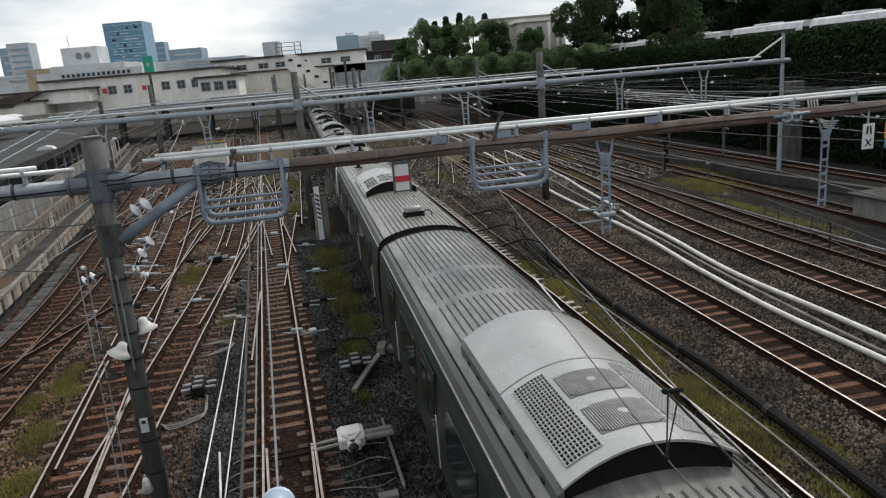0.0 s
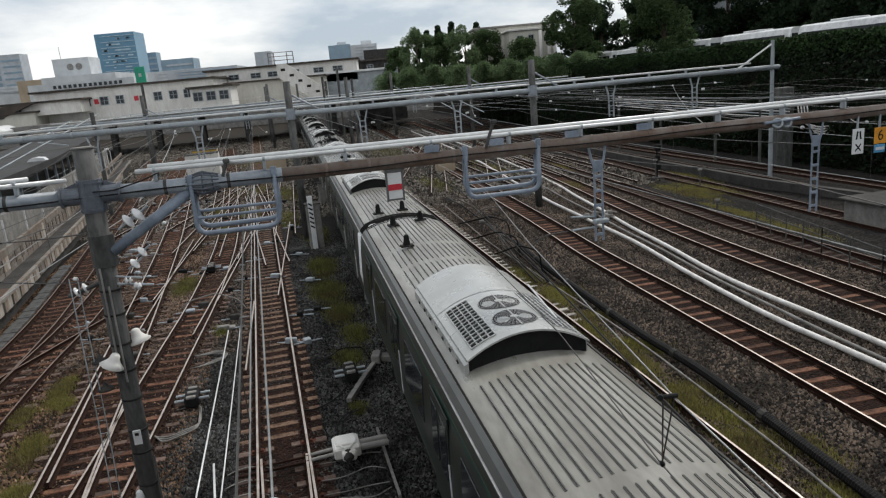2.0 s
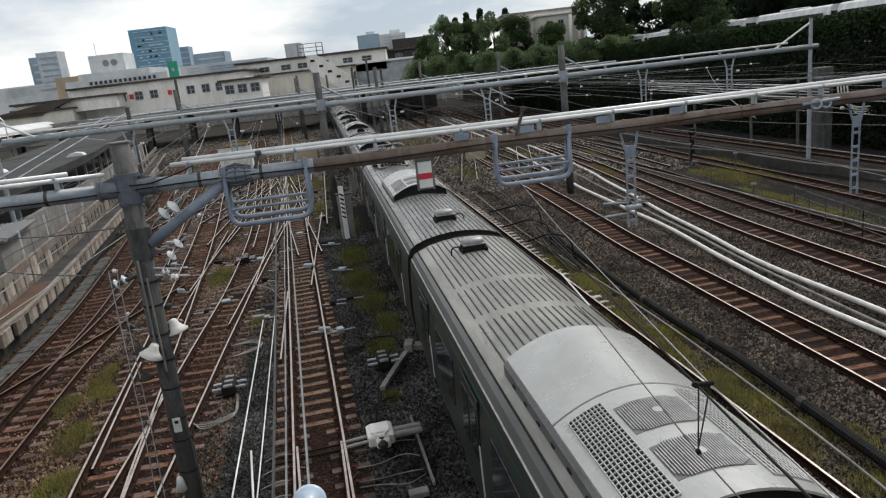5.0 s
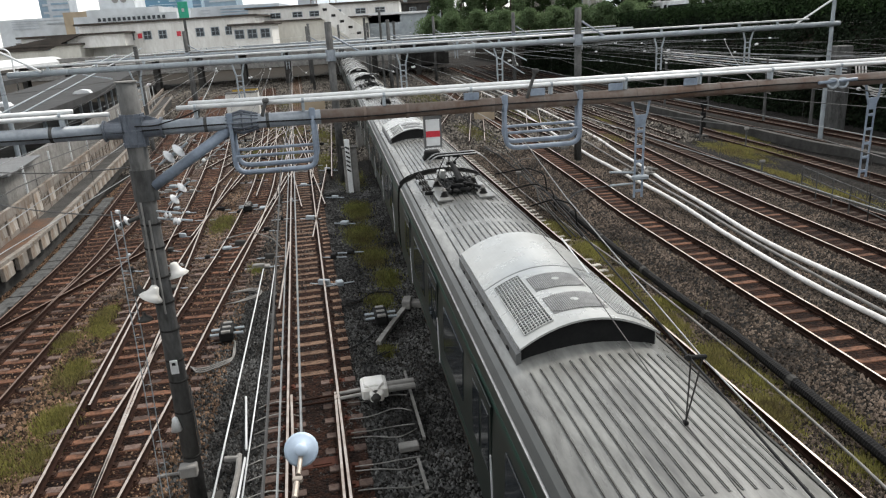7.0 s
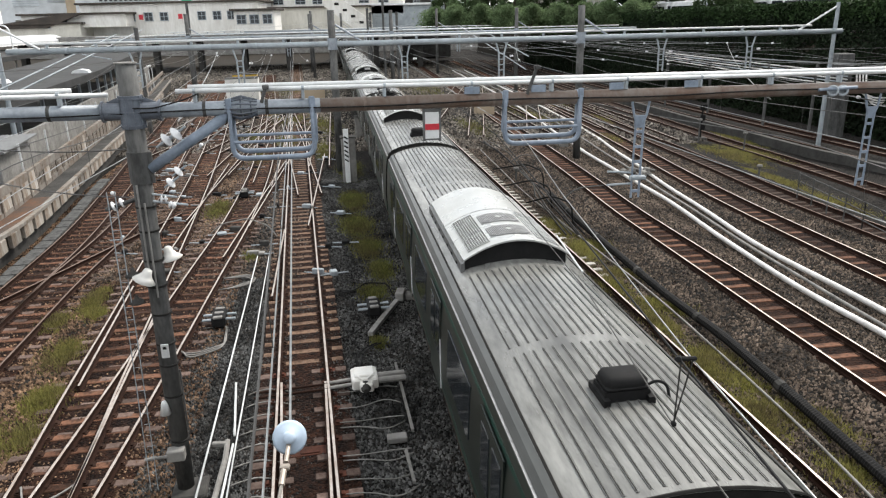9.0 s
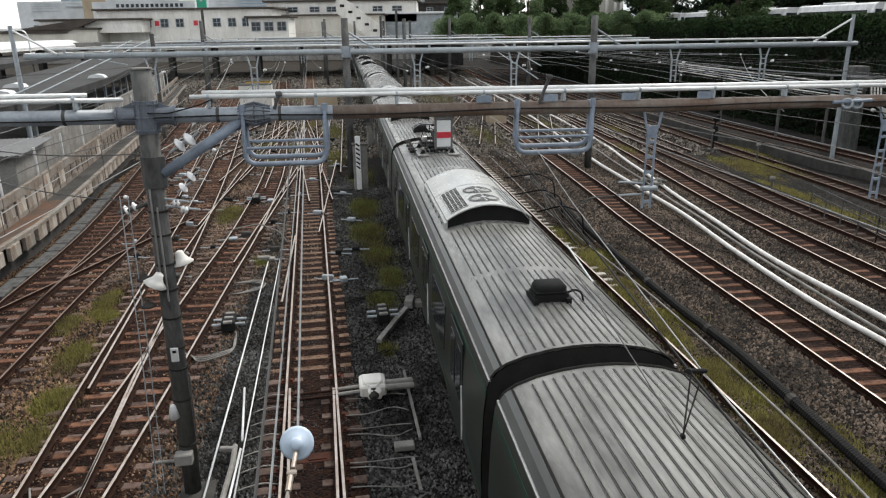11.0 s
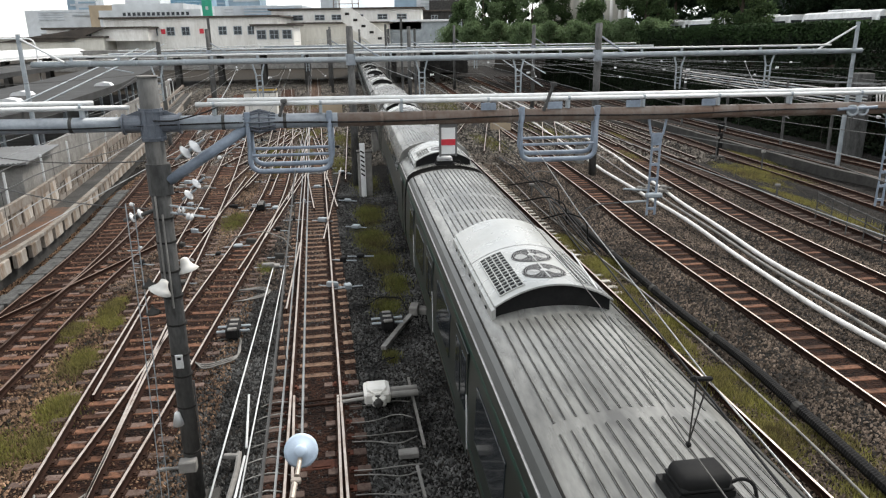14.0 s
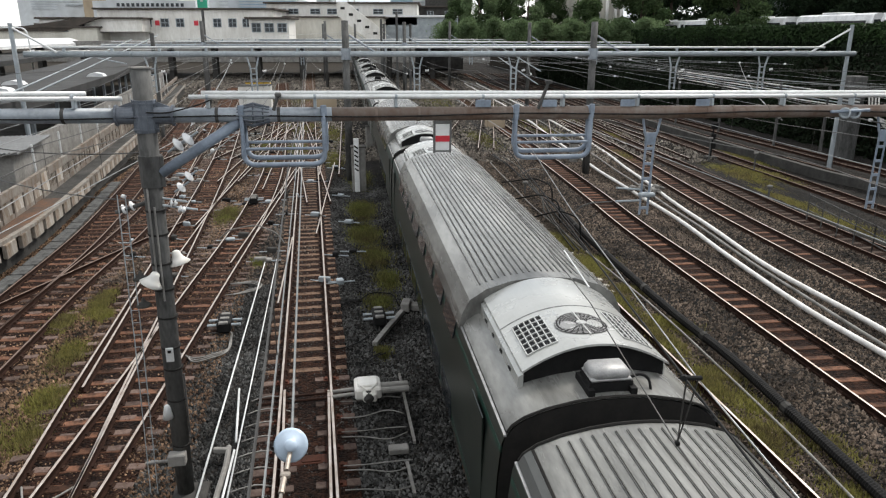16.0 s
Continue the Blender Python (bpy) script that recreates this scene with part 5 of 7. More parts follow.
def car_sides(car, double=False):
    for s in (-1, 1):
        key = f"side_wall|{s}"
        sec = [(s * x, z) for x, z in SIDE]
        side = part("side_wall", cached(key, lambda: shell(sec, 0, CAR), M["train_steel_shade"], True), None, car, "brushed steel side wall")
        part("gutter", cached(f"gutter|{s}", lambda: slab([(s * 1.34, 3.2), (s * 1.372, 3.2), (s * 1.372, 3.228), (s * 1.34, 3.228)], 0, CAR), M["fan_grey"]), None, car, "steel rain gutter")
        for z0, z1, m_, nm in ((2.98, 3.06, "train_green", "green_stripe"), (1.02, 1.16, "train_orange", "orange_stripe"), (1.16, 1.40, "train_green", "green_stripe")):
            def mk(z0=z0, z1=z1):
                xa, xb = np.interp([z0, z1], [z for _, z in SIDE], [x for x, _ in SIDE])
                return slab([(s * (xa - 0.02), z0), (s * (xa + 0.004), z0), (s * (xb + 0.004), z1), (s * (xb - 0.02), z1)], 0.02, CAR - 0.02)
            part(nm, cached(f"{nm}|{s}{z0}", mk, M[m_]), None, side)
        if not double:
            for k in range(4):
                y = 2.0 + 4.9 * k + 0.35
                def dr():
                    b = bmesh.new()
                    box(b, (s * 1.466, 0, 2.05), (0.02, 1.3, 1.85), Matrix.Rotation(s * -0.02, 4, "Y"))
                    return b
                door = part("door", cached(f"door|{s}", dr, M["train_steel_shade"]), None, car, m=pose(0, y, 0))
                for dy in (-0.32, 0.32):
                    part("door_window", cached(f"door_window|{s}", lambda: box(bmesh.new(), (s * 1.476, 0, 2.35), (0.02, 0.46, 0.9), Matrix.Rotation(s * -0.03, 4, "Y"), 0.004), M["glass"]), None, door, m=pose(0, dy, 0))
                # White strip paints the glint along the door's side.
                part("door_edge", cached(f"door_edge|{s}", lambda: box(bmesh.new(), (s * 1.485, 0, 1.75), (0.02, 0.035, 1.0)), M["train_white"]), None, door, m=pose(0, -0.68, 0))
            for k in range(3):
                y = 4.8 + 4.9 * k
                part("window", cached(f"window|{s}", lambda: box(bmesh.new(), (s * 1.462, 0, 2.35), (0.02, 2.0, 0.9), Matrix.Rotation(s * -0.045, 4, "Y"), 0.004), M["glass"]), None, car, m=pose(0, y, 0))
        else:
            for k in range(8):
                y = 4.2 + 1.55 * k
                def win():
                    b = bmesh.new()
                    box(b, (s * 1.40, 0, 3.12), (0.03, 1.2, 0.52), Matrix.Rotation(s * -0.22, 4, "Y"), 0.01)
                    return b
                part("upper_window", cached(f"upper_window|{s}", win, M["glass"]), None, car, m=pose(0, y, 0))
                part("lower_window", cached(f"lower_window|{s}", lambda: box(bmesh.new(), (s * 1.478, 0, 1.55), (0.02, 1.2, 0.5)), M["glass"]), None, car, m=pose(0, y, 0))
            for y in (1.2, 18.2):
                part("door", cached(f"gdoor|{s}", lambda: box(bmesh.new(), (s * 1.472, 0, 2.1), (0.02, 0.8, 1.8)), M["train_steel_shade"]), None, car, "", m=pose(0, y, 0))


def car_base(car, cab=0):
    out = [(-x, z) for x, z in SIDE] + [(-x, z) for x, z in ROOF] + [(x, z) for x, z in ROOF[-2::-1]] + [(x, z) for x, z in SIDE[::-1]]
    part("end_wall", cached("end_wall", lambda: slab([(x * 0.985, z - 0.02) for x, z in out], 0.0, 0.04), M["under"]), None, car, "dark end wall", m=pose(0, 0.01, 0))
    part("end_wall", CACHE["end_wall"], None, car, "dark end wall", m=pose(0, CAR - 0.05, 0))
    part("underframe", cached("underframe", lambda: box(box(box(bmesh.new(), (0, CAR / 2, 0.8), (2.6, CAR - 0.4, 0.34)), (0, 3.0, 0.42), (2.2, 3.2, 0.6)), (0, CAR - 3.0, 0.42), (2.2, 3.2, 0.6)), M["under"]), None, car)
    part("equipment_box", cached("equipment_box", lambda: box(bmesh.new(), (0, CAR / 2, 0.5), (2.5, 8.0, 0.5), bev=0.03), M["under"]), None, car)
    part("gangway", cached("gangway", lambda: box(bmesh.new(), (0, CAR + 0.3, 2.0), (1.2, 0.62, 2.1), bev=0.05), M["under"]), None, car, "dark gangway bellows between the cars") if not cab else None
    for y in (0.02, CAR - 0.02):
        part("end_trim", cached("end_trim", lambda: tube(bmesh.new(), [(x, 0, z + 0.012) for x, z in FULL_ROOF], 0.02, 5), M["under"]), None, car, m=pose(0, y, 0))


def saloon_car(style, dark_box=None, panto=False, far_box=None, cab_near=False, cab_far=False, paired=False):
    label = "steel train car with ribbed grey roof" + (" and pantograph" if panto else "") + (" and driving cab" if cab_near or cab_far else "")
    car = thing("train_car", None, label, "train car", "cars of the passing train")
    r0, r1 = (0.25 if cab_near else 0.0), (CAR - 0.25 if cab_far else CAR)
    part("roof", cached(f"roof|{r0}{r1}", lambda: shell(FULL_ROOF, r0, r1), M["train_roof_pale" if cab_near or cab_far else "train_roof"], True), None, car, "pale olive-grey roof" if cab_near or cab_far else "grey roof")
    car_sides(car)
    car_base(car, 1 if cab_near or cab_far else 0)
    for a, b in ((0.15, 3.25), (3.5, 6.42), (11.45, 13.3), (13.65, 15.2), (15.55, 19.3)):
        if panto and a > 15:
            b = 15.9
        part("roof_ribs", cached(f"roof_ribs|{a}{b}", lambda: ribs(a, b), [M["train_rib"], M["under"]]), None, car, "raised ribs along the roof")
    ac_unit(car, 6.98 if cab_near or cab_far else 6.8, style)
    if dark_box is not None:
        roof_box(car, 1.85, dark_box)
    if far_box is not None:
        roof_box(car, 17.95, far_box, -1)
    if panto:
        pantograph(car, 17.1)
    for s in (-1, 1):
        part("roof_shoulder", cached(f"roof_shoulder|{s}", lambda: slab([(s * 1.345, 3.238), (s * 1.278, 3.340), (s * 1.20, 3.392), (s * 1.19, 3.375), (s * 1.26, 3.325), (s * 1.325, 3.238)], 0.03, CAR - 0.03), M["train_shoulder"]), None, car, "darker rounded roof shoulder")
        part("shoulder_seam", cached(f"shoulder_seam|{s}", lambda: slab([(s * 1.195, 3.37), (s * 1.17, 3.395), (s * 1.17, 3.412), (s * 1.195, 3.392)], 0.05, CAR - 0.05), M["under"]), None, car, "dark sealing strip along the roof shoulder")
    if cab_near or cab_far:
        front = 0 if cab_near else CAR
        sgn = -1 if cab_near else 1
        part("cab_front", cached(f"cab_front|{sgn}", lambda: slab([(x, z) for x, z in [(-1.3, 0.9), (-1.45, 1.6), (-1.36, 3.1), (-1.0, 3.42), (0, 3.55), (1.0, 3.42), (1.36, 3.1), (1.45, 1.6), (1.3, 0.9)]], min(front, front + sgn * 0.12), max(front, front + sgn * 0.12)), M["train_white"]), None, car, "white cab front")
        part("windscreen", cached(f"windscreen|{sgn}", lambda: box(bmesh.new(), (0, front + sgn * 0.13, 2.45), (2.4, 0.03, 1.2), bev=0.01), M["glass"]), None, car, "dark wide windscreen")
        for x, dy, h in ((0.24, 0.75, 0.28), (0.3, 3.4, 0.26), (-0.62, 0.55, 0.3)) if cab_near else ((-0.45, 1.2, 0.28), (-0.52, 4.2, 0.28), (0.46, 0.9, 0.26)):
            antenna(car, x, dy if cab_near else CAR - dy, h)
        for s in (-1, 1):
            part("corner_post", cached(f"corner_post|{sgn}{s}", lambda: tube(bmesh.new(), [(s * 1.40, front + sgn * 0.02, 0.9), (s * 1.45, front + sgn * 0.02, 1.8), (s * 1.37, front + sgn * 0.02, 3.2)], 0.06, 8), M["train_white"], True), None, car, "white rounded cab corner")
    return car


UPPER = [(1.40, 3.2), (1.36, 3.42), (1.22, 3.68), (0.95, 3.86), (0.55, 3.98), (0.2, 4.02), (0.0, 4.03)]
UPPER_FULL = [(-x, z) for x, z in UPPER] + [(x, z) for x, z in UPPER[-2::-1]]


def double_deck_car():
    car = thing("train_car", None, "double-deck train car with dark upper windows and a high ribbed roof", "train car", "cars of the passing train")
    part("roof", cached("low_roof", lambda: shell(FULL_ROOF, 0, CAR), M["train_roof"], True), None, car, "lower roof at the car ends")
    part("high_roof", cached("high_roof", lambda: slab(UPPER_FULL, 3.3, CAR - 3.3), M["train_roof"], False), None, car, "high grey roof of the upper deck")
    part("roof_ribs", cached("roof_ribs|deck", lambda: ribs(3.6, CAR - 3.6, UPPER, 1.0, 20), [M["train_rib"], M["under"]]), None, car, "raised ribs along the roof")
    car_sides(car, True)
    car_base(car)
    ac_unit(car, 0.75, "round", 3.28, True)
    ac_unit(car, CAR - 3.28, "round", CAR - 0.7, True)
    roof_box(car, 0.34, False)
    return car


HEAD = 7.8
CARS = []
PLAN = {8: saloon_car("rect", True), 7: saloon_car("rect"), 6: saloon_car("round", False, cab_far=True), 5: saloon_car("rect", far_box=False, cab_near=True), 4: saloon_car("rect", False, panto=False),
        3: saloon_car("rect", True), 2: saloon_car("round", True, panto=True), 1: saloon_car("round", True), 0: double_deck_car(), -1: double_deck_car(), -2: saloon_car("round"), -3: saloon_car("round", True, panto=True), -4: saloon_car("round", True), -5: saloon_car("round", True, panto=True), -6: saloon_car("round", True), -7: saloon_car("round", True)}
pantograph(PLAN[4], 17.1)

# ---- lineside equipment ----
def at(x, y, a=10.0):
    return pose(x, y, -0.2, 0, 0, a)


sm = thing("switch_machine", at(-1.72, 14.35) @ Matrix.Diagonal((1.3, 1.3, 1.2, 1)), "pale grey electric switch machine beside the points", "switch machine")
bm = box(bmesh.new(), (0, 0.05, 0.2), (0.46, 0.5, 0.22), bev=0.03)
box(bm, (0, 0.08, 0.32), (0.36, 0.36, 0.05), bev=0.02)
box(bm, (0.02, -0.24, 0.2), (0.24, 0.2, 0.18), bev=0.03)
for sx in (-1, 1):
    box(bm, (sx * 0.1, -0.14, 0.34), (0.03, 0.3, 0.03), Matrix.Rotation(-sx * 0.5, 4, "Z"), 0.008)
part("housing", bm, M["white_paint"], sm, "pale grey ribbed housing")
for y in (-0.08, 0.1):
    part("cylinder", tube(bmesh.new(), [(0.2, y, 0.2), (0.72, y, 0.2)], 0.06, 10), M["concrete"], sm)
    part("push_rod", tube(bmesh.new(), [(-0.62, y - 0.02, 0.16), (-0.2, y, 0.18)], 0.035, 8), M["concrete"], sm)
part("motor_cap", lathe(bmesh.new(), [(0.02, 0.0), (0.09, 0.01), (0.09, 0.14), (0.05, 0.2)], 12, pose(0, -0.2, 0.22, 100)), M["concrete_dark"], sm)
bm = bmesh.new()
for y in (-0.1, 0.08):
    tube(bm, [(-1.9, y, 0.12), (-0.5, y, 0.15)], 0.022, 6)
part("throw_rod", bm, M["rail_rust_shade"], sm)

for x, y, nm in ((-1.85, 18.7, "black box with pale clamps"), (-6.15, 18.2, "black box with pale clamps"), (-9.3, 33.5, "black box with pale clamps")):
    ib = thing("track_device", at(x, y) @ Matrix.Diagonal((1.25, 1.25, 1.2, 1)), "small dark trackside device, " + nm, "trackside device", "trackside devices")
    part("body", box(bmesh.new(), (0, 0, 0.18), (0.3, 0.62, 0.26), bev=0.04), M["black"], ib)
    for yy in (-0.26, 0.0, 0.26):
        part("clamp", box(bmesh.new(), (0, yy, 0.3), (0.2, 0.1, 0.06), bev=0.015), M["concrete"], ib, "pale clamp block")
    bm = bmesh.new()
    for yy in (-0.14, 0.14):
        tube(bm, [(-0.36, yy, 0.2), (0.36, yy, 0.2)], 0.03, 6)
    part("pin", bm, M["galv_far"], ib)


def cable_on_ground(pts, r=0.018, material="concrete", label="pale cable lying on the ballast"):
    tagged(part("ground_cable", tube(bmesh.new(), bend([(x, y, z) for x, y, z in pts], 0.25), r, 6), M[material], smooth=True), label, "cable", "cables on the ballast")


for y, bow in ((14.2, 0.25), (13.5, 0.4), (12.95, 0.12), (12.75, -0.25), (11.75, 0.1), (11.6, -0.2), (11.0, -0.15), (10.6, -0.3), (10.2, -0.35)):
    xr = -0.62 - 0.16 * (y - 12)
    cable_on_ground([(-1.95 - 0.17 * (y - 12), y - 0.12, -0.13), (-1.5 - 0.17 * (y - 12), y - 0.05, -0.15), (xr - 0.35, y + bow * 0.8, -0.15), (xr, y + 0.12, -0.15)], 0.013)
for k in range(8):
    y = 14.2 - 0.55 * k
    cable_on_ground([(-4.35 + 0.14 * k * 0.55, y - 0.1, -0.14), (-4.1 + 0.09 * k, y + 0.12, -0.13), (-3.75 + 0.085 * k, y + 0.14, -0.13), (-3.45 + 0.09 * k, y + 0.02, -0.14)], 0.013)
for x, y in ((-2.92, 20.4), (-3.0, 20.2)):
    cable_on_ground([(x, y, -0.12), (-2.6, 20.3, -0.1), (-2.3, 21.0, -0.1), (-1.6, 20.9, -0.1), (-1.35, 19.9, -0.12)], 0.02, "black_rubber", "black cable looped on the ballast")
cable_on_ground([(-2.0, 18.9, -0.12), (-1.9, 18.1, -0.12), (-2.2, 17.3, -0.12), (-2.7, 16.8, -0.12), (-3.1, 16.9, -0.12)], 0.02, "black_rubber", "black cable looped on the ballast")
for dx in (0, 0.12):
    cable_on_ground([(-2.0 + dx, 15.2, -0.05), (-2.05 + dx, 15.9, -0.1), (-1.85 + dx, 16.4, -0.12), (-1.6 + dx, 16.6, -0.12)], 0.016, "black_rubber", "black cable looped on the ballast")
for x0, y0, x1, y1 in ((-1.07, 15.5, -0.57, 12.5), (-0.69, 11.8, -0.5, 10.8)):
    tagged(part("cable_duct", sweep(bmesh.new(), [(-0.028, -0.2), (0.028, -0.2), (0.028, -0.13), (-0.028, -0.13)], [(x0, y0, 0), (x1, y1, 0)]), M["concrete"]), "thin grey cable duct on the ballast", "cable duct", "cable ducts")
tagged(part("junction_box", box(bmesh.new(), (-0.88, 12.2, -0.13), (0.4, 0.22, 0.13), Matrix.Rotation(0.17, 4, "Z"), 0.02), M["concrete"]), "flat grey junction box on the ballast", "junction box")
bm = bmesh.new()
sweep(bm, [(-0.07, -0.2), (0.07, -0.2), (0.07, -0.09), (-0.07, -0.09)], [(-1.83, 17.2, 0), (-1.5, 18.5, 0), (-1.22, 19.5, 0)])
tagged(part("cable_trough", bm, M["concrete"]), "pale concrete cable trough between the tracks", "cable trough")
tagged(part("concrete_slab", box(box(bmesh.new(), (-0.8, 19.8, -0.1), (0.75, 0.32, 0.18), Matrix.Rotation(-0.3, 4, "Z"), 0.02), (-1.12, 19.75, -0.04), (0.26, 0.5, 0.26), Matrix.Rotation(-0.1, 4, "Z"), 0.02), M["concrete"]), "pale loose concrete slab beside the train", "concrete slab")
# long thin pipes left of the middle track
for a, b, r in (((-6.45, 24.0), (-4.3, 10.0), 0.022), ((-6.3, 25.6), (-3.75, 10.0), 0.018), ((-4.75, 14.6), (-4.2, 12.4), 0.026), ((-4.15, 12.1), (-3.85, 10.0), 0.026)):
    tagged(part("ground_pipe", tube(bmesh.new(), [(*a, -0.1), ((a[0] + b[0]) / 2, (a[1] + b[1]) / 2, -0.11), (*b, -0.1)], r, 8), M["galv"], smooth=True), "long pale pipe laid along the track", "pipe", "pipes along the track")
bm = bmesh.new()
tube(bm, [(-4.25, 12.1, -0.02), (-4.16, 11.6, -0.08), (-4.02, 10.2, -0.15)], 0.055, 8)
box(bm, (-4.36, 12.0, -0.03), (0.34, 0.1, 0.1), bev=0.02)
tagged(part("pipe_bracket", bm, M["concrete"]), "pale bent bracket at the end of a pipe", "bracket")
for dx in (0.0, 0.12, 0.24):
    cable_on_ground([(-6.9 + dx, 20.8, -0.13), (-6.4, 20.9 + dx, -0.12), (-5.9, 21.4 + dx, -0.12), (-6.3, 21.9 + dx, -0.12), (-7.1, 21.8, -0.13)], 0.02)
    cable_on_ground([(-7.0 + dx, 16.6, -0.13), (-6.3, 16.2 - dx, -0.12), (-5.6, 16.8 - dx, -0.12), (-5.9, 18.0, -0.12), (-6.5, 17.8, -0.13)], 0.02)
cable_on_ground([(-9.1, 27.2, -0.17), (-8.7, 27.3, 0.2), (-7.6, 27.4, 0.4), (-6.6, 26.8, 0.2), (-6.3, 26.6, -0.17)], 0.025)
cable_on_ground([(-7.7, 10.9, -0.1), (-7.4, 10.4, -0.12), (-7.0, 10.5, -0.12), (-6.7, 11.0, -0.1)], 0.02)

# white pipes between the tracks, thick black hose beside the train
def pipe_run(name, pts, r, material, label, corr=False):
    line = glide(pts, 0.6)
    b = bmesh.new()
    if corr:
        fine = [p for p in glide(pts, 0.035) if p[1] < 32]
        run = thing(name, None, label, "pipe", "pipes between the tracks")
        for i in range(0, len(fine) - 1, 110):
            piece = fine[i:i + 111]
            if len(piece) > 2:
                part("hose_length", tube(bmesh.new(), [(x, y, -0.05) for x, y in piece], r, 8, radii=[r * (1.0 if k % 2 else 0.86) for k in range(len(piece))]), M[material], run)
                x, y = piece[-1]
                part("hose_sleeve", tube(bmesh.new(), [(x + 0.013, y - 0.09, -0.05), (x - 0.013, y + 0.09, -0.05)], r * 1.08, 10), M["concrete_dark"], run)
        b.free()
        return
    else:
        tube(b, [(x, y, -0.12 + 0.02 * math.sin(y * 0.7)) for x, y in line], r, 10)
    tagged(part(name, b, M[material], smooth=not corr), label, "pipe", "pipes between the tracks")


pipe_run("white_pipe", [(12, 12.2), (16.6, 11.55), (19.1, 11.09), (24.5, 10.77), (32.5, 10.42), (37.7, 9.85), (49.5, 9.06), (66, 8.25), (120, 3.5)], 0.086, "white_pipe", "thick white cable pipe along the track")
pipe_run("white_pipe", [(12, 13.3), (18, 12.44), (22.4, 11.81), (28.9, 11.54), (42, 11.4), (52, 11.3), (66, 10.4), (120, 5.4)], 0.086, "white_pipe", "thick white cable pipe along the track")
pipe_run("grey_pipe", [(12, 12.6), (18, 11.75), (28.9, 11.1), (42, 10.6), (66, 9.3), (120, 4.5)], 0.05, "concrete", "thin grey cable pipe along the track")
pipe_run("black_hose", [(6, 8.15), (11.7, 7.78), (13.7, 7.6), (16.3, 7.35), (19, 6.87), (22.9, 6.37), (27, 5.9), (34, 5.3)], 0.13, "black_rubber", "thick black corrugated cable hose", True)
pipe_run("dark_cable", [(6, 7.5), (11.7, 7.3), (16.3, 6.9), (22.9, 5.95), (31, 4.6), (45, 3.0)], 0.03, "concrete", "thin grey cable along the ballast")
for k, (x0, x1) in enumerate(((5.2, 4.3), (5.45, 4.2), (5.0, 4.6), (5.7, 4.0))):
    tagged(part("trackside_cable", tube(bmesh.new(), [(x0, 25.5, -0.05), (x0 - 0.4, 29 + k, 0.12), ((x0 + x1) / 2, 33, 0.25), (x1, 40 + k, 0.1), (x1 - 0.8, 48, -0.1)], 0.036, 7), M["black_rubber" if k % 2 else "concrete_dark"], smooth=True), "dark thick cable heaped beside the track", "cable", "cables beside the track")
# pipe joint near the drop arm
bm = bmesh.new()
for x, y in ((10.0, 36.2), (10.6, 36.6), (10.9, 35.6), (11.3, 36.4)):
    box(bm, (x, y, 0.05), (0.35, 0.3, 0.3), Matrix.Rotation(0.4 + x, 4, "Z"), 0.06)
    tube(bm, [(x - 0.3, y - 0.3, 0), (x, y, 0.15), (x + 0.5, y + 0.2, 0)], 0.05, 6)
tagged(part("pipe_coupling", bm, M["concrete"]), "grey clamp couplings on the white pipes", "pipe coupling")

# small signs, posts and cabinets
for x, y, h in ((16.3, 34.2, 0.9), (18.9, 42.0, 1.3), (17.6, 46, 1.6), (4.3, 36, 0.7), (15.0, 52, 1.2)):
    p_ = thing("marker_post", pose(x, y, -0.3), "short dark marker post between the tracks", "marker post", "marker posts")
    part("post", box(bmesh.new(), (0, 0, h / 2), (0.08, 0.08, h), bev=0.01), M["pole_grey"], p_)
    part("marker_head", box(bmesh.new(), (0, 0, h), (0.28, 0.1, 0.14), bev=0.03), M["concrete"], p_)
for x, y, w, d, h, m_, lab in ((-4.55, 37.2, 0.75, 0.6, 2.4, "concrete", "tall grey signal cabinet beside the track"), (-5.3, 52, 0.9, 0.7, 1.6, "concrete", "grey signal cabinet beside the track"), (4.6, 63, 1.6, 1.2, 1.6, "city_tan", "square tan equipment cabinet in the yard"), (-19.5, 74, 3.2, 2.4, 3.0, "white_paint", "white equipment hut with a dark roof edge"), (-23.8, 92, 3.0, 2.0, 2.2, "yellow", "yellow maintenance machine in the yard"), (-13.0, 78, 2.5, 1.6, 1.5, "city_tan", "low brown equipment cabinet"), (8.6, 46, 0.5, 0.4, 1.3, "concrete", "slim grey cabinet between the tracks")):
    c_ = thing("equipment_cabinet", pose(x, y, -0.35, 0, 0, 9), lab, "cabinet", "equipment cabinets")
    part("cabinet_body", box(bmesh.new(), (0, 0, h / 2), (w, d, h), bev=0.03), M[m_], c_)
    part("cabinet_roof", box(bmesh.new(), (0, 0, h + 0.03), (w + 0.1, d + 0.1, 0.06), bev=0.015), M["concrete_dark"], c_)
    part("cabinet_door", box(bmesh.new(), (0, -d / 2 - 0.01, h / 2), (w * 0.8, 0.02, h * 0.8), bev=0.005), M[m_], c_)
# striped marker on the tall cabinet
st = tagged(part("striped_board", box(bmesh.new(), (-4.6, 36.78, 1.1), (0.26, 0.1, 2.9)), M["train_white"]), "white board with black diagonal stripes", "board")
bm = bmesh.new()
for k in range(6):
    box(bm, (-4.6, 36.725, 0.9 + 0.24 * k), (0.24, 0.02, 0.08), Matrix.Rotation(0.6, 4, "Y"))
part("stripe", bm, M["black"], st)
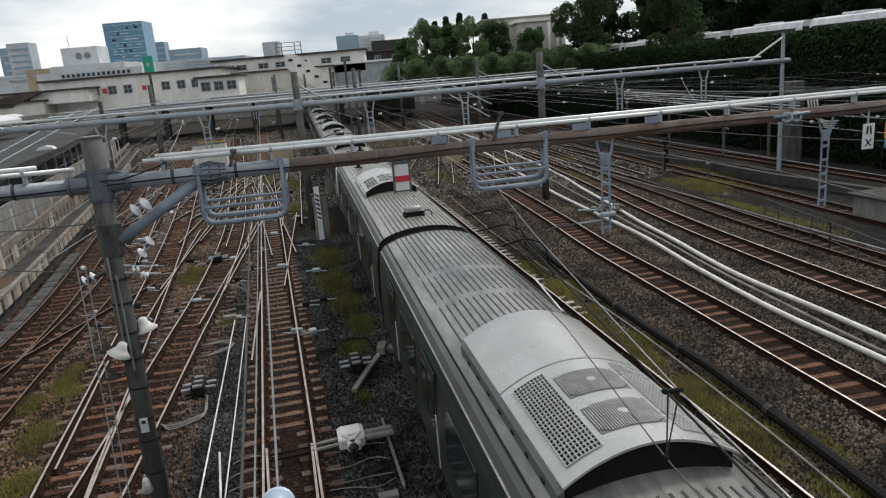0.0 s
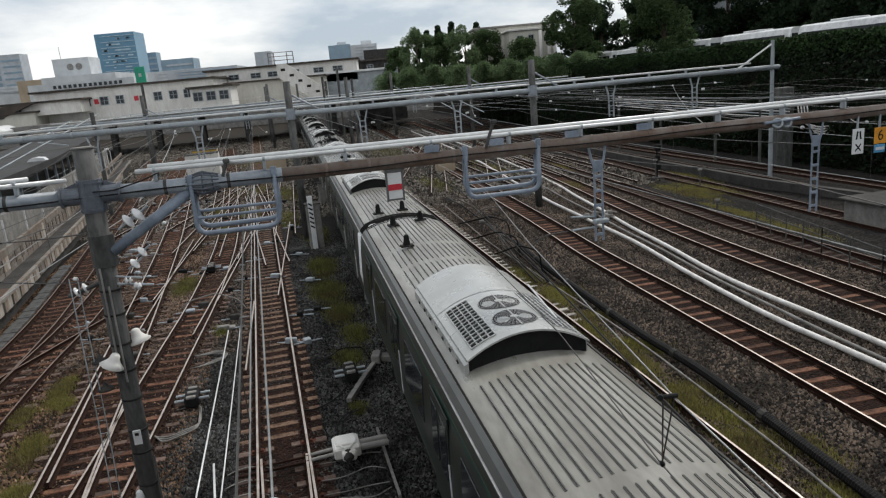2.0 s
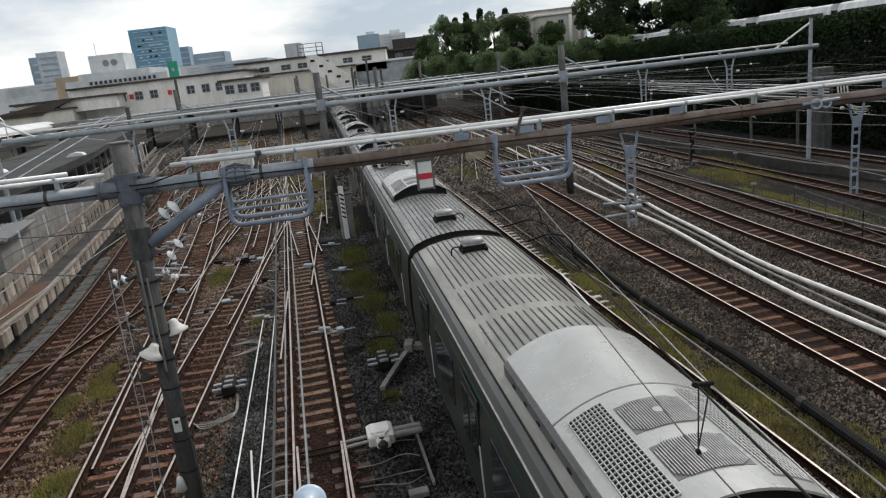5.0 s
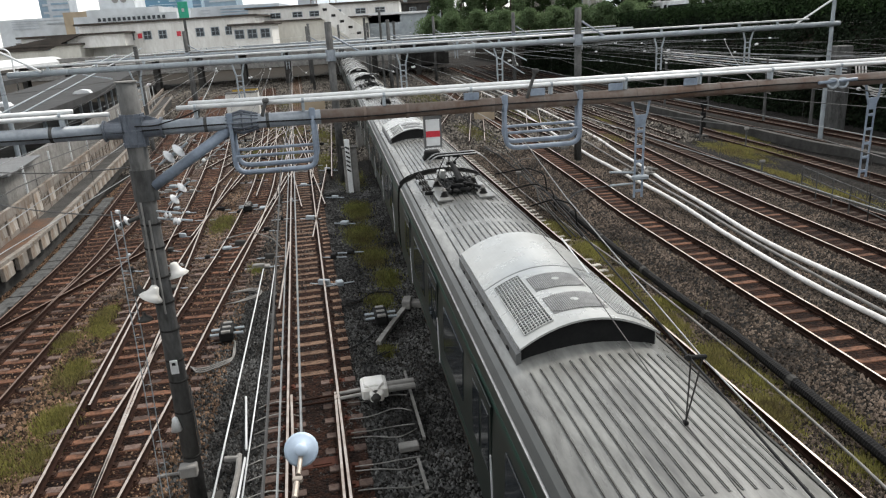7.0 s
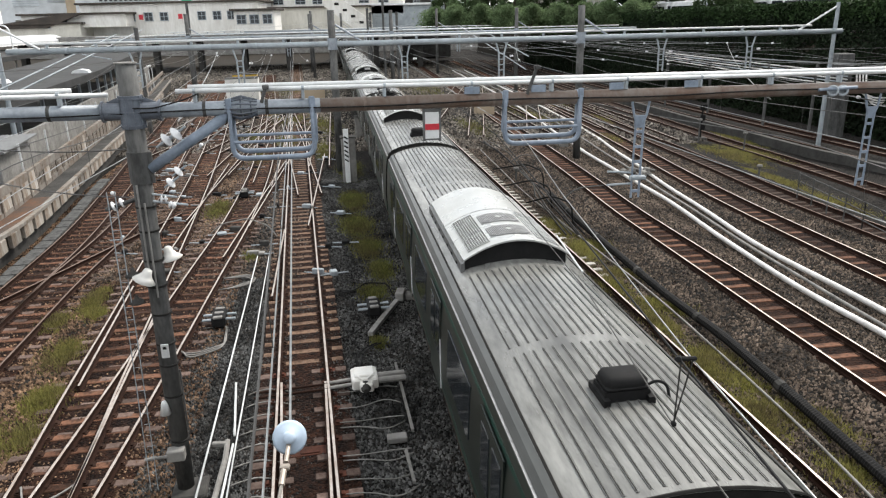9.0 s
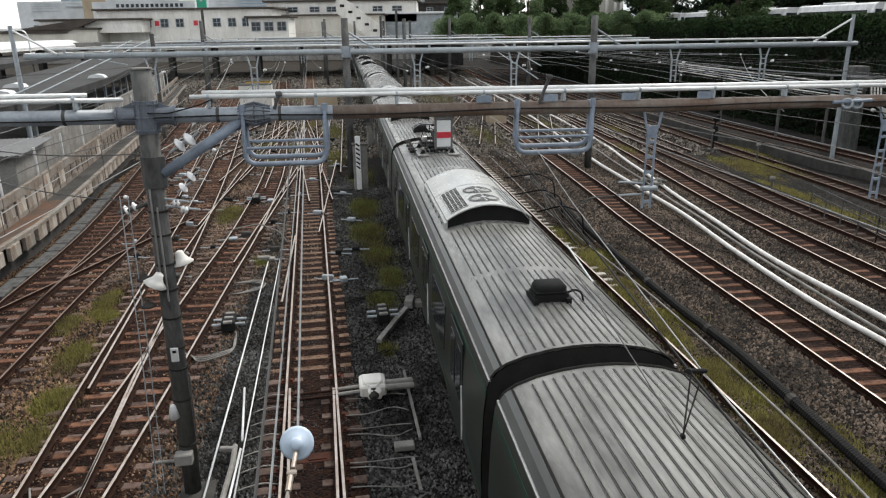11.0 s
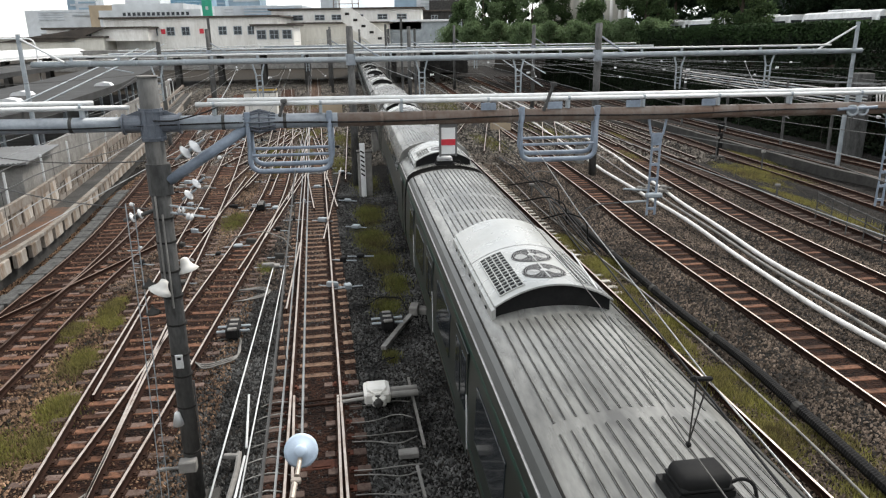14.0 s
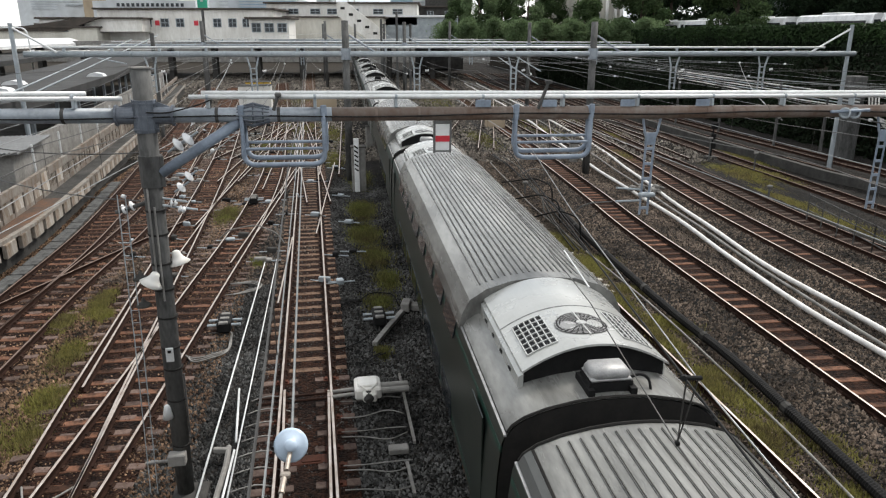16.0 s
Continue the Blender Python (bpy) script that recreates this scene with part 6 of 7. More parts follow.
# point levers and small white fittings in the throat
random.seed(8)
for k in range(130):
    y = random.uniform(22, 80)
    x = -4.0 - 0.19 * (y - 20) + random.uniform(-6.5 - 0.05 * y, 2.0)
    d_ = thing("signal_fitting", pose(x, y, -0.25, 0, 0, random.uniform(-20, 20)), "small grey point fitting between the rails", "point fitting", "point fittings")
    part("fitting_body", box(bmesh.new(), (0, 0, 0.13), (random.uniform(0.12, 0.45), random.uniform(0.12, 0.3), random.uniform(0.1, 0.28)), bev=0.03), M[random.choice(["concrete", "black", "black", "concrete_dark", "galv_far"])], d_)
    part("fitting_rod", tube(bmesh.new(), [(-0.5, 0, 0.1), (0.5, 0, 0.1)], 0.025, 6), M["galv_far"], d_)

for x0, y0, x1, y1 in ((5.4, 33.5, 3.0, 35.2), (5.2, 30.0, 3.2, 31.4), (5.6, 27.2, 3.8, 28.2)):
    tagged(part("stay_bracket", tube(bmesh.new(), bend([(x0, y0, -0.2), (x0 - 0.1, y0, 0.75), (x0 - 0.8, (y0 + y1) / 2, 0.95), (x1, y1, 0.55)], 0.3), 0.035, 7), M["black"], smooth=True), "black bent stay bracket beside the track", "bracket", "stay brackets beside the track")

# low wire fence and shed at the right of the yard
def fence(pts, h, label, n_bars=2, material="galv_far", step=2.0):
    f_ = thing("yard_fence", None, label, "fence")
    for (x0, y0), (x1, y1) in zip(pts, pts[1:]):
        L = math.hypot(x1 - x0, y1 - y0)
        k = max(1, int(L / step))
        for i in range(k + 1):
            x, y = x0 + (x1 - x0) * i / k, y0 + (y1 - y0) * i / k
            part("post", tube(bmesh.new(), [(x, y, -0.35), (x, y, h)], 0.03, 6), M[material], f_)
        for j in range(n_bars):
            z = h * (1 - j / n_bars) - 0.04
            part("rail_bar", tube(bmesh.new(), [(x0, y0, z), (x1, y1, z)], 0.022, 6), M[material], f_)
    return f_


fence([(16.4, 30.5), (16.2, 25.2), (16.0, 21.5), (16.5, 17.0)], 1.05, "low weathered grey tube fence between the tracks", 3, "pole_grey", 1.3)
shed = thing("lineside_shed", pose(22.0, 29.5, -0.4, 0, 0, 8), "small grey shed with a flat roof at the yard's edge", "shed")
part("shed_wall", box(bmesh.new(), (0, 0, 0.6), (2.6, 2.2, 1.2), bev=0.02), M["concrete"], shed)
part("shed_roof", box(bmesh.new(), (0, 0, 1.27), (3.1, 2.6, 0.1), bev=0.02), M["concrete_dark"], shed)
pillar = tagged(part("concrete_pillar", box(bmesh.new(), (0, 0, 2.6), (1.1, 1.0, 6.0), bev=0.06), M["pole_grey"], m=pose(27.6, 48, -0.4)), "grey concrete pillar at the foot of the bank", "pillar")
tagged(part("trough_wall", sweep(bmesh.new(), [(-0.2, -0.4), (0.2, -0.4), (0.2, 0.35), (-0.2, 0.35)], [(25.2, 28, 0), (22.0, 40, 0), (19.8, 55, 0), (17, 80, 0)]), M["concrete_dark"]), "low dark concrete wall along the tracks", "low wall", kind="structure")

sg = thing("shunting_signal", pose(17.9, 46.5, -0.35), "dark signal post with black lamp heads", "signal")
part("post", tube(bmesh.new(), [(0, 0, 0), (0, 0, 2.6)], 0.06, 8), M["black"], sg)
for z, w in ((2.4, 0.42), (1.7, 0.3), (1.1, 0.36)):
    part("lamp_head", box(bmesh.new(), (0.05, 0, z), (w, 0.24, 0.4), bev=0.04), M["black"], sg)
part("signal_foot", box(bmesh.new(), (0, 0, 0.15), (0.7, 0.6, 0.5), bev=0.04), M["concrete_dark"], sg)
for k in range(4):
    tagged(part("bank_conduit", tube(bmesh.new(), bend([(28.0 + 0.22 * k, 46.9, 4.3), (28.15 + 0.22 * k, 46.8, 2.9 - 0.12 * k), (29.3, 46.6, 2.35 - 0.16 * k), (33.5, 45.5, 2.5 - 0.16 * k)], 0.3), 0.05, 8), M["white_pipe"], smooth=True), "pale bent conduit along the foot of the bank", "conduit", "conduits at the bank")
for k in range(5):
    tagged(part("cable_rack_pipe", tube(bmesh.new(), [(27.3, 46.6, 3.2 + 0.2 * k), (24.6, 52, 3.5 + 0.2 * k), (21.5, 66, 4.0 + 0.15 * k)], 0.045, 6), M["galv_far" if k % 2 else "white_pipe"], smooth=True), "grey cable pipe on a rack before the bank", "conduit", "conduits at the bank")
for x, y in ((26.3, 48.6), (24.6, 52), (23.1, 59), (21.6, 65.5)):
    tagged(part("rack_post", box(bmesh.new(), (0, 0, 2.3), (0.16, 0.16, 5.0), bev=0.01), M["pole_grey"], m=pose(x, y, -0.35)), "dark post of the cable rack", "post", "cable rack posts")

# ---- platform and canopies at the left ----
def ribbon(name, pts, section, material, label, category, kind="structure"):
    return tagged(part(name, sweep(bmesh.new(), section, [(x, y, 0) for x, y in pts]), M[material]), label, category, kind=kind)


EDGE = [(-13.4, 4), (-14.2, 15), (-15.5, 25.7), (-16.1, 28.4), (-17.8, 35.1), (-21.2, 48.1), (-26, 66), (-36, 100)]
WALL = [(x - 1.2, y) for x, y in EDGE]
ribbon("platform", EDGE, [(-26, -0.4), (-0.3, -0.4), (-0.3, 0.82), (-26, 0.82)], "concrete_dark", "old dark concrete platform", "platform")
ribbon("platform_edge", EDGE, [(-0.2, 0.83), (0.0, 0.83), (0.0, 0.95), (-0.2, 0.95)], "slat_stain", "pale worn platform edge kerb", "platform edge")
ribbon("platform_rust", [p for p in EDGE if p[1] < 28] + [(-16.6, 30.2)], [(-1.1, 0.825), (-0.21, 0.825), (-0.21, 0.86), (-1.1, 0.86)], "rust_stain", "rust-stained steel sheets on the platform's end", "platform")
eb = thing("platform_blocks", None, "pale edge blocks under the platform lip", "edge block", "", "structure")
blk = mesh_of("edge_block", box(bmesh.new(), (0, 0, 0), (0.16, 0.95, 0.5), bev=0.02), M["slat_stain"])
for i, (x, y) in enumerate(glide([(b, a) for a, b in EDGE], 1.3)):
    if 8 < y < 80:
        part("edge_block", blk, None, eb, m=pose(x - 0.12, y, 0.58, 0, 0, 12))
sl_ = thing("foot_slabs", None, "row of grey concrete slabs at the platform foot", "concrete slab", "", "structure")
lid = mesh_of("trough_lid", box(bmesh.new(), (0, 0, 0), (0.5, 0.92, 0.12), bev=0.015), M["pole_grey"])
for i, (x, y) in enumerate(glide([(b, a) for a, b in EDGE], 1.0)):
    if 15 < y < 38:
        part("trough_lid", lid, None, sl_, m=pose(x + 0.42, y, -0.1 + 0.012 * (i % 3), 0, 0, 11 + 2 * (i % 2)))
pf = thing("platform_fence", None, "stained concrete fence with slatted bays along the platform", "fence", "", "structure")
ribbon("fence_wall", WALL, [(-0.06, 0.82), (0.06, 0.82), (0.06, 1.05), (-0.06, 1.05)], "concrete_rust", "stained low concrete kerb under the fence", "wall")
slat = mesh_of("fence_slat", box(bmesh.new(), (0, 0, 0), (0.07, 0.09, 0.62), bev=0.008), M["slat_stain"])
panel = mesh_of("fence_panel", box(bmesh.new(), (0, 0, 0), (0.06, 0.98, 0.9), bev=0.012), M["slat_stain"])
fence_pier = mesh_of("fence_pier", box(bmesh.new(), (0, 0, 0), (0.16, 0.14, 1.2), bev=0.012), M["concrete_rust"])
for i, (x, y) in enumerate(glide([(b, a) for a, b in WALL], 0.2)):
    if 31 < y < 62 and i % 6:
        part("fence_slat", slat, None, pf, m=pose(x, y, 1.34, 0, 0, 14))
for i, (x, y) in enumerate(glide([(b, a) for a, b in WALL], 1.2)):
    if 10 < y < 75:
        part("fence_pier", fence_pier, None, pf, m=pose(x, y, 1.42, 0, 0, 14))
        if y < 31 or y > 62 or i % 7 == 3:
            part("fence_panel", panel, None, pf, m=pose(x - 0.13 + 0.012 * (i % 3), y + 0.6, 1.46, 0, 0, 14))
ribbon("fence_rail", WALL, [(-0.08, 1.64), (0.08, 1.64), (0.08, 2.0), (-0.08, 2.0)], "concrete_rust", "pale top band of the platform fence", "fence rail")
for i, (x, y) in enumerate(glide([(b, a) for a, b in WALL], 4.5)):
    if 12 < y < 90:
        tagged(part("fence_post", tube(bmesh.new(), [(0, 0, 0.8), (0, 0, 3.1)], 0.05, 8), M["galv"], m=pose(x - 0.3, y, 0)), "thin grey post behind the platform fence", "post", "posts behind the fence")
ribbon("back_wall", [(-20.8, 35.2)] + [(x - 1.9, y) for x, y in WALL if y > 36], [(-0.08, 0.82), (0.08, 0.82), (0.08, 2.75), (-0.08, 2.75)], "concrete", "grey panel wall behind the platform fence", "wall")
hut = thing("platform_hut", pose(-21.4, 31.6, 0.82, 0, 0, 16), "low grey hut with a flat pale roof on the platform", "hut")
part("hut_wall", box(bmesh.new(), (0, 0, 1.0), (4.5, 5.0, 2.0), bev=0.03), M["concrete"], hut)
wave = [(-2.6 + 0.1 * k, 2.1 + (0.05 if k % 2 else 0.0)) for k in range(53)]
part("hut_roof", slab(wave + [(2.6, 2.03), (-2.6, 2.03)], -2.9, 2.9), M["ac_grey"], hut, "corrugated metal roof")
def canopy(pts, w, z, material, label, t=0.35, arch=0.0):
    n = 8
    top = [(-w / 2 + w * k / n, z + arch * (1 - (2 * k / n - 1) ** 2)) for k in range(n + 1)]
    return ribbon("platform_canopy", pts, top[::-1] + [(-w / 2, z - t), (w / 2, z - t)], material, label, "canopy")


canopy([(-25, 22), (-27.2, 40), (-33, 62), (-44, 96), (-52, 120)], 8.5, 4.35, "canopy", "wide dark felt canopy roof over the platform", 0.5)
canopy([(-42, 30), (-46, 60), (-57, 100), (-64, 124)], 9.0, 5.0, "canopy", "dark canopy roof over the far platform", 0.5)
canopy([(-50, 60), (-60, 92), (-66, 118), (-68, 132)], 4.5, 6.0, "canopy_white", "long white curved canopy roof", 0.4, 0.9)
for x, y in ((-27.0, 43.5), (-30.0, 50), (-29, 60)):
    sk = tagged(part("skylight", slab([(-0.7, 0.0), (-0.5, 0.22), (0, 0.32), (0.5, 0.22), (0.7, 0.0)], -0.6, 0.6), M["canopy_white"], m=pose(x, y, 4.34, 0, 0, 15)), "white domed skylight on the dark canopy", "skylight", "skylights on the canopy")
for k in range(14):
    y = 26 + 6 * k
    x = float(np.interp(y, [22, 40, 62, 96, 120], [-25, -27.2, -33, -44, -52]))
    cp = tagged(part("canopy_post", box(bmesh.new(), (0, 0, 1.6), (0.2, 0.2, 3.2)), M["galv_far"], m=pose(x + 2.6, y, 0.8)), "grey post under the canopy", "post", "canopy posts")

# ---- station building ----
def building(name, x0, x1, y, depth, z0, z1, wall, label, roof="roof_brown", over=0.6, rt=0.35, wins=(), winz=(), ww=1.4, group=""):
    """Wall block, roof slab and recessed windows along its near face."""
    b = thing(name, pose((x0 + x1) / 2, y, 0), label, "building", group)
    w = x1 - x0
    part("wall", box(bmesh.new(), (0, depth / 2, (z0 + z1) / 2), (w, depth, z1 - z0)), M[wall], b)
    if roof:
        part("roof", box(bmesh.new(), (0, depth / 2, z1 + rt / 2), (w + 2 * over, depth + 2 * over, rt), bev=0.05), M[roof], b)
    for xw in wins:
        for za, zb in winz:
            wnd = part("window", box(bmesh.new(), (xw - (x0 + x1) / 2, 0.03, (za + zb) / 2), (ww, 0.1, zb - za)), M["glass"], b)
            fr = bmesh.new()
            cx, cz = xw - (x0 + x1) / 2, (za + zb) / 2
            for s in (-1, 1):
                box(fr, (cx + s * ww / 2, -0.05, cz), (0.12, 0.12, zb - za + 0.1))
                box(fr, (cx, -0.05, cz + s * (zb - za) / 2), (ww + 0.1, 0.12, 0.1))
            box(fr, (cx, -0.04, cz), (0.08, 0.1, zb - za))
            box(fr, (cx, -0.04, cz), (ww, 0.1, 0.07))
            part("window_frame", fr, M["galv_far"], wnd)
    return b


deck = thing("station_deck", None, "concrete deck that carries the station over the tracks, paled for haze", "deck", "", "structure")
# Deck slab and backdrop use paler concrete, which paints in the far haze.
part("slab", box(bmesh.new(), (-48, 144, 5.9), (110, 30, 1.0)), M["concrete"], deck)
for x in range(-98, 6, 8):
    part("pier", box(bmesh.new(), (x, 133, 2.5), (0.9, 1.4, 5.9)), M["concrete_dark"], deck)
tagged(part("backdrop", box(bmesh.new(), (-40, 215, 5), (160, 1.0, 11)), M["concrete"]), "grey wall added to close the view beyond the station", "backdrop", kind="structure")
STATION = building("station_building", -66, -32.5, 140, 12, 6.4, 12.0, "white_paint", "long white station building with a dark roof edge", wins=(-56.5, -53.2, -50.3, -43.2, -40.3, -37.6, -34.4), winz=((8.9, 10.4),), ww=1.5)
building("station_wing", -100, -64, 135, 10, 6.4, 8.6, "cream_paint", "cream station wing with a low roof", wins=(-86, -80, -70.0), winz=((8.0, 8.5),), ww=1.2)
building("station_wing", -75, -56, 136, 6, 8.0, 10.2, "white_paint", "cream raised block on the station wing", wins=(-67.2,), winz=((8.6, 9.3),), ww=1.2)
bm = slab([(-84, 8.0), (-70, 8.0), (-63, 10.5), (-66, 10.5)], 134.6, 135.4)
tagged(part("sloped_parapet", bm, M["roof_brown"]), "dark sloping roof edge of the station wing", "roof edge", kind="structure")
building("station_house", -34.8, -27.7, 131, 6, 6.4, 10.2, "white_paint", "small white upper room with dark windows", wins=(-33.5, -31.2, -28.9), winz=((8.0, 9.5),), ww=1.6)
building("station_concourse", -31, -12, 144, 10, 6.4, 10.7, "cream_paint", "cream concourse block under the upper storey", rt=0.3)
building("station_upper_storey", -36.5, -5.5, 152, 12, 9.5, 13.6, "white_paint", "pale upper storey with a dark flat roof", wins=(-33.5, -31, -26.5, -23, -18.5, -13.5, -9.5), winz=((11.6, 12.6),), ww=2.0)
building("station_annex", -13.5, 3.0, 152, 8, 6.4, 11.0, "galv_far", "low grey annex with a pale roof slab", roof="canopy_white", wins=(), rt=0.4)
building("station_block", -6.5, 4.5, 166, 8, 0, 13.4, "concrete_dark", "dark block behind the station annex", wins=(-3, 1), winz=((11.8, 12.6),))
bm = slab([(-20.0, 13.4), (-18.2, 13.4), (-11.0, 8.0), (-11.0, 6.4), (-14.0, 6.4), (-20.0, 11.0)], 138.0, 138.5)
stair = tagged(part("covered_stair", bm, M["white_paint"]), "white sloping parapet of an outside stair with small openings", "stair")
for k in range(5):
    part("stair_opening", box(bmesh.new(), (-18.9 + 1.5 * k, 137.98, 12.3 - 1.12 * k), (0.8, 0.06, 0.45)), M["under"], stair)
rf = thing("roof_frame", pose(-21.2, 154, 14), "open steel pipe frame on the station roof", "frame")
bm = bmesh.new()
for x in (-2.6, -1.4, 1.3, 2.6):
    tube(bm, [(x, 0, 0), (x, 0, 2.4)], 0.09, 6)
for z in (0.8, 1.6, 2.4):
    tube(bm, [(-2.6, 0, z), (2.6, 0, z)], 0.07, 6)
part("pipe", bm, M["beam_rust"], rf)
for x, z0, z1 in ((-66, 5.5, 9.5), (-53.0, 5.5, 9.3)):
    bm = bmesh.new()
    tube(bm, bend([(x, 100, z0 - 5), (x, 100, z1 - 1), (x + 9, 100, z1 - 1), (x + 9, 100, z0 - 5)], 1.2), 0.1, 8)
    tagged(part("pipe_portal", bm, M["galv"]), "bent grey pipe portal over the tracks", "portal", "pipe portals") if x < -60 else None
for x in (-54.6, -47.2):
    rs = part("red_sign", box(bmesh.new(), (x + 49.25, -0.1, 9.4), (1.0, 0.12, 2.2)), M["white_paint"], STATION, "small white sign with red marks")
    part("red_bar", box(bmesh.new(), (x + 49.25, -0.18, 9.6), (0.8, 0.06, 0.9)), M["red"], rs)

# ---- skyline ----
def tower(x0, x1, y, z1, material, label, bands=0, line="tower_line", depth=None, z0=0.0, cap=None):
    t_ = thing("tower_block", pose((x0 + x1) / 2, y, 0), label, "tower", "towers on the skyline")
    w = x1 - x0
    d = depth or w * 0.8
    part("shaft", box(bmesh.new(), (0, d / 2, (z0 + z1) / 2), (w, d, z1 - z0)), M[material], t_)
    for k in range(bands):
        z = z1 - (k + 1) * (z1 - 22) / (bands + 1)
        part("window_band", box(bmesh.new(), (w * 0.06, -0.2, z), (w * 0.8, 0.5, (z1 - 22) / (bands + 1) * 0.3)), M[line], t_)
    if cap:
        part("roof_plant", box(bmesh.new(), (w * 0.1, d / 2, z1 + cap / 2), (w * 0.4, d * 0.4, cap)), M["city_white"], t_)
    return t_


ta = tower(-264, -228, 700, 77, "tower_blue", "tall blue glass tower with pale floor bands", 0)
random.seed(3)
for k in range(7):
    z = 72 - 5.2 * k
    part("floor_band", box(bmesh.new(), (2, -0.3, z + 2.4), (31, 0.6, 0.5)), M["tower_line"], ta)
    for j in range(random.randint(3, 6)):
        part("lit_panel", box(bmesh.new(), (random.uniform(-11, 14), -0.4, z), (random.uniform(1.5, 5), 0.6, 1.2)), M["tower_line"], ta)
tower(-247, -229, 760, 61, "tower_pale", "pale blue tower behind the glass tower", 6, "tower_grey")
tower(-208, -178, 700, 49, "tower_pale", "broad blue-grey office block", 4, "tower_grey")
tower(-372, -353, 720, 64, "tower_pale", "blue-grey tower with pale ribs", 5, "tower_grey")
tower(-354, -334, 700, 66, "tower_grey", "round-shouldered pale tower with ribs", 7, "tower_pale")
WB = tower(-175, -156, 400, 36.5, "city_white", "white block with rooftop antennas and two round marks", 0)
for x in (-166, -161.5):
    bm = bmesh.new()
    lathe(bm, [(1.2, 0), (1.7, 0), (1.7, 0.3), (1.2, 0.3)], 20, pose(x + 165.5, -0.2, 32.0, 90))
    part("ring_mark", bm, M["concrete"], WB)
tagged(part("roof_mast", tube(bmesh.new(), [(0, 0, 36), (0, 0, 43)], 0.15, 5), M["galv_far"], m=pose(-171, 402, 0)), "thin antenna on the white block", "antenna")
tower(-178, -140, 390, 27, "city_white", "low white hall with a row of dark windows", 0)
wl_ = thing("window_row", pose(-140, 345, 0), "long white building with a row of small windows", "building")
part("wall", box(bmesh.new(), (0, 6, 11), (48, 12, 22)), M["city_white"], wl_)
for k in range(14):
    part("window", box(bmesh.new(), (-12 + 2.3 * k, -0.1, 20.2), (1.3, 0.5, 1.5)), M["glass"], wl_)
tower(-205, -170, 420, 28, "city_tan", "low tan block in the city", 0)
tower(-225, -195, 430, 24, "city_white", "low white block in the city", 3, "tower_grey")
tower(-300, -240, 520, 30, "city_white", "low pale block in the city", 4, "tower_grey")
tower(-230, -180, 560, 33, "tower_grey", "low grey block in the city", 3, "tower_pale")
tower(-165, -120, 520, 31, "city_white", "low pale block in the city", 3, "tower_grey")
tower(-140, -95, 480, 29, "tower_grey", "low grey block in the city", 3, "tower_pale")
gs = tagged(part("green_sign", box(bmesh.new(), (-98, 300, 20), (4.0, 0.6, 7.5), bev=0.1), M["sign_green"]), "green upright roof sign with a pale mark", "sign")
part("sign_post", box(bmesh.new(), (-98, 300.4, 8), (0.8, 0.5, 17)), M["galv_far"], gs)
part("pale_mark", box(bmesh.new(), (-98, 299.6, 20.5), (1.0, 0.2, 1.3)), M["city_white"], gs)
tower(-86, -75, 500, 37, "tower_grey", "small grey block with a rooftop plant", 0)
tower(-36, -21, 500, 37, "tower_pale", "grey tower behind the station", 0, cap=2)
tower(-21, -3, 500, 36, "city_white", "white tower with balconies behind the station", 6, "tower_grey", cap=2.5)
tower(-12, 18, 480, 31, "concrete_dark", "dark low block behind the station", 0)

# ---- bank with ivy, road with buses, trees and villa at the right ----
BANK = [(36.5, 2), (33.5, 20), (30.6, 40), (28.0, 63), (25.0, 85), (20.0, 125), (12.0, 190)]
SEC = [(0.0, -0.4), (0.4, 2.5), (1.2, 5.2), (2.2, 6.25), (3.2, 6.3), (60, 6.3), (60, -0.4)]
tagged(part("bank", sweep(bmesh.new(), SEC, [(x, y, 0) for x, y in BANK]), M["soil"]), "steep planted bank along the yard", "bank", kind="structure")
tagged(part("terrace_road", sweep(bmesh.new(), [(4.0, 6.38), (22, 6.38), (22, 6.2), (4, 6.2)], [(x, y, 0.02) for x, y in BANK]), M["asphalt"]), "asphalt road on the terrace above the bank", "road", kind="structure")


def leaf_cloud(n, place, size, seed):
    """n small leaf quads; place(g, n) gives their centres."""
    g = np.random.default_rng(seed)
    c = place(g, n)
    u = g.normal(size=(len(c), 3))
    u /= np.linalg.norm(u, axis=1, keepdims=True)
    w = np.cross(u, g.normal(size=(len(c), 3)))
    w /= np.linalg.norm(w, axis=1, keepdims=True)
    s = size * (0.6 + 0.8 * g.random((len(c), 1)))
    v = np.stack([c - u * s, c + w * s * 0.6, c + u * s, c - w * s * 0.6], 1).reshape(-1, 3)
    return v.tolist(), [(4 * k, 4 * k + 1, 4 * k + 2, 4 * k + 3) for k in range(len(c))]


def ivy_place(g, n):
    t = g.random(n) ** 1.3 * 125 + 14
    bx, by = np.interp(t, [b for a, b in BANK], [a for a, b in BANK]), t
    h = g.random(n) * 8.2
    off_ = np.interp(h, [0, 2.5, 5.2, 6.8, 8.2], [0.0, 0.4, 1.2, 2.2, 3.0])
    lump = 0.5 * np.sin(by * 0.9 + h * 1.3) * np.cos(by * 0.37 - h) + 0.3 * np.sin(by * 2.3)
    return np.stack([bx + off_ - 0.35 - 0.35 * lump + g.normal(0, 0.15, n), by, h - 0.35], 1)


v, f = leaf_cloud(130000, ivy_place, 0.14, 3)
tagged(raw("ivy", v, f, M["ivy"]), "dense green ivy over the bank, darkened for its shade", "ivy", kind="stuff")


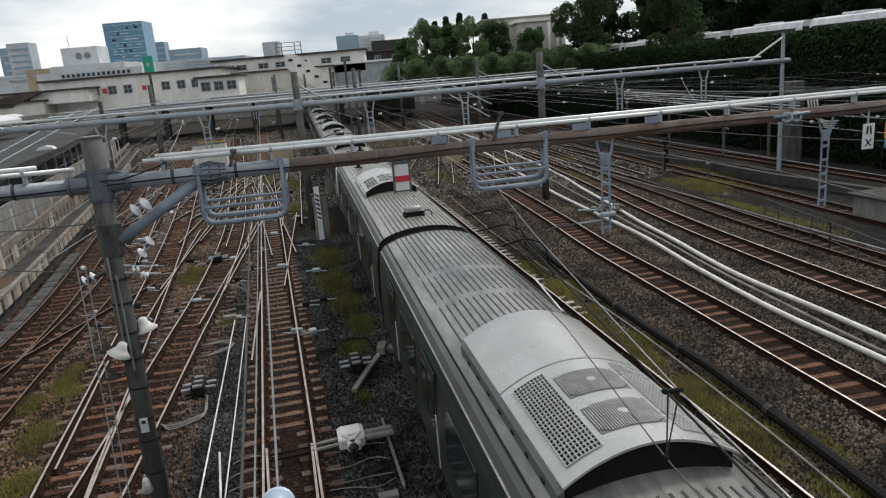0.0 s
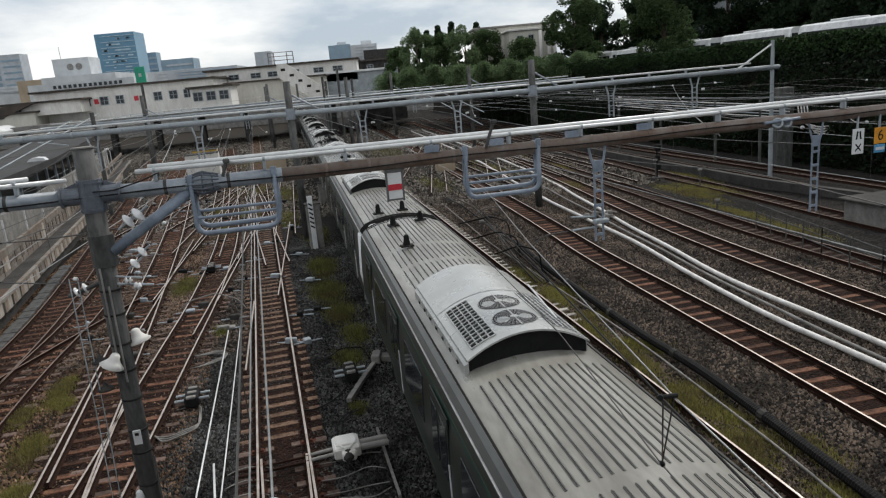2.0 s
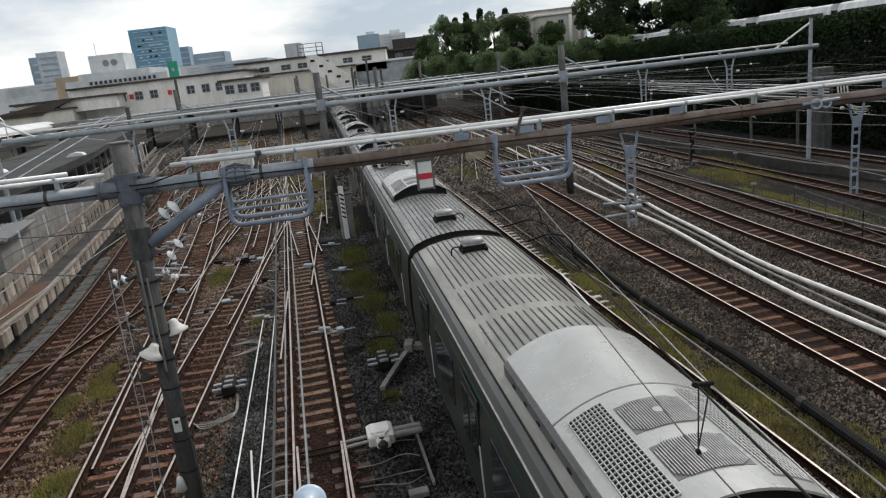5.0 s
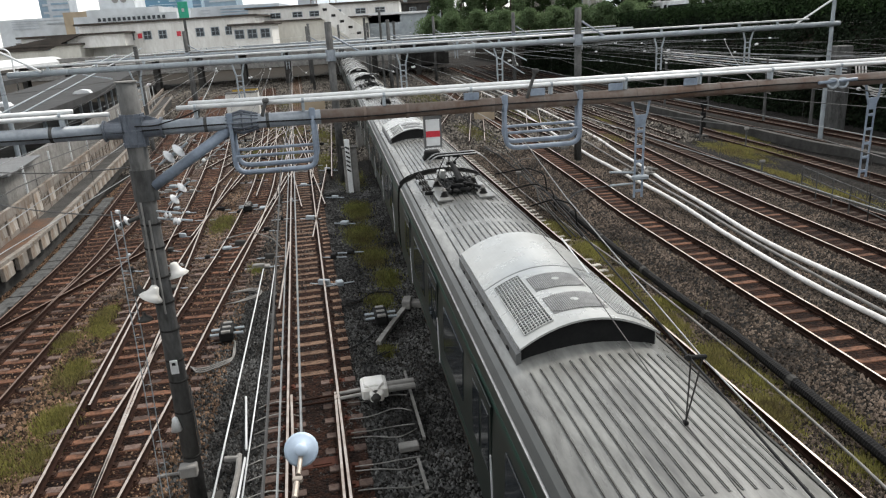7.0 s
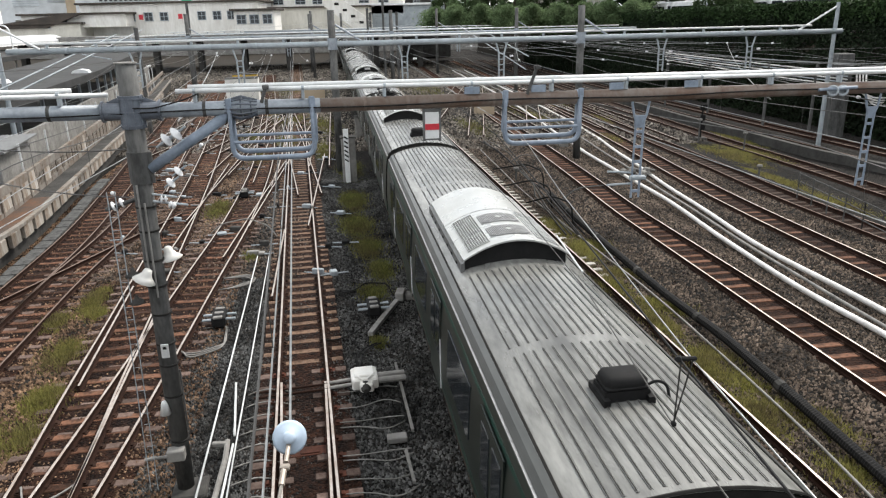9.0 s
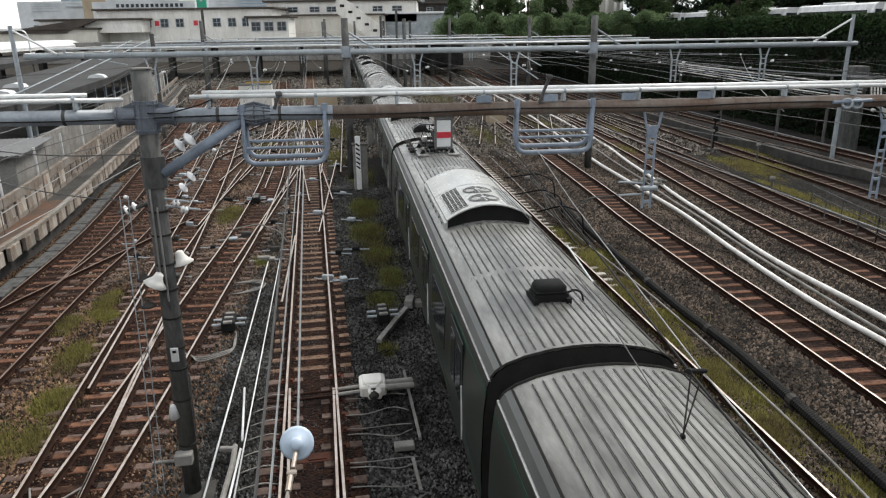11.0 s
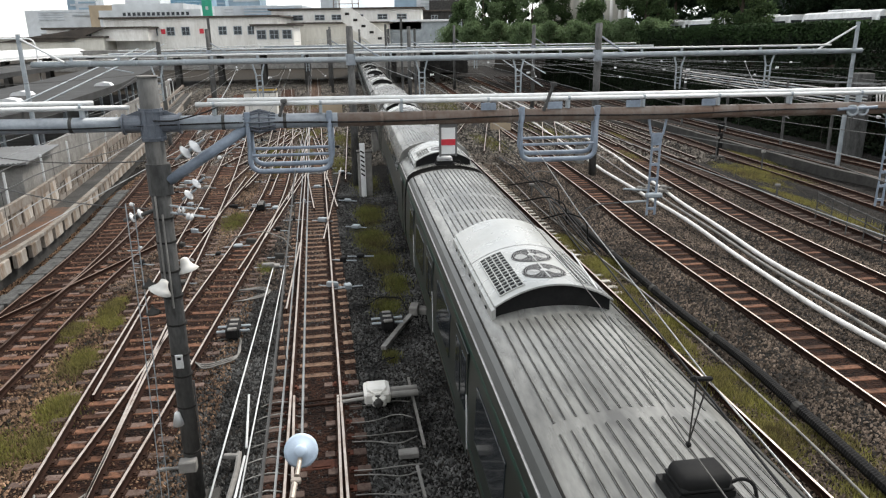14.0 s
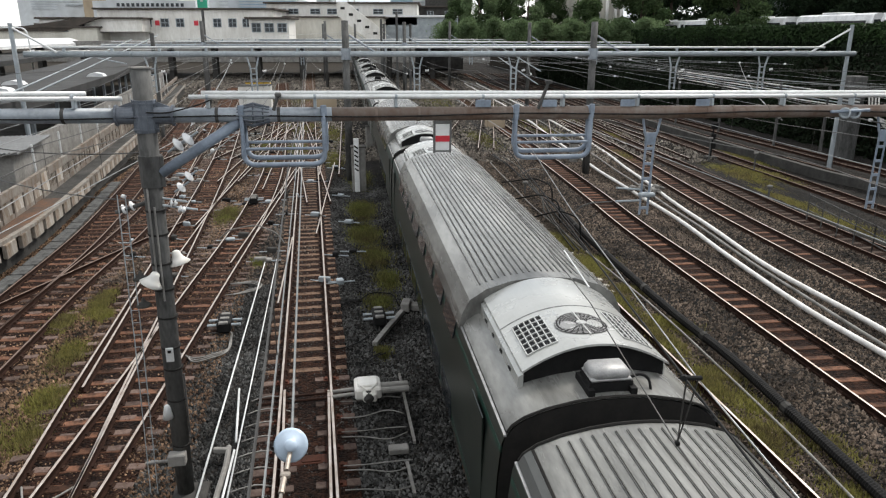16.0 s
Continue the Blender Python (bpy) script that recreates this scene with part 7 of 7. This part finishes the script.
def hedge_place(g, n):
    t = g.random(n) ** 1.2 * 120 + 18
    bx = np.interp(t, [b for a, b in BANK], [a for a, b in BANK])
    lump = 0.5 + 0.25 * np.sin(t * 1.7) + 0.25 * np.sin(t * 0.63 + 1)
    top = np.interp(t, [18, 45, 80, 105, 135], [1.75, 1.75, 1.7, 1.35, 0.8]) + 0.22 * lump
    return np.stack([bx + 2.0 + g.random(n) * 1.7, t, 6.8 + g.random(n) ** 0.6 * top], 1)


v, f = leaf_cloud(95000, hedge_place, 0.12, 8)
tagged(raw("hedge", v, f, M["leaf_hedge"]), "clipped green hedge along the top of the bank", "hedge", kind="stuff")
# Unseen solid core, added to stop bright sky showing through the leaves.
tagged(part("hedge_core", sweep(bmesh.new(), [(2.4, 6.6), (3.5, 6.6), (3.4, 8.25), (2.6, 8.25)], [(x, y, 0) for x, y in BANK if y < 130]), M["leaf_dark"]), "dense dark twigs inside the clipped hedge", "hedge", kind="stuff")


def bus(x, y, a, lab):
    b = thing("coach", pose(x, y, 6.4, 0, 0, a), lab, "coach", "coaches on the terrace")
    sec = [(-1.25, 0.35), (-1.25, 2.6), (-1.1, 3.1), (-0.8, 3.25), (0.8, 3.25), (1.1, 3.1), (1.25, 2.6), (1.25, 0.35)]
    part("body", slab(sec, -5.6, 5.6), M["bus_white"], b, "white coach body")
    for s in (-1, 1):
        part("window_band", box(bmesh.new(), (s * 1.255, 0.2, 2.2), (0.03, 10.0, 0.85), bev=0.01), M["glass"], b)
        part("side_stripe", box(bmesh.new(), (s * 1.257, 0, 1.35), (0.02, 10.6, 0.12)), M["tower_grey"], b)
    for e in (-1, 1):
        part("windscreen", box(bmesh.new(), (0, e * 5.6, 2.0), (2.2, 0.06, 1.4), bev=0.02), M["glass"], b)
    part("roof_unit", box(bmesh.new(), (0, 1.0, 3.32), (1.6, 2.6, 0.2), bev=0.06), M["bus_white"], b)
    for s in (-1, 1):
        for y2 in (-3.2, 3.4):
            part("wheel", lathe(bmesh.new(), [(0.2, -0.14), (0.5, -0.14), (0.5, 0.14), (0.2, 0.14)], 16, Matrix.Translation((s * 1.1, y2, 0.5)) @ Matrix.Rotation(math.pi / 2, 4, "Y")), M["black_rubber"], b)


for x, y in ((33.6, 108), (35.2, 96.5), (37.0, 84), (37.6, 69), (38.4, 56)):
    bus(x, y, 6, "white touring coach parked on the terrace behind the hedge")
tagged(part("white_van", box(box(bmesh.new(), (0, 0, 1.25), (1.9, 2.6, 2.1), bev=0.08), (0, -1.7, 0.9), (1.8, 0.9, 1.4), bev=0.12), M["bus_white"], m=pose(39.9, 46.5, 6.4, 0, 0, 8)), "small white box van on the terrace", "van")


def tree(h, r, base_h, seed, material, conifer=False, n=1500, leaf_s=0.28):
    """Tapered trunk, limbs and a crown of many small leaves in uneven clumps."""
    g = random.Random(seed)
    t_ = thing("tree", None, "", "tree", "trees above the bank")
    b = bmesh.new()
    tube(b, [(0, 0, -0.5), (0.1, 0, h * 0.35), (0.0, 0.1, h * 0.8)], 0.2, 8, radii=[0.28, 0.2, 0.06])
    clumps = []
    for k in range(26):
        z = base_h + (h - base_h) * (g.random() ** 0.9)
        t = (z - base_h) / (h - base_h)
        rr = r * ((1 - t) ** 0.8 + 0.08 if conifer else math.sqrt(max(0.05, 1 - (2 * t - 0.85) ** 2 / 1.4)))
        a = g.random() * 6.283
        q = g.random() ** 0.5
        clumps.append((rr * q * math.cos(a), rr * q * math.sin(a), z, r * (0.22 if conifer else g.uniform(0.25, 0.42))))
        if k < 9:
            tube(b, [(0, 0, z * 0.6), (rr * q * math.cos(a) * 0.9, rr * q * math.sin(a) * 0.9, z)], 0.05, 5, radii=[0.08, 0.02])
    part("trunk", b, M["bark"], t_)
    def place(gg, m):
        c = np.array(clumps)[gg.integers(0, len(clumps), m)]
        d = gg.normal(size=(m, 3))
        d /= np.linalg.norm(d, axis=1, keepdims=True)
        return c[:, :3] + d * c[:, 3:4] * (0.55 + 0.5 * gg.random((m, 1)))
    v_, f_ = leaf_cloud(n, place, leaf_s, seed)
    cr_ = raw("crown", v_, f_, M[material], t_)
    cr_["kind"] = "stuff"
    return t_


KINDS = [(tree(9.0, 3.2, 1.2, 1, "leaf_light", n=15000, leaf_s=0.13), "light green broadleaf tree with an uneven crown"), (tree(8.0, 3.0, 0.8, 2, "leaf", n=15000, leaf_s=0.13), "green broadleaf tree with a loose crown"), (tree(10.5, 1.9, 1.0, 3, "leaf_dark", True, n=3800, leaf_s=0.3), "tall dark narrow evergreen tree"),
         (tree(11.5, 4.2, 1.5, 4, "leaf_dark", n=14000, leaf_s=0.22), "large dark leafy tree behind the coaches"), (tree(3.2, 2.2, 0.2, 5, "leaf_light", n=8000, leaf_s=0.11), "round green shrub above the bank"), (tree(12.0, 4.0, 1.6, 6, "leaf", n=20000, leaf_s=0.16), "large green leafy tree beside the villa"), (tree(13.5, 4.6, 2.0, 7, "leaf_dark", n=16000, leaf_s=0.23), "very large dark leafy tree behind the terrace")]
SPOTS = [(0, 6.0, 124, 7.0), (1, 10.0, 126, 7.0), (0, 14.0, 122, 6.6), (1, 18.0, 124, 6.9), (2, 6.8, 136, 6.6), (2, 11.0, 138, 7.2), (2, 13.4, 137, 7.6), (2, 9.0, 140, 6.6), (2, 18.3, 136, 7.0), (1, 3.0, 140, 6.0), (1, 22.5, 116, 4.6),
         (4, 4.0, 118, 6.6), (4, 8.0, 116, 6.6), (4, 11.5, 112, 6.25), (4, 15.0, 108, 6.25), (4, 18.5, 106, 6.25), (4, 21.5, 103, 6.25), (4, 24.5, 100, 6.25), (4, 26.8, 97, 6.25), (4, 1.0, 128, 6.5),
         (5, 28.6, 106, 6.25), (2, 31.5, 110, 6.25), (2, 34.5, 112, 6.25), (3, 40.0, 110, 6.25), (6, 43.0, 100, 6.25), (3, 46.0, 94, 6.25), (5, 33.4, 83.5, 6.25), (6, 50, 88, 6.25), (3, 51, 78, 6.25), (6, 53, 70, 6.25), (3, 49.5, 62, 6.25), (6, 49, 54, 6.25), (3, 47, 45, 6.25), (6, 51, 44, 6.25), (3, 53, 54, 6.25), (6, 44.5, 37, 6.25), (3, 41, 30, 6.25), (6, 47, 34, 6.25), (3, 58, 82, 6.25), (6, 60, 96, 6.25), (3, 36, 122, 6.25), (6, 46, 118, 6.25), (6, 42.5, 44.5, 6.25), (3, 44.5, 52, 6.25)]
used = set()
random.seed(12)
for k, x, y, z in SPOTS:
    tr_, lab = KINDS[k]
    m_ = pose(x, y, z, 0, 0, random.uniform(0, 360))
    if k in used:
        o = copy_thing(tr_, m_)
    else:
        tr_.matrix_basis = m_
        o = tr_
        used.add(k)
    o["label"] = lab
def woods_place(g, n):
    t = g.random(n)
    y = 24 + 110 * t
    x = np.interp(y, [24, 50, 80, 134], [50, 60, 62, 50]) + g.random(n) * 6
    return np.stack([x, y, 6.7 + g.random(n) * (9.5 + 2.5 * np.sin(y * 0.5) + 1.5 * np.sin(y * 1.3))], 1)


v, f = leaf_cloud(26000, woods_place, 0.5, 15)
tagged(raw("woods", v, f, M["leaf_dark"]), "dark wood behind the terrace", "woods", kind="stuff")


def belt_place(g, n):
    t = g.random(n)
    return np.stack([-1 + 30 * t + g.normal(0, 0.8, n), 131 - 34 * t + g.normal(0, 1.0, n), 5.6 + g.random(n) * (3.0 + 0.8 * np.sin(t * 40) + 0.6 * np.sin(t * 93))], 1)


v, f = leaf_cloud(34000, belt_place, 0.16, 16)
tagged(raw("shrubs", v, f, M["leaf_light"]), "light green shrubs along the bank", "shrubs", kind="stuff")
vl = building("villa", 21.5, 29.5, 121, 8, 7.5, 14.6, "cream_paint", "pale villa with columns above the bank", roof="white_paint", wins=(23.3, 25.2), winz=((12.2, 13.8), (9.3, 11.0)), ww=0.9, over=0.4)
for x in (1.2, 2.6, 3.6):
    part("column", tube(bmesh.new(), [(x, -0.5, 7.5), (x, -0.5, 14.4)], 0.28, 10), M["white_paint"], vl, "", True)
building("villa_wing", 17.0, 31, 130, 8, 8, 15.9, "cream_paint", "pale upper wing behind the villa", roof="concrete", over=0.3)
building("grey_hall", 46, 60, 100, 10, 8, 26, "tower_grey", "plain grey hall behind the trees", roof="concrete", over=0.2)

# ---- weeds ----
def tufts(spots, material, seed, label, hgt=0.26):
    """Patches (x, y, spread x, spread y, blades) of narrow grass blades."""
    g = np.random.default_rng(seed)
    V, F = [], []
    for x, y, sx, sy, n in spots:
        n = int(n * 5.5)
        px = x + g.normal(0, sx * 0.8, n)
        py = y + g.normal(0, sy * 0.75, n)
        px = px - 0.15 * (py - y)
        pz = bed_height(px, py)
        h = hgt * 0.8 * (0.25 + g.random(n) ** 1.6) * np.exp(-0.5 * ((py - y) / (sy * 0.8)) ** 2)
        a = g.random(n) * 6.283
        lean = g.normal(0, 0.35, (n, 2)) * h[:, None]
        for i in range(n):
            wx, wy = 0.019 * math.cos(a[i]), 0.019 * math.sin(a[i])
            k = len(V)
            V += [(px[i] - wx, py[i] - wy, pz[i] - 0.02), (px[i] + wx, py[i] + wy, pz[i] - 0.02), (px[i] + lean[i, 0], py[i] + lean[i, 1], pz[i] + h[i])]
            F.append((k, k + 1, k + 2))
    tagged(raw("weeds", V, F, M[material]), label, "weeds", kind="stuff")


tufts([(-3.9, 32.6, 0.35, 1.8, 1500), (-3.3, 28.3, 0.4, 1.6, 1300), (-2.6, 25.2, 0.35, 1.3, 700), (-1.9, 22.6, 0.25, 1.0, 500), (-2.0, 20.5, 0.3, 0.8, 300), (-4.9, 40, 0.4, 2.5, 900), (-1.6, 16.9, 0.12, 0.35, 160), (-9.9, 31.1, 0.35, 1.6, 700), (-6.75, 24.3, 0.15, 0.5, 220), (-12.6, 62, 1.2, 5, 900), (-17, 90, 2.5, 10, 1200), (1, 85, 2.5, 10, 1500), (-9, 58, 0.8, 5, 1200), (-10.5, 50, 0.5, 3, 900), (-13.5, 52, 0.6, 4, 900), (-7.4, 47, 0.4, 3, 800), (-15.5, 70, 1.0, 6, 1200), (-6.5, 70, 0.8, 6, 700), (3.3, 56, 0.6, 5, 700), (7.2, 72, 0.8, 6, 700), (-11, 44, 0.4, 2.5, 400), (12, 70, 0.8, 7, 700)], "weed", 21, "yellow-green weeds on the ballast")
tufts([(-10.6, 20.2, 0.18, 1.1, 1100), (-11.0, 18.6, 0.2, 0.8, 700), (-9.75, 16.6, 0.3, 0.9, 700), (-9.0, 14.2, 0.3, 0.8, 800), (-9.5, 12.4, 0.35, 0.9, 700), (-8.6, 12.6, 0.2, 0.7, 400), (-10.0, 19.2, 0.15, 0.5, 250), (4.9, 27.0, 0.3, 1.3, 900), (5.3, 23.9, 0.3, 1.2, 900), (5.5, 20.5, 0.25, 1.2, 900), (6.1, 17.6, 0.25, 1.1, 800), (6.35, 15.0, 0.22, 1.0, 800), (6.6, 12.8, 0.22, 0.9, 700), (5.9, 24.8, 0.4, 0.7, 350), (6.1, 21.6, 0.35, 0.6, 350), (6.4, 18.9, 0.35, 0.6, 350), (6.9, 15.6, 0.35, 0.6, 350), (7.2, 12.9, 0.35, 0.6, 300), (7.5, 10.8, 0.35, 0.6, 300), (18.7, 41.3, 0.7, 3.6, 5200), (17.6, 35, 0.3, 2.5, 700), (20.5, 47, 0.4, 3.0, 900), (14.2, 58, 0.6, 4.0, 900), (8.8, 62, 0.7, 5.0, 1100), (6.9, 18.6, 0.25, 0.5, 250), (7.0, 14.2, 0.3, 0.7, 350), (8.0, 12.5, 0.25, 0.8, 300), (18.0, 30, 0.4, 2.0, 500), (12.4, 48, 0.5, 3, 400)], "grass", 22, "yellowing grass tufts between the tracks", 0.2)

# ---- the overbridge from which the yard is seen ----
ob_ = thing("overbridge", None, "plain concrete road bridge behind the viewpoint", "bridge", "", "structure")
part("deck", box(bmesh.new(), (0, -6.2, 5.85), (80, 11.0, 0.9)), M["concrete"], ob_)
part("parapet", box(bmesh.new(), (0, -0.85, 6.75), (80, 0.25, 0.95), bev=0.02), M["concrete"], ob_)
for x in (-12.5, 13.8, 30):
    part("pier", box(bmesh.new(), (x, -6.2, 2.5), (0.9, 9.0, 6.0), bev=0.05), M["concrete"], ob_)


# ---- what moves: the cars roll towards and under the bridge ----
def motions():
    d = Vector((-math.sin(radians(HEAD)), math.cos(radians(HEAD)), 0))
    a = Vector((1.92, 8.85, 0))
    for k, car in PLAN.items():
        rows = []
        for i in range(33):
            t = i * 0.5
            s = 130.35 - 8.235 * t - 20.0 * k + 0.3 - float(np.interp(t, [10.2, 12.4, 14.2, 16.0], [0.0, 0.25, 0.36, 0.2]))
            p = a + d * s
            rows.append((t, pose(p.x, p.y, 0, 0, 0, HEAD)))
        walk(car, rows)


motions()
